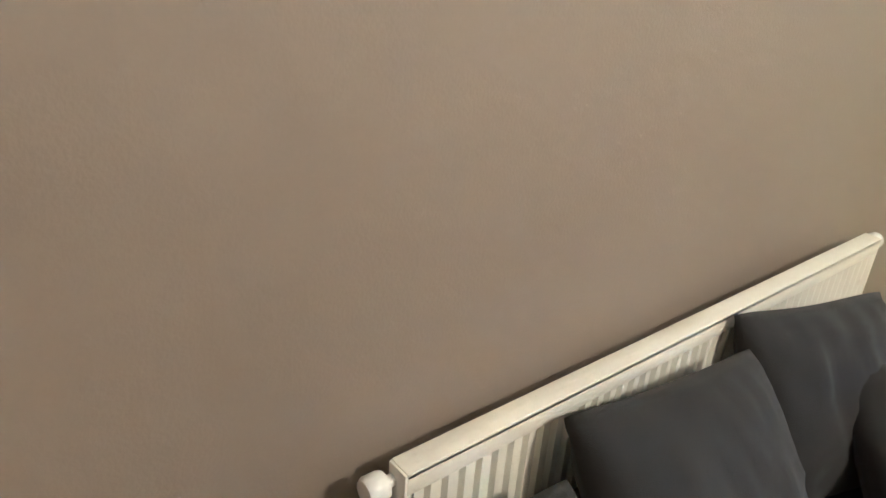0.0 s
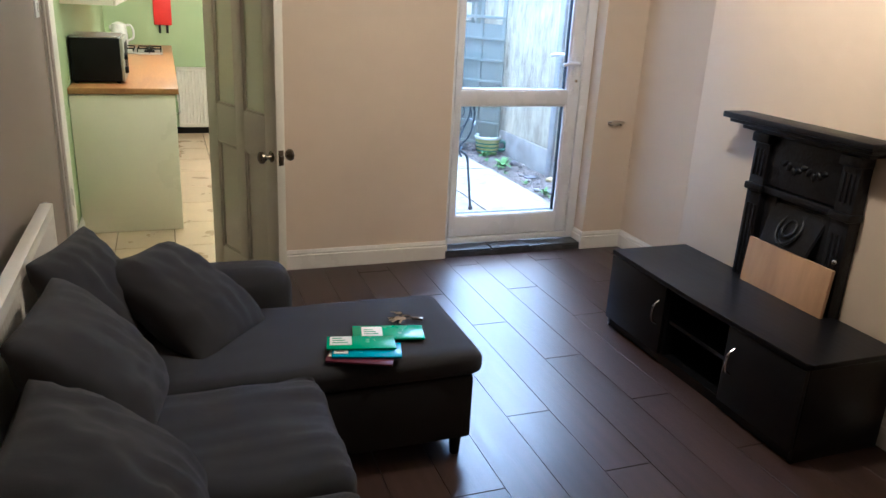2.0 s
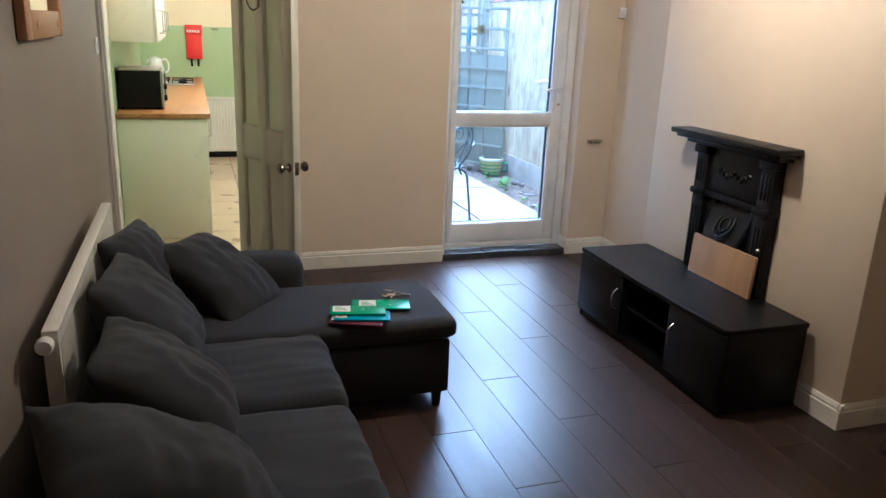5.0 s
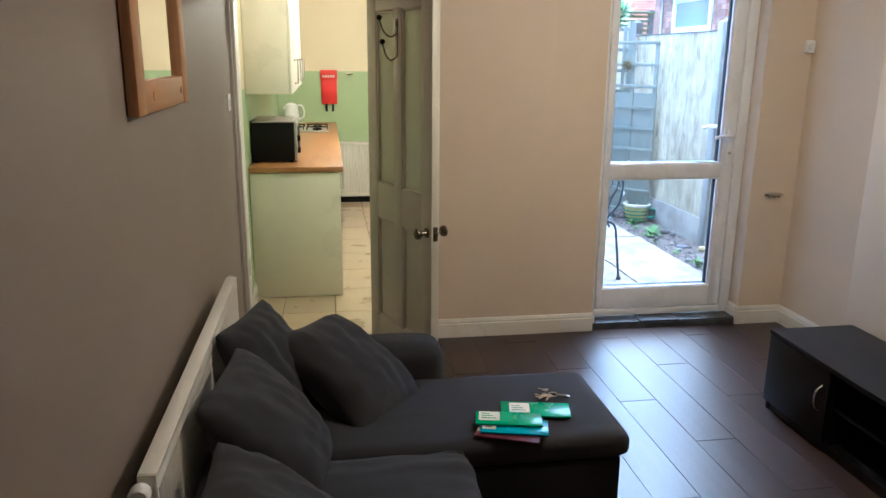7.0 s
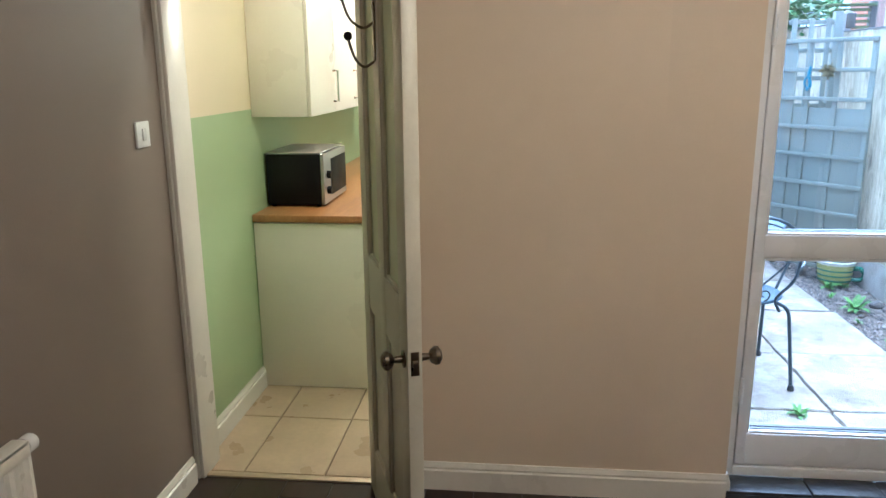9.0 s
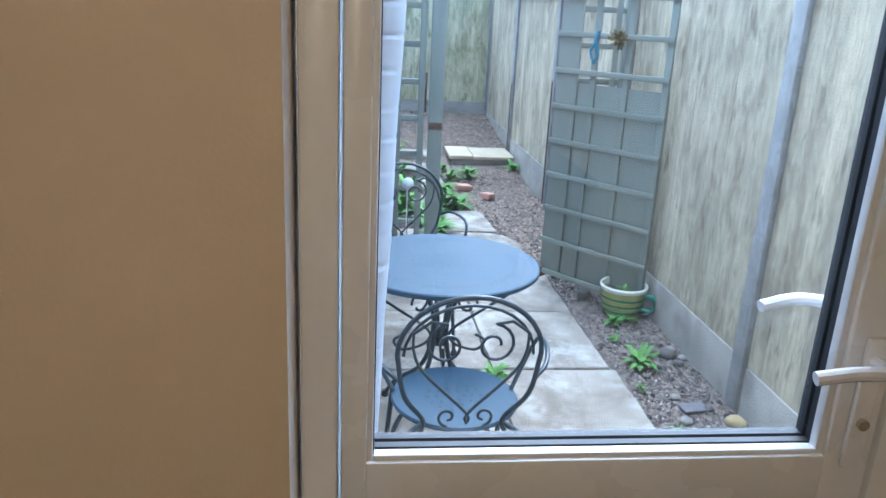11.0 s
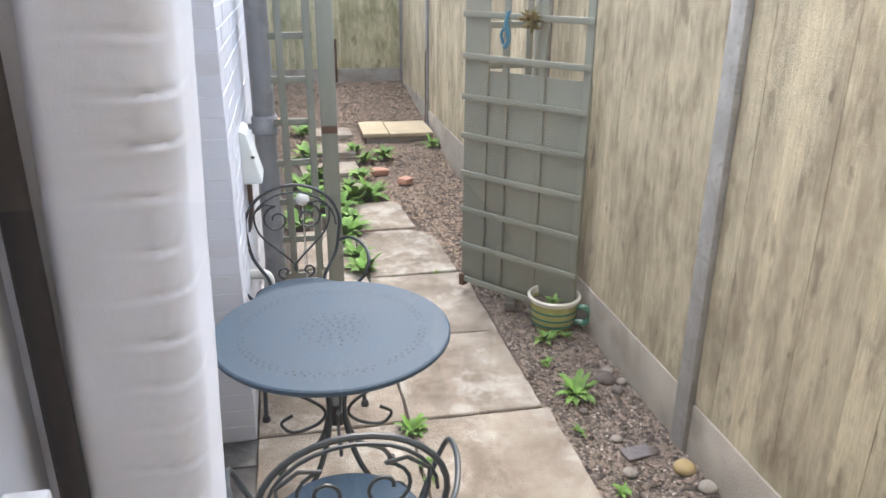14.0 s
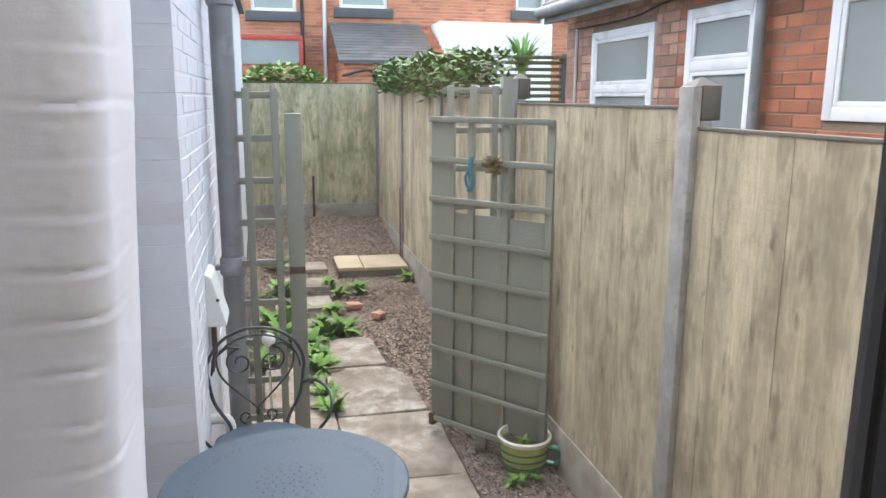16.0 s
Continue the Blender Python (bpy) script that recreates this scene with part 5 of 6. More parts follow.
wr = bmesh.new()
rnd = random.Random(4)
for _ in range(90):
    a, b, l = rnd.uniform(0, 6.28), rnd.uniform(-0.6, 1.2), rnd.uniform(0.04, 0.075)
    d = Vector((math.cos(a) * math.cos(b), -abs(math.sin(b)) * 0.6 - 0.1, math.sin(a) * math.cos(b)))
    bm_tube([Vector((0.44, -0.025, 1.545)), Vector((0.44, -0.025, 1.545)) + d * l], 0.004, 4, wr)
wr.transform(gate.matrix_world)
single("dried_flower", wr, DRIED, "dried brown flower head hung on the gate", "flower")

# trellis by the wall and its post
tr = thing("trellis", "narrow sage painted trellis ladder beside the path", "trellis", at(2.4, 3.6, -0.06))
for x in (2.335, 2.475):
    part("upright", bm_box(x - 0.019, 3.585, -0.06, x + 0.019, 3.603, 1.925, 0.003), SAGE, tr)
for k in range(9):
    z = 0.13 + 0.218 * k
    part("rung", bm_box(2.28, 3.604, z, 2.50, 3.620, z + 0.035, 0.003), SAGE, tr)
gp = thing("gate_post", "sage painted wooden gate post", "post", at(2.565, 3.6, -0.06))
part("post", bm_box(2.522, 3.57, -0.06, 2.607, 3.62, 1.80, 0.004), SAGE, gp)
part("strike_plate", bm_box(2.523, 3.566, 0.96, 2.606, 3.5695, 1.0, 0.001), TRUNKING, gp)
ft = thing("trellis", "fixed sage painted trellis panel behind the open gate", "trellis", at(3.6, 3.76, -0.06))
for x in (3.44, 3.57, 3.70):
    part("upright", bm_box(x - 0.019, 3.745, -0.06, x + 0.019, 3.763, 1.95, 0.003), SAGE, ft)
part("upright", bm_box(3.74, 3.74, -0.06, 3.80, 3.80, 2.0, 0.004), SAGE, ft)
for k in range(9):
    z = 0.16 + 0.218 * k
    part("rung", bm_box(3.40, 3.764, z, 3.75, 3.780, z + 0.035, 0.003), SAGE, ft)


# bistro set
def spiral(cx, cz, r, turns, start, flip=1, y=0.0):
    out = []
    for k in range(22):
        t = k / 21
        a = start + flip * turns * 2 * math.pi * t
        rr = r * (1 - 0.72 * t)
        out.append((cx + rr * math.cos(a), y, cz + rr * math.sin(a)))
    return out


def bistro_chair(m):
    """Round perforated seat on bent rods, scrolled hoop back, loop arms; the back stands at -y."""
    c = thing("bistro_chair", "blue-grey metal bistro chair with a scrolled wire back", "chair", m, "bistro set chairs")
    sz = 0.455
    seat = part("seat", bm_lathe([(0.195, -0.012), (0.208, -0.008), (0.212, 0.0), (0.207, 0.007), (0.19, 0.006), (0.10, 0.001), (0.003, 0.0)], 0, 0, sz, 40), TABLEB, c, "slate blue perforated metal seat", local=True)
    dots = bmesh.new()
    for ring, cnt in ((0.03, 6), (0.06, 10), (0.09, 14)):
        for k in range(cnt):
            a = 2 * math.pi * k / cnt
            bmesh.ops.create_circle(dots, cap_ends=True, segments=6, radius=0.0045, matrix=Matrix.Translation((ring * math.cos(a), ring * math.sin(a), sz + 0.0030)))
    part("perforations", dots, HOLE, seat, local=True, smooth=None)
    r = 0.008
    # hoop of the back, running down into the rear legs
    hoop = []
    for k in range(17):
        a = math.pi * k / 16
        hoop.append((0.215 * math.cos(a), -0.225 - 0.02 * math.sin(a), 0.72 + 0.185 * math.sin(a)))
    left = spline([hoop[-1], (-0.19, -0.215, 0.58), (-0.125, -0.175, 0.47), (-0.15, -0.17, 0.40)], 5)
    right = spline([hoop[0], (0.19, -0.215, 0.58), (0.125, -0.175, 0.47), (0.15, -0.17, 0.40)], 5)
    part("back_hoop", bm_tube(right[::-1] + hoop[1:-1] + left, r, 8), WIRE, c, local=True)
    inner = []
    for k in range(15):
        a = math.pi * k / 14
        inner.append((0.195 * math.cos(a), -0.212 - 0.02 * math.sin(a), 0.71 + 0.165 * math.sin(a)))
    part("back_inner_hoop", bm_tube(inner, 0.005, 6), WIRE, c, local=True)
    for s in (-1, 1):
        sc = spiral(s * 0.07, 0.75, 0.066, 1.25, math.pi / 2 if s > 0 else math.pi / 2, -s, -0.232)
        part("scroll", bm_tube(spline([(0.0, -0.228, 0.49)] + [(s * 0.005, -0.232, 0.53), (s * 0.14, -0.235, 0.67), (s * 0.175, -0.236, 0.76)], 5)[:-1] + [(s * 0.17, -0.236, 0.79), (s * 0.12, -0.235, 0.826)] + sc, 0.005, 6), WIRE, c, local=True)
        low = spiral(s * 0.055, 0.50, 0.032, 1.0, -math.pi / 2, s, -0.205)
        part("scroll", bm_tube(low, 0.005, 6), WIRE, c, local=True)
        arm = spline([(s * 0.205, -0.215, 0.63), (s * 0.25, -0.17, 0.655), (s * 0.285, -0.05, 0.66), (s * 0.29, 0.05, 0.645), (s * 0.275, 0.085, 0.59), (s * 0.235, 0.06, 0.52), (s * 0.20, 0.03, 0.465)], 5)
        part("armrest", bm_tube(arm, 0.0075, 8), WIRE, c, local=True)
        for y0, y1, yy in ((-0.16, -0.25, -1), (0.15, 0.235, 1)):
            lg = part("leg", bm_tube(spline([(s * 0.13, y0, 0.45), (s * 0.185, y0 * 1.15, 0.41), (s * 0.20, y0 * 1.25, 0.30), (s * 0.215, y1, 0.012)], 5), 0.0095, 8), WIRE, c, local=True)
            part("foot", bm_lathe([(0.016, 0), (0.018, 0.008), (0.015, 0.026), (0.010, 0.032)], s * 0.215, y1, 0, 12), GASKET, lg, "black rubber foot", local=True)
    circ = [(0.165 * math.cos(2 * math.pi * k / 24), 0.165 * math.sin(2 * math.pi * k / 24), 0.436) for k in range(24)]
    part("seat_ring", bm_tube(circ, 0.007, 6, None, True), WIRE, c, local=True)
    return c


chair = bistro_chair(pose(2.445, 1.255, GZ, 0, 0, 2))
copy_thing(chair, pose(2.37, 2.72, GZ, 0, 0, 186))


def bistro_table():
    t = thing("bistro_table", "round slate blue metal bistro table with a perforated top", "table", at(2.458, 1.885, GZ))
    z = 0.72
    top = part("tabletop", bm_lathe([(0.35, -0.022), (0.382, -0.024), (0.39, -0.016), (0.39, -0.004), (0.384, 0.0), (0.36, -0.001), (0.20, -0.003), (0.003, -0.003)], 0, 0, z, 72), TABLEB, t, local=True)
    dots = bmesh.new()
    spots = []
    for rr, cnt in ((0.305, 66), (0.289, 66)):
        spots += [(rr, 2 * math.pi * (k + 0.5 * (rr < 0.3)) / cnt) for k in range(cnt) if k % 11 != 10]
    for rr, cnt in ((0.02, 5), (0.045, 9), (0.07, 14), (0.095, 16), (0.12, 14)):
        spots += [(rr, 2 * math.pi * k / cnt + rr * 7) for k in range(cnt)]
    for rr, a in spots:
        zz = z - 0.0008
        bmesh.ops.create_circle(dots, cap_ends=True, segments=6, radius=0.0042, matrix=Matrix.Translation((rr * math.cos(a), rr * math.sin(a), zz)))
    part("perforations", dots, HOLE, top, local=True, smooth=None)
    part("hub", bm_cyl(0, 0, 0.36, 0.44, 0.035, 0.035, 16), GASKET, t, local=True)
    for k in range(4):
        a = math.pi / 4 + k * math.pi / 2
        ca, sa = math.cos(a), math.sin(a)
        pts = spline([(0.28 * ca, 0.28 * sa, 0.696), (0.14 * ca, 0.14 * sa, 0.65), (0.045 * ca, 0.045 * sa, 0.50), (0.042 * ca, 0.042 * sa, 0.36), (0.10 * ca, 0.10 * sa, 0.22), (0.24 * ca, 0.24 * sa, 0.10), (0.30 * ca, 0.30 * sa, 0.012)], 6)
        lg = part("leg", bm_tube(pts, 0.010, 8), WIRE, t, local=True)
        part("foot", bm_lathe([(0.017, 0), (0.018, 0.008), (0.014, 0.028)], 0.30 * ca, 0.30 * sa, 0, 12), GASKET, lg, local=True)
        cc = []
        for i in range(16):
            b = 2 * math.pi * i / 15 * 0.9
            rr = 0.055 * (1 - 0.4 * i / 15)
            d = 0.13 + rr * math.cos(b)
            cc.append((d * ca, d * sa, 0.58 + rr * math.sin(b)))
        part("scroll", bm_tube(cc, 0.006, 6), WIRE, t, local=True)
        a += math.pi / 4
        ca, sa = math.cos(a), math.sin(a)
        pts = spline([(0.33 * ca, 0.33 * sa, 0.697), (0.30 * ca, 0.30 * sa, 0.60), (0.19 * ca, 0.19 * sa, 0.52), (0.05 * ca, 0.05 * sa, 0.42), (0.06 * ca, 0.06 * sa, 0.36), (0.15 * ca, 0.15 * sa, 0.33), (0.19 * ca, 0.19 * sa, 0.37), (0.15 * ca, 0.15 * sa, 0.40)], 6)
        part("brace", bm_tube(pts, 0.006, 6), WIRE, t, local=True)


bistro_table()


# pot shaped like a cup
def pot(x, y):
    p = thing("planter", "green banded glazed planter shaped like a tea cup", "planter", at(x, y, -0.06))
    K = 0.87
    prof = [(0.10, 0.0), (0.125, 0.02), (0.145, 0.08), (0.15, 0.14), (0.156, 0.20), (0.162, 0.215), (0.156, 0.22), (0.146, 0.205), (0.14, 0.15), (0.13, 0.12)]
    body = part("body", bm_lathe([(r * K, z * K) for r, z in prof], x, y, -0.06, 40), POTG, p, smooth=50)
    for z, r in ((0.05, 0.1405), (0.095, 0.1485), (0.14, 0.1515)):
        part("band", bm_lathe([(q * K, h * K) for q, h in ((r - 0.006, z - 0.008), (r, z - 0.006), (r + 0.001, z + 0.006), (r - 0.006, z + 0.008))], x, y, -0.06, 40), POTD, body)
    part("rim", bm_lathe([(q * K, h * K) for q, h in ((0.150, 0.19), (0.1595, 0.192), (0.1665, 0.216), (0.158, 0.226), (0.148, 0.222), (0.143, 0.18))], x, y, -0.06, 40, cap=False), POTC, body, "cream glazed rim")
    part("soil", bm_cyl(x, y, 0.04, 0.085, 0.139 * K, n=30), SOIL, p)
    part("handle", bm_tube(spline([(x + 0.10, y - 0.07, 0.08), (x + 0.15, y - 0.10, 0.08), (x + 0.172, y - 0.11, 0.035), (x + 0.145, y - 0.095, -0.005), (x + 0.095, y - 0.07, -0.005)]), 0.018, 10), POTD, p, "dark green handle")


pot(3.705, 3.13)


# weeds: rosettes of toothed leaves
def leaf(bm, base, d, up, length, width, teeth=5, curl=0.4):
    side = d.cross(up).normalized()
    n = 7
    prev = None
    for i in range(n + 1):
        t = i / n
        w = width * math.sin(math.pi * min(1, t * 0.92 + 0.08)) ** 0.7 * (1 if i % 2 else 0.68)
        if i == n:
            w = 0.001
        c = base + d * (length * t) + up * (length * (0.55 * t - curl * 1.3 * t * t))
        a, b, m_ = bm.verts.new(c + side * w - up * (-w * 0.25)), bm.verts.new(c - side * w + up * (w * 0.25)), bm.verts.new(c)
        if prev:
            bm.faces.new((prev[0], prev[2], m_, a))
            bm.faces.new((prev[2], prev[1], b, m_))
        prev = (a, b, m_)


def weed(x, y, size, leaves, seed, z=-0.05, group="garden weeds", label="leafy green weed growing beside the slab path"):
    rnd = random.Random(seed)
    bm = bmesh.new()
    up = Vector((0, 0, 1))
    for k in range(leaves):
        a = 2.4 * k + rnd.uniform(-0.3, 0.3)
        lift = rnd.uniform(0.1, 1.5)
        d = Vector((math.cos(a), math.sin(a), lift * 0.7)).normalized()
        o = Vector((x + rnd.uniform(-0.1, 0.1) * size, y + rnd.uniform(-0.1, 0.1) * size, z))
        leaf(bm, o, d, up, size * rnd.uniform(0.6, 1.1), size * rnd.uniform(0.13, 0.2), curl=rnd.uniform(0.3, 0.6))
    single("weed", bm, LEAF, label, "plant", group, smooth=None)


spots = [(3.57, 2.42, 0.15, 14), (3.50, 1.36, 0.09, 12), (3.53, 1.24, 0.07, 12), (3.57, 1.06, 0.14, 20), (3.62, 0.98, 0.12, 14), (3.60, 2.95, 0.09, 16), (3.66, 3.0, 0.06, 10), (3.72, 2.97, 0.06, 10), (3.53, 2.72, 0.06, 9), (3.50, 1.75, 0.06, 10),
         (3.48, 2.15, 0.05, 7), (2.79, 2.28, 0.11, 14), (2.80, 2.05, 0.06, 8), (2.80, 1.95, 0.05, 8), (2.76, 4.05, 0.13, 14), (2.74, 4.3, 0.12, 14), (2.72, 4.75, 0.16, 16), (2.76, 4.95, 0.13, 12), (2.68, 5.3, 0.18, 18),
         (2.50, 5.5, 0.2, 18), (2.85, 5.55, 0.18, 18), (3.0, 5.65, 0.16, 16), (2.58, 6.2, 0.2, 20), (2.95, 6.2, 0.14, 14), (2.5, 6.9, 0.18, 16), (3.05, 6.75, 0.12, 12), (2.98, 7.05, 0.12, 12), (2.48, 7.6, 0.15, 14),
         (3.25, 6.85, 0.14, 12), (2.66, 4.55, 0.10, 10), (2.36, 5.0, 0.15, 12), (2.42, 6.0, 0.2, 16), (2.78, 3.62, 0.06, 8), (3.2, 3.93, 0.04, 6), (2.62, 0.74, 0.09, 8), (3.80, 7.1, 0.12, 12), (2.70, 5.02, 0.15, 14), (2.82, 5.9, 0.12, 12)]
for k, (x, y, s, n) in enumerate(spots):
    weed(x, y, s * (1.2 if y > 4 else 0.85), int(n * 1.8), k + 11, -0.05 + rise(y))
weed(3.70, 3.12, 0.07, 18, 99, 0.08, label="small green plant growing in the planter")
weed(3.74, 3.15, 0.05, 12, 98, 0.08, label="small green plant growing in the planter")


def foliage(name, label, count, where, size, material, seed, cat, stems=()):
    rnd = random.Random(seed)
    f = thing(name, label, cat, at(*where(random.Random(seed))))
    bm = bmesh.new()
    for _ in range(count):
        p = Vector(where(rnd))
        a, e = rnd.uniform(0, 6.28), rnd.uniform(-0.4, 0.9)
        d = Vector((math.cos(a) * math.cos(e), math.sin(a) * math.cos(e), math.sin(e)))
        u = Vector((rnd.uniform(-0.4, 0.4), rnd.uniform(-0.4, 0.4), 1)).normalized()
        s = d.cross(u).normalized()
        L, W = size * rnd.uniform(0.6, 1.3), size * rnd.uniform(0.25, 0.45)
        v = [bm.verts.new(q) for q in (p, p + d * L * 0.45 + s * W, p + d * L, p + d * L * 0.45 - s * W)]
        bm.faces.new(v)
    part("leaves", bm, material, f, smooth=None)
    st = bmesh.new()
    for q in stems:
        bm_tube(q, 0.008, 5, st)
    if stems:
        part("stems", st, STEM, f)


def ivy_at(r):
    y = r.uniform(4.7, 9.3)
    hump = 0.20 + 0.14 * noise.noise(Vector((y * 1.3, 2, 0))) + 0.07 * noise.noise(Vector((y * 4.1, 5, 0)))
    t = r.random()
    x = 3.86 + r.uniform(-0.12, 0.30) if t > 0.25 else 3.80 + r.uniform(-0.05, 0.06)
    zt = 1.98 + 0.02 * (y - 4)
    return (x, y, zt + (r.uniform(-0.02, hump) if t > 0.25 else r.uniform(-0.12 - 0.1 * noise.noise(Vector((y * 2.3, 9, 0))), 0.1)))


foliage("ivy", "dark green ivy spilling over the fence top", 3800, ivy_at, 0.075, LEAFD, 3, "climber", [[(4.0, 5 + k, 0.0), (4.0, 5.1 + k, 2.0)] for k in range(4)])


def bush_at(r):
    x = r.uniform(2.1, 3.25)
    h = 0.26 * max(0.0, 1 - ((x - 2.65) / 0.65) ** 2) + 0.05
    return (x, 9.95 + r.uniform(-0.15, 0.3), 2.0 + r.uniform(-0.2, h))


foliage("bush", "light green bush behind the end fence", 1800, bush_at, 0.09, LEAF, 8, "bush", [[(2.4 + 0.2 * k, 10.0, 0.0), (2.4 + 0.2 * k, 10.0, 2.05)] for k in range(3)])
yuc = bmesh.new()
rnd = random.Random(12)
for k in range(46):
    a, e = rnd.uniform(0, 6.28), rnd.uniform(0.5, 1.4)
    d = Vector((math.cos(a) * math.cos(e), math.sin(a) * math.cos(e), math.sin(e)))
    leaf(yuc, Vector((5.45, 8.4, 2.15)), d, Vector((0, 0, 1)), rnd.uniform(0.4, 0.62), 0.025, curl=0.5)
bm_cyl(5.45, 8.4, -0.06, 2.2, 0.05, n=10, bm=yuc)
single("yucca", yuc, LEAF, "spiky green yucca behind the slatted fence", "plant", smooth=None)

sf = thing("slatted_fence", "green stained slatted fence in the next garden", "fence", at(4.9, 7.5, -0.06))
for x in (4.72, 5.62, 4.0):
    part("post", bm_box(x - 0.04, 7.46, -0.06, x + 0.04, 7.54, 2.36, 0.005), POSTW, sf)
SLATM = mat("mossy_slat", (0.13, 0.15, 0.05), 0.8, 0.3, 6, 0.2)
for k in range(18):
    z = 1.05 + k * 0.07
    part("slat", bm_box(4.05, 7.47, z, 5.6, 7.485, z + 0.038, 0.002), SLATM, sf)
part("top_rail", bm_box(3.98, 7.44, 2.30, 5.68, 7.52, 2.335, 0.003), SLATM, sf)

# low raised block with sandstone copings
rb = thing("raised_bed", "low block edging with yellow sandstone copings", "raised bed", at(3.45, 7.6, -0.06))
part("block", bm_box(3.13, 7.30, -0.06, 3.80, 7.85, 0.09, 0.008), FENCEG, rb)
part("coping", bm_box(3.09, 7.26, 0.091, 3.36, 7.88, 0.135, 0.008), STONEY, rb)
part("coping", bm_box(3.37, 7.25, 0.091, 3.83, 7.86, 0.13, 0.008), STONEY, rb)
for y, t_ in ((7.79, 0), (5.86, 1)):
    single("fence_stake", bm_box(3.835, y - 0.012, -0.06, 3.845, y + 0.012, 1.1 if t_ else 0.9, 0.002), TRUNKING, "rusty brown stake beside the fence", "stake")
single("fence_stake", bm_box(2.98, 9.68, 0.2, 3.01, 9.71, 0.85, 0.004), TRUNKING, "short dark stake against the end fence", "stake")

# pipes and fittings on the side wall
sp = thing("soil_pipe", "grey painted soil pipe with collars, on the side wall", "pipe", at(2.19, 3.62, -0.06))
part("pipe", bm_cyl(2.232, 3.66, -0.06, 3.6, 0.058, n=28), PIPEG, sp)
for z in (0.95, 2.32):
    part("collar", bm_lathe([(0.059, 0), (0.069, 0.01), (0.069, 0.09), (0.063, 0.10)], 2.232, 3.66, z, 28), PIPEG, sp)
    part("bracket", bm_box(2.13, 3.64, z + 0.03, 2.18, 3.68, z + 0.06, 0.003), PIPEG, sp)
dp = thing("downpipe", "brown rainwater downpipe with a white clip", "pipe", at(1.985, 0.685, -0.06))
part("pipe", bm_cyl(1.998, 0.712, -0.06, 2.9, 0.021, n=24), PIPEB, dp)
part("clip", bm_tube([(1.985, 0.72, 0.945), (1.986, 0.675, 0.947), (2.002, 0.666, 0.95), (2.03, 0.668, 0.955), (2.045, 0.69, 0.955), (2.048, 0.728, 0.955)], 0.008, 6), PIPEW, dp, "white pipe clip")
mc = thing("meter_box", "pale sloping plastic meter cover on the side wall", "meter box", at(2.15, 3.1, 0.97))
hood = bmesh.new()
v = [hood.verts.new(q) for q in ((2.122, 3.02, 1.11), (2.165, 3.02, 1.09), (2.225, 3.02, 0.86), (2.122, 3.02, 0.86), (2.122, 3.26, 1.11), (2.165, 3.26, 1.09), (2.225, 3.26, 0.86), (2.122, 3.26, 0.86))]
for q in ((0, 1, 2, 3), (7, 6, 5, 4), (0, 4, 5, 1), (1, 5, 6, 2), (2, 6, 7, 3), (3, 7, 4, 0)):
    hood.faces.new([v[i] for i in q])
bmesh.ops.bevel(hood, geom=list(hood.edges), offset=0.005, segments=2, affect="EDGES")
part("cover", hood, METER, mc)
part("screw", bm_cyl(2.19, 3.02, 0.98, 0.99, 0.008, n=10), BLACKP, mc)
part("pipe", bm_tube([(2.16, 3.1, 0.86), (2.16, 3.1, 0.70), (2.14, 3.1, 0.62)], 0.012, 8), TRUNKING, mc)
wp = thing("waste_pipe", "white plastic waste pipe elbow on the side wall", "pipe", at(2.16, 2.92, 0.44))
part("elbow", bm_tube(spline([(2.115, 2.92, 0.46), (2.18, 2.92, 0.46), (2.215, 2.92, 0.445), (2.225, 2.92, 0.39), (2.225, 2.92, 0.30)]), 0.024, 12), PIPEW, wp)
part("collar", bm_lathe([(0.030, 0), (0.032, 0.005), (0.032, 0.035), (0.028, 0.04)], 2.225, 2.92, 0.34, 18), PIPEW, wp)
part("lower_pipe", bm_cyl(2.225, 2.92, -0.06, 0.33, 0.026, n=16), PIPEG, wp)
cab = bm_tube(spline([(2.128, 2.62, 2.9), (2.128, 2.64, 2.0), (2.128, 2.66, 1.3), (2.128, 2.70, 0.8), (2.13, 2.85, 0.55), (2.135, 3.0, 0.62)]), 0.006, 6)
single("wall_cable", cab, GASKET, "thin dark cable running down the white wall", "cable")
fp = thing("plant_pot", "small clay pot with a white globe ornament on a stake", "pot", at(2.40, 3.35, -0.06))
part("pot", bm_lathe([(0.06, 0), (0.085, 0.15), (0.09, 0.16), (0.08, 0.165), (0.075, 0.12)], 2.40, 3.42, -0.06, 24), TERRA, fp)
part("stake", bm_cyl(2.40, 3.42, 0.05, 0.62, 0.006, n=8), CHROME, fp)
gb = bmesh.new()
bmesh.ops.create_uvsphere(gb, u_segments=16, v_segments=12, radius=0.035, matrix=Matrix.Translation((2.40, 3.42, 0.655)))
part("globe", gb, PIPEW, fp, "white globe ornament")

# kitchen window beside the door, seen edge on
kw = thing("window_1", "white kitchen window frame with a deep sill", "window", at(1.96, 0.42, 1.1))
kw["kind"] = "structure"
part("frame", bm_box(1.945, 0.203, 1.13, 1.985, 0.345, 2.2, 0.004), UPVC, kw)
part("frame", bm_box(1.945, 0.40, 1.13, 1.985, 0.50, 2.2, 0.004), UPVC, kw)
part("pane", bm_box(1.953, 0.345, 1.14, 1.958, 0.40, 2.2), DARKGL, kw)
part("sill", bm_box(1.94, 0.203, 1.075, 2.01, 0.60, 1.13, 0.006), UPVC, kw)

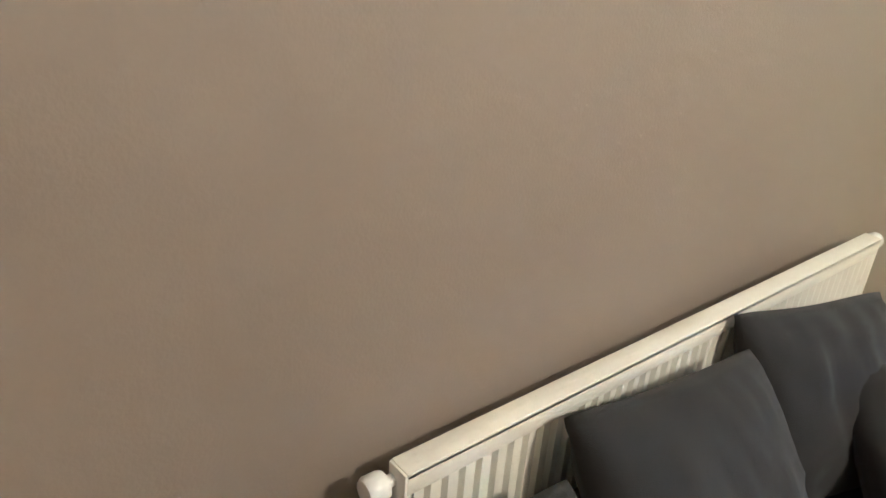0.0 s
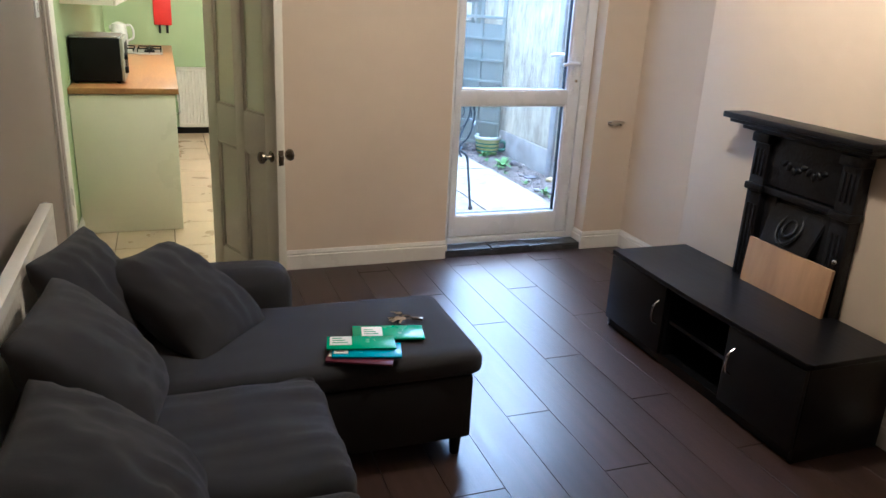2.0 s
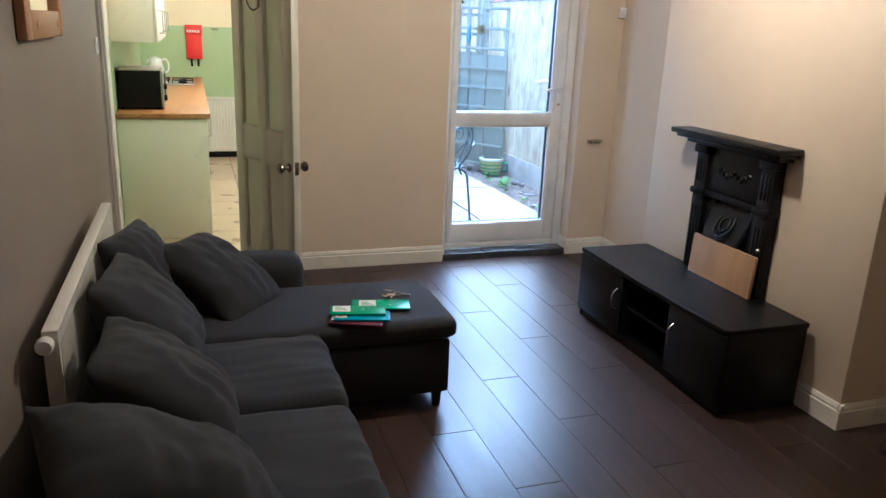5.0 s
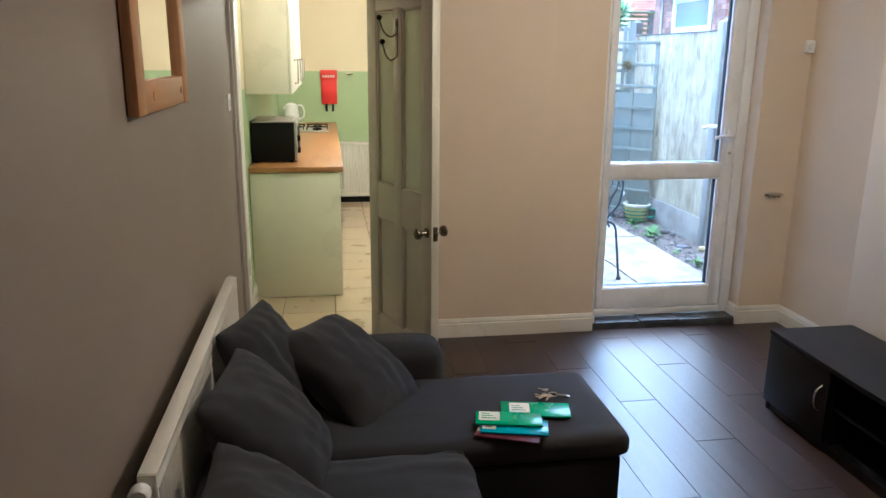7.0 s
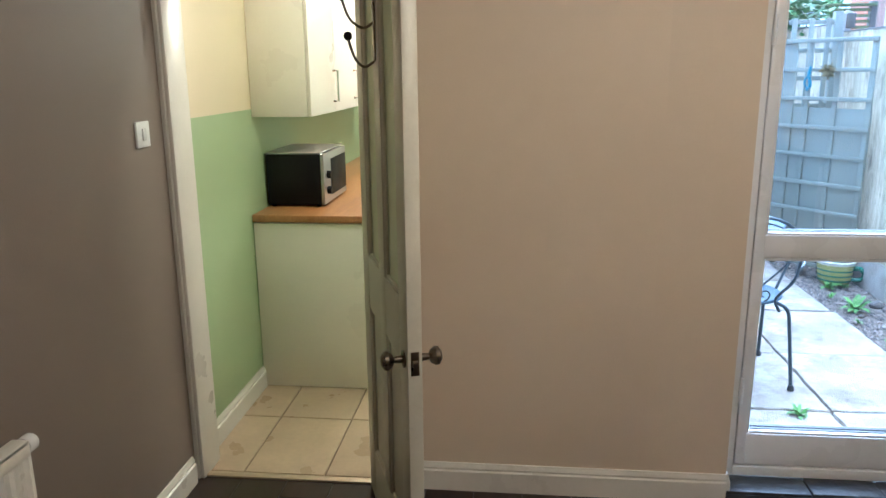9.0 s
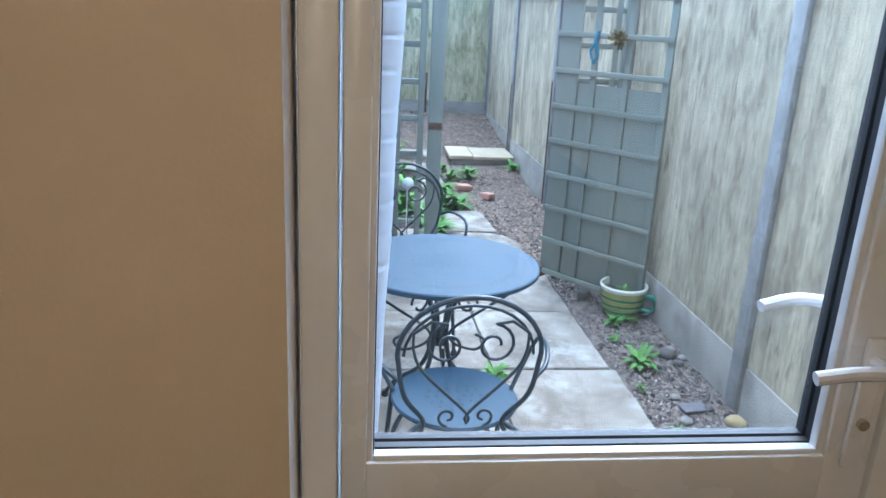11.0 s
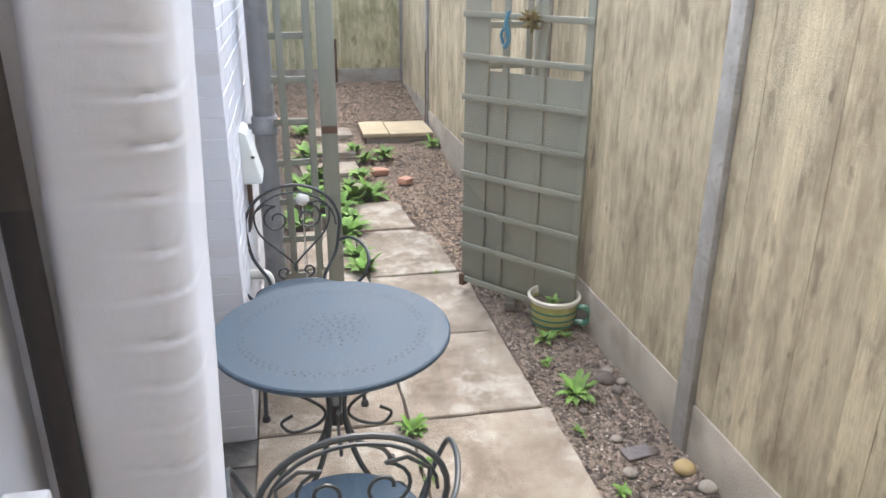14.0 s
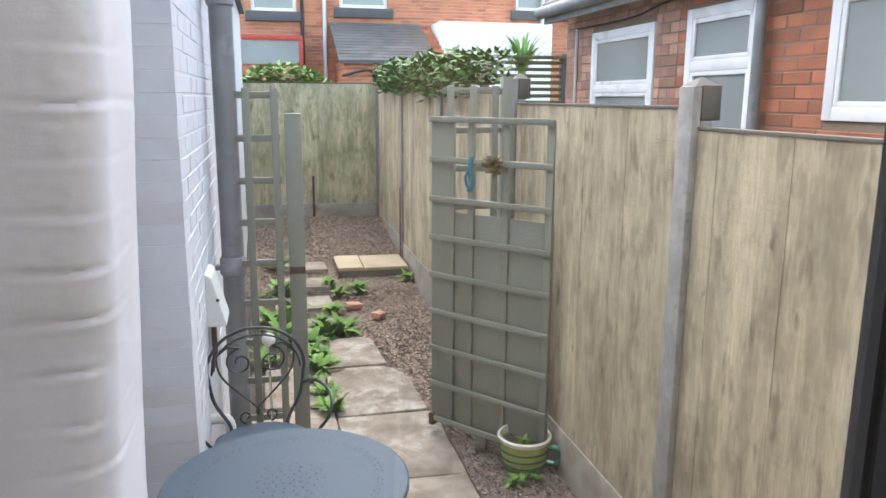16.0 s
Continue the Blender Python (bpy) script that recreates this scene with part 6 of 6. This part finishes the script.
# ---- neighbouring house across the fence ----
nh = thing("neighbour_house", "red brick house extension with white plastic windows", "house", at(5.6, 4.0, -0.06))
NX = 5.2
core = bmesh.new()
for y0, y1, z0, z1 in ((0.5, 1.9, -0.06, 2.75), (2.95, 3.52, -0.06, 2.75), (4.31, 4.72, -0.06, 2.75), (5.83, 6.42, -0.06, 2.75), (1.9, 2.95, -0.06, 1.78), (4.72, 5.83, -0.06, 1.2),
                       (1.9, 2.95, 2.44, 2.75), (3.52, 4.31, 2.46, 2.75), (4.72, 5.83, 2.43, 2.75)):
    bm_box(NX + 0.006, y0, z0, NX + 0.25, y1, z1, bm=core)
bm_box(NX + 0.25, 0.5, -0.06, NX + 3.2, 6.42, 2.75, bm=core)
part("wall", core, MORTAR, nh)
slope = bmesh.new()
v = [slope.verts.new(q) for q in ((NX - 0.22, 0.3, 2.68), (NX - 0.22, 6.5, 2.68), (NX + 2.0, 6.5, 3.9), (NX + 2.0, 0.3, 3.9), (NX - 0.22, 0.3, 2.74), (NX - 0.22, 6.5, 2.74), (NX + 2.0, 6.5, 3.97), (NX + 2.0, 0.3, 3.97))]
for q in ((3, 2, 1, 0), (4, 5, 6, 7), (0, 1, 5, 4), (1, 2, 6, 5), (2, 3, 7, 6), (3, 0, 4, 7)):
    slope.faces.new([v[i] for i in q])
part("roof", slope, ROOFS, nh)
part("fascia", bm_box(NX - 0.20, 0.3, 2.56, NX - 0.17, 6.5, 2.69, 0.003), POSTC, nh, "pale grey fascia board")
gut = bm_tube([(NX - 0.24, 0.3, 2.66), (NX - 0.24, 6.52, 2.66)], 0.055, 12)
part("gutter", gut, PIPEG, nh, "grey plastic gutter")
part("downpipe", bm_cyl(NX - 0.05, 3.46, -0.06, 2.64, 0.034, n=16), PIPEG, nh, "grey downpipe")
part("cable", bm_tube(spline([(NX - 0.012, 6.3, 2.50), (NX - 0.012, 5.6, 2.49), (NX - 0.012, 5.0, 2.50), (NX - 0.012, 4.5, 2.55), (NX - 0.012, 3.6, 2.52)]), 0.008, 6), GASKET, nh)
part("cable", bm_tube([(NX - 0.012, 6.15, 2.5), (NX - 0.012, 6.15, 0.5)], 0.012, 6), PIPEW, nh)


def upvc_unit(name, y0, y1, z0, z1, bars, x=NX, f=0.065):
    w = part(name, bm_box(x - 0.012, y0, z0, x + 0.03, y0 + f, z1, 0.004), UPVC, nh, "white plastic " + name + " with obscured panes")
    part("frame", bm_box(x - 0.012, y1 - f, z0, x + 0.03, y1, z1, 0.004), UPVC, w)
    zz = [z0] + list(bars) + [z1 - f]
    for z in zz:
        part("frame", bm_box(x - 0.011, y0 + f, z, x + 0.029, y1 - f, z + f, 0.004), UPVC, w)
    for a, b in zip(zz, zz[1:]):
        part("pane", bm_box(x + 0.008, y0 + f, a + f, x + 0.014, y1 - f, b), DARKGL, w)
        for (p, q, r, s) in ((y0 + f, y0 + f + 0.03, a + f, b), (y1 - f - 0.03, y1 - f, a + f, b)):
            part("sash", bm_box(x - 0.006, p, r, x + 0.012, q, s, 0.004), UPVC, w)
        for r, s in ((a + f, a + f + 0.03), (b - 0.03, b)):
            part("sash", bm_box(x - 0.006, y0 + f + 0.03, r, x + 0.012, y1 - f - 0.03, s, 0.004), UPVC, w)


upvc_unit("window", 4.735, 5.82, 1.2, 2.43, (1.93,))
upvc_unit("door", 3.535, 4.30, 0.0, 2.46, (0.9, 2.06))
upvc_unit("window", 1.9, 2.96, 1.78, 2.44, ())

# ---- terrace across the end ----
te = thing("terrace_house", "long red brick terrace behind the garden, with a slate lean-to", "house", at(4, 17.2, -0.06))
wallb = bmesh.new()
for x0, x1, z0, z1 in ((-12, 2.16, -0.06, 7.5), (3.14, 4.08, -0.06, 7.5), (5.16, 8.2, -0.06, 7.5), (9.4, 20, -0.06, 7.5), (2.16, 3.14, -0.06, 3.72), (4.08, 5.16, -0.06, 3.84), (8.2, 9.4, -0.06, 3.9),
                       (2.16, 3.14, 5.3, 7.5), (4.08, 5.16, 5.4, 7.5), (8.2, 9.4, 5.4, 7.5)):
    bm_box(x0, 17.0, z0, x1, 17.3, z1, bm=wallb)
part("wall", wallb, BRICKFAR, te)
part("inner_wall", bm_box(-12, 17.31, -0.06, 20, 22, 7.5), MORTAR, te)
rf = bmesh.new()
v = [rf.verts.new(q) for q in ((-12.2, 16.8, 7.45), (20.2, 16.8, 7.45), (20.2, 20, 9.6), (-12.2, 20, 9.6), (-12.2, 23, 7.45), (20.2, 23, 7.45))]
for q in ((0, 1, 2, 3), (3, 2, 5, 4), (0, 3, 4), (1, 5, 2), (0, 4, 5, 1)):
    rf.faces.new([v[i] for i in q])
part("roof", rf, ROOFS, te)
for x0, x1, z0, z1 in ((2.16, 3.14, 3.72, 5.3), (4.08, 5.16, 3.84, 5.4), (8.2, 9.4, 3.9, 5.4)):
    w = part("window", bm_box(x0, 17.04, z0, x0 + 0.08, 17.12, z1, 0.005), UPVC, te, "white plastic window")
    part("frame", bm_box(x1 - 0.08, 17.04, z0, x1, 17.12, z1, 0.005), UPVC, w)
    for z in (z0, z1 - 0.08, (z0 + z1) / 2):
        part("frame", bm_box(x0 + 0.08, 17.041, z, x1 - 0.08, 17.119, z + 0.08, 0.005), UPVC, w)
    part("pane", bm_box(x0 + 0.08, 17.08, z0 + 0.08, x1 - 0.08, 17.09, z1 - 0.08), DARKGL, w)
    part("sill", bm_box(x0 - 0.12, 16.9, z0 - 0.21, x1 + 0.12, 17.05, z0 - 0.001, 0.01), SILLG, w, "dark stone sill")
for x in (3.74, 8.85):
    part("downpipe", bm_cyl(x, 16.93, -0.06, 7.4, 0.045, n=12), PIPEW, te, "white downpipe")
part("downpipe", bm_cyl(3.25, 16.93, 2.4, 7.4, 0.04, n=12), GASKET, te, "black downpipe")
# slate lean-to
lt = part("lean_to", bm_box(3.95, 15.0, -0.06, 5.86, 16.99, 2.62), BRICKFAR, te, "brick lean-to with a slate roof")
ro = bmesh.new()
v = [ro.verts.new(q) for q in ((3.85, 14.88, 2.60), (5.90, 14.88, 2.60), (5.90, 16.98, 3.52), (3.85, 16.98, 3.52), (3.85, 14.88, 2.55), (5.90, 14.88, 2.55), (5.90, 16.98, 3.45), (3.85, 16.98, 3.45))]
for q in ((0, 1, 2, 3), (7, 6, 5, 4), (0, 4, 5, 1), (1, 5, 6, 2), (2, 6, 7, 3), (3, 7, 4, 0)):
    ro.faces.new([v[i] for i in q])
part("lean_to_roof", ro, ROOFS, te)
sl = bmesh.new()
for r_ in range(13):
    for c in range(10):
        t0 = r_ / 13
        y, z = 14.88 + 2.1 * t0, 2.60 + 0.92 * t0
        x = 3.85 + 0.205 * c + (0.1 if r_ % 2 else 0)
        bm_box(x, -0.0, -0.0, min(x + 0.197, 5.9), 0.17, 0.007, bm=sl)
        sl.verts.ensure_lookup_table()
        rot = pose(0, y, z + 0.008, 22.5, 0, 0)
        for vv in sl.verts[-8:]:
            vv.co = rot @ vv.co
slo = part("roof_slates", sl, mat("roof_slate_piece", (0.115, 0.115, 0.112), 0.7, 0.3, 5, 0.2, island=0.3), te)
slo["kind"] = "stuff"
for k in range(9):
    part("parapet_brick", bm_box(5.88, 14.9 + 0.235 * k, -0.06, 6.10, 15.125 + 0.235 * k, 2.68 + 0.1 * k, 0.006), BRICKR, te)
wb = thing("outbuilding", "white rendered garden outbuilding", "house", at(7.6, 16.5, -0.06))
part("wall", bm_box(6.15, 16.0, -0.06, 8.75, 16.9, 3.52, 0.01), WRENDER, wb)
pc = thing("porch", "small glazed porch with red painted trim", "house", at(2.5, 16.5, -0.06))
part("wall", bm_box(1.0, 15.9, -0.06, 3.1, 16.98, 2.55), BRICKFAR, pc)
REDP = mat("red_painted_wood", (0.55, 0.05, 0.03), 0.5, 0.2)
part("trim", bm_box(0.9, 15.82, 3.03, 3.2, 15.88, 3.13, 0.005), REDP, pc, "red painted trim")
part("trim", bm_box(3.12, 15.82, 2.5, 3.2, 15.88, 3.03, 0.005), REDP, pc, "red painted trim")
part("glazing", bm_box(0.95, 15.85, 2.55, 3.12, 15.87, 3.03), DARKGL, pc)
part("roof", bm_box(0.9, 15.89, 3.05, 3.2, 16.98, 3.14), ROOFS, pc)
pipe2 = bm_tube(spline([(3.9, 14.8, 2.30), (4.4, 14.8, 2.42), (4.8, 14.8, 2.30), (5.3, 14.8, 2.36), (5.7, 14.8, 2.55)]), 0.03, 6)
part("cable", pipe2, GASKET, te, "sagging black cable in front of the lean-to")

# ---- pieces: bricks, boards and tiles, last ----
def brick_mesh(name, sx, sy, sz, material, bevel=0.006):
    return mesh_of(name, bm_box(-sx / 2, -sy / 2, -sz / 2, sx / 2, sy / 2, sz / 2, bevel, 1), material, 25)


rnd = random.Random(21)
pier = structure("wall_pier", bm_box(2.05, 0.76, -0.3, 2.19, 0.98, -0.1), WBRICK, "white painted brick pier beside the kitchen window")

skin = bmesh.new()
R1, R2, XA, XB = 0.025, 0.055, 2.019, 2.212
outline = [(XA, 0.25 - 0.022 * k, -1, 0) for k in range(10)]
outline += [(XA + R1 * (1 - math.cos(a)), R1 * (1 - math.sin(a)), -math.cos(a), -math.sin(a)) for a in (math.pi / 2 * k / 6 for k in range(1, 7))]
outline += [(XA + R1 + (XB - R2 - XA - R1) * k / 12, 0.0, 0, -1) for k in range(1, 12)]
outline += [(XB - R2 + R2 * math.sin(a), R2 * (1 - math.cos(a)), math.sin(a), -math.cos(a)) for a in (math.pi / 2 * k / 14 for k in range(15))]
outline += [(XB, R2 + 0.02 * k, 1, 0) for k in range(1, 11)]
rings = []
for r_ in range(480):
    z = -0.06 + r_ * 0.00625
    row = []
    for q, (x, dy, nx, ny) in enumerate(outline):
        wob = 0.10 * noise.noise(Vector((x * 9, dy * 9, round(z / 0.075) * 2.3)))
        ph = (z / 0.075 + wob + 0.5) % 1.0 - 0.5
        near_corner = math.exp(-((x - XB + 0.045 + dy * 0.3) / 0.05) ** 2)
        strength = 0.3 + 0.9 * max(0.0, 0.25 + noise.noise(Vector((x * 5, dy * 5, round(z / 0.075 + wob) * 3.7))))
        ridge = -0.0075 * math.exp(-(ph * 0.075 / 0.0045) ** 2) * (0.13 + near_corner) * strength
        ridge += 0.0034 * math.exp(-((ph * 0.075 + 0.010) / 0.006) ** 2) * (0.1 + near_corner) * strength
        ridge += 0.0030 * noise.noise(Vector((x * 5, dy * 5, z * 4)))
        ridge += 0.0016 * (0.35 + near_corner) * noise.noise(Vector((x * 75, dy * 75, z * 75)))
        row.append(skin.verts.new((x + nx * ridge + 0.04 * (z - 1.4), 0.722 + dy + ny * ridge, z)))
    rings.append(row)
for a, b in zip(rings, rings[1:]):
    for k in range(len(outline) - 1):
        skin.faces.new((a[k], a[k + 1], b[k + 1], b[k]))
part("brickwork", skin, WBRICK, pier, smooth=70)
far = structure("wall_return", bm_box(1.96, 2.372, -0.3, 2.115, 2.39, -0.1), WBRICK, "white painted brick return beside the drain")
W2 = brick_mesh("brick", 0.198, 0.11, 0.0748, WBRICK, 0.002)
for k in range(39):
    pieces("brick", far, W2, [pose(2.044 + rnd.uniform(-0.001, 0.001), 2.42 + rnd.uniform(-0.001, 0.001), -0.02 + k * 0.075, 0, 0, rnd.uniform(-0.6, 0.6))])
verts, faces = [], []
for k in range(39):
    for j in range(31):
        y0 = 2.48 + j * 0.232 + (0.116 if k % 2 else 0)
        z0 = -0.056 + k * 0.075
        i = len(verts)
        o = rnd.uniform(0.001, 0.0035)
        for a, b, c in ((0, 0, 0), (0.221, 0, 0), (0.221, 0.068, 0), (0, 0.068, 0)):
            verts.append((2.137, y0 + a, z0 + b))
        for a, b in ((0.004, 0.004), (0.217, 0.004), (0.217, 0.064), (0.004, 0.064)):
            verts.append((2.138 + o, y0 + a, z0 + b))
        faces += [(i + 4, i + 5, i + 6, i + 7), (i, i + 1, i + 5, i + 4), (i + 1, i + 2, i + 6, i + 5), (i + 2, i + 3, i + 7, i + 6), (i + 3, i, i + 4, i + 7)]
me = bpy.data.meshes.new("wall_bricks")
me.from_pydata(verts, [], faces)
me.materials.append(WBRICK)
tagged(new("wall_bricks", me), "white painted brick courses of the side wall", "bricks", "", "stuff")

# neighbour's bricks
nwall = nh.children[0]
BR = brick_mesh("brick", 0.10, 0.217, 0.068, BRICKR, 0.004)
BP = brick_mesh("brick", 0.10, 0.217, 0.068, BRICKP, 0.004)
BH = brick_mesh("brick", 0.10, 0.103, 0.068, BRICKP, 0.004)
inv = Matrix.Translation(-Vector(nh.location))
holes = ((1.9, 2.96, 1.78, 2.44), (3.53, 4.305, 0, 2.46), (4.735, 5.82, 1.2, 2.43))
for k in range(22, 38):
    z = -0.03 + k * 0.075
    if z > 2.6:
        break
    cuts = sorted((a, b) for a, b, lo, hi in holes if lo - 0.03 < z < hi + 0.03)
    spans, left = [], 2.2
    for a, b in cuts + [(6.41, 7.0)]:
        if a > left:
            spans.append((left, a))
        left = max(left, b)
    for a, b in spans:
        y = a - (0.115 if k % 2 else 0)
        while y < b - 0.02:
            head = y > 4.25 and (k % 2 == 0 or int(y * 10) % 3 == 0)
            L = 0.115 if head else 0.229
            lo, hi = max(y, a), min(y + L, b)
            if hi - lo > 0.03:
                fit_ = Matrix.Diagonal((1, (hi - lo - 0.009) / (L - 0.012), 1, 1))
                pieces("brick", nwall, BH if head else (BP if y > 4.25 else BR), [inv @ pose(NX + 0.052 + rnd.uniform(-0.003, 0.003), (lo + hi) / 2, z) @ fit_])
            y += L

# the whole garden with its neighbours lies 0.11 m further out
bpy.context.view_layer.update()
for ob in [o for o in bpy.data.objects if o not in INDOORS and o.parent is None]:
    ob.matrix_world = Matrix.Translation((0, 0.11, 0)) @ ob.matrix_world

# floor boards of the living room
PM = {}
for k in range(18):
    x = 0.0 + k * 0.185
    w = min(0.1838, 3.3 - x - 0.001)
    y = -5.4 - (0.41 * k) % 1.22
    while y < 0:
        a, b = max(y, -5.4), min(y + 1.217, -0.003)
        if b - a > 0.02:
            key = (round(w, 3), round(b - a, 3))
            if key not in PM:
                PM[key] = mesh_of("plank", bm_box(-w / 2, -key[1] / 2, -0.006, w / 2, key[1] / 2, 0.0, 0.001, 1), PLANK, 40)
            pieces("plank", floor, PM[key], [pose(x + w / 2, (a + b) / 2, 0)])
        y += 1.22

# kitchen tiles
TM = mesh_of("tile", bm_box(-0.1655, -0.2435, -0.008, 0.1655, 0.2435, 0, 0.002, 1), TILE, 40)
for i in range(-1, 6):
    for j in range(9):
        x, y = 0.338 + 0.337 * i, 0.29 + 0.493 * j
        if i == -1:
            continue
        if x + 0.17 < 1.76 and y + 0.25 < 4.6:
            pieces("tile", kfloor, TM, [pose(x, y, 0)])
TN = mesh_of("tile", bm_box(-0.098, -0.2435, -0.008, 0.098, 0.2435, 0, 0.002, 1), TILE, 40)
pieces("tile", kfloor, TN, [pose(0.070, 0.29 + 0.493 * j, 0) for j in range(9)])
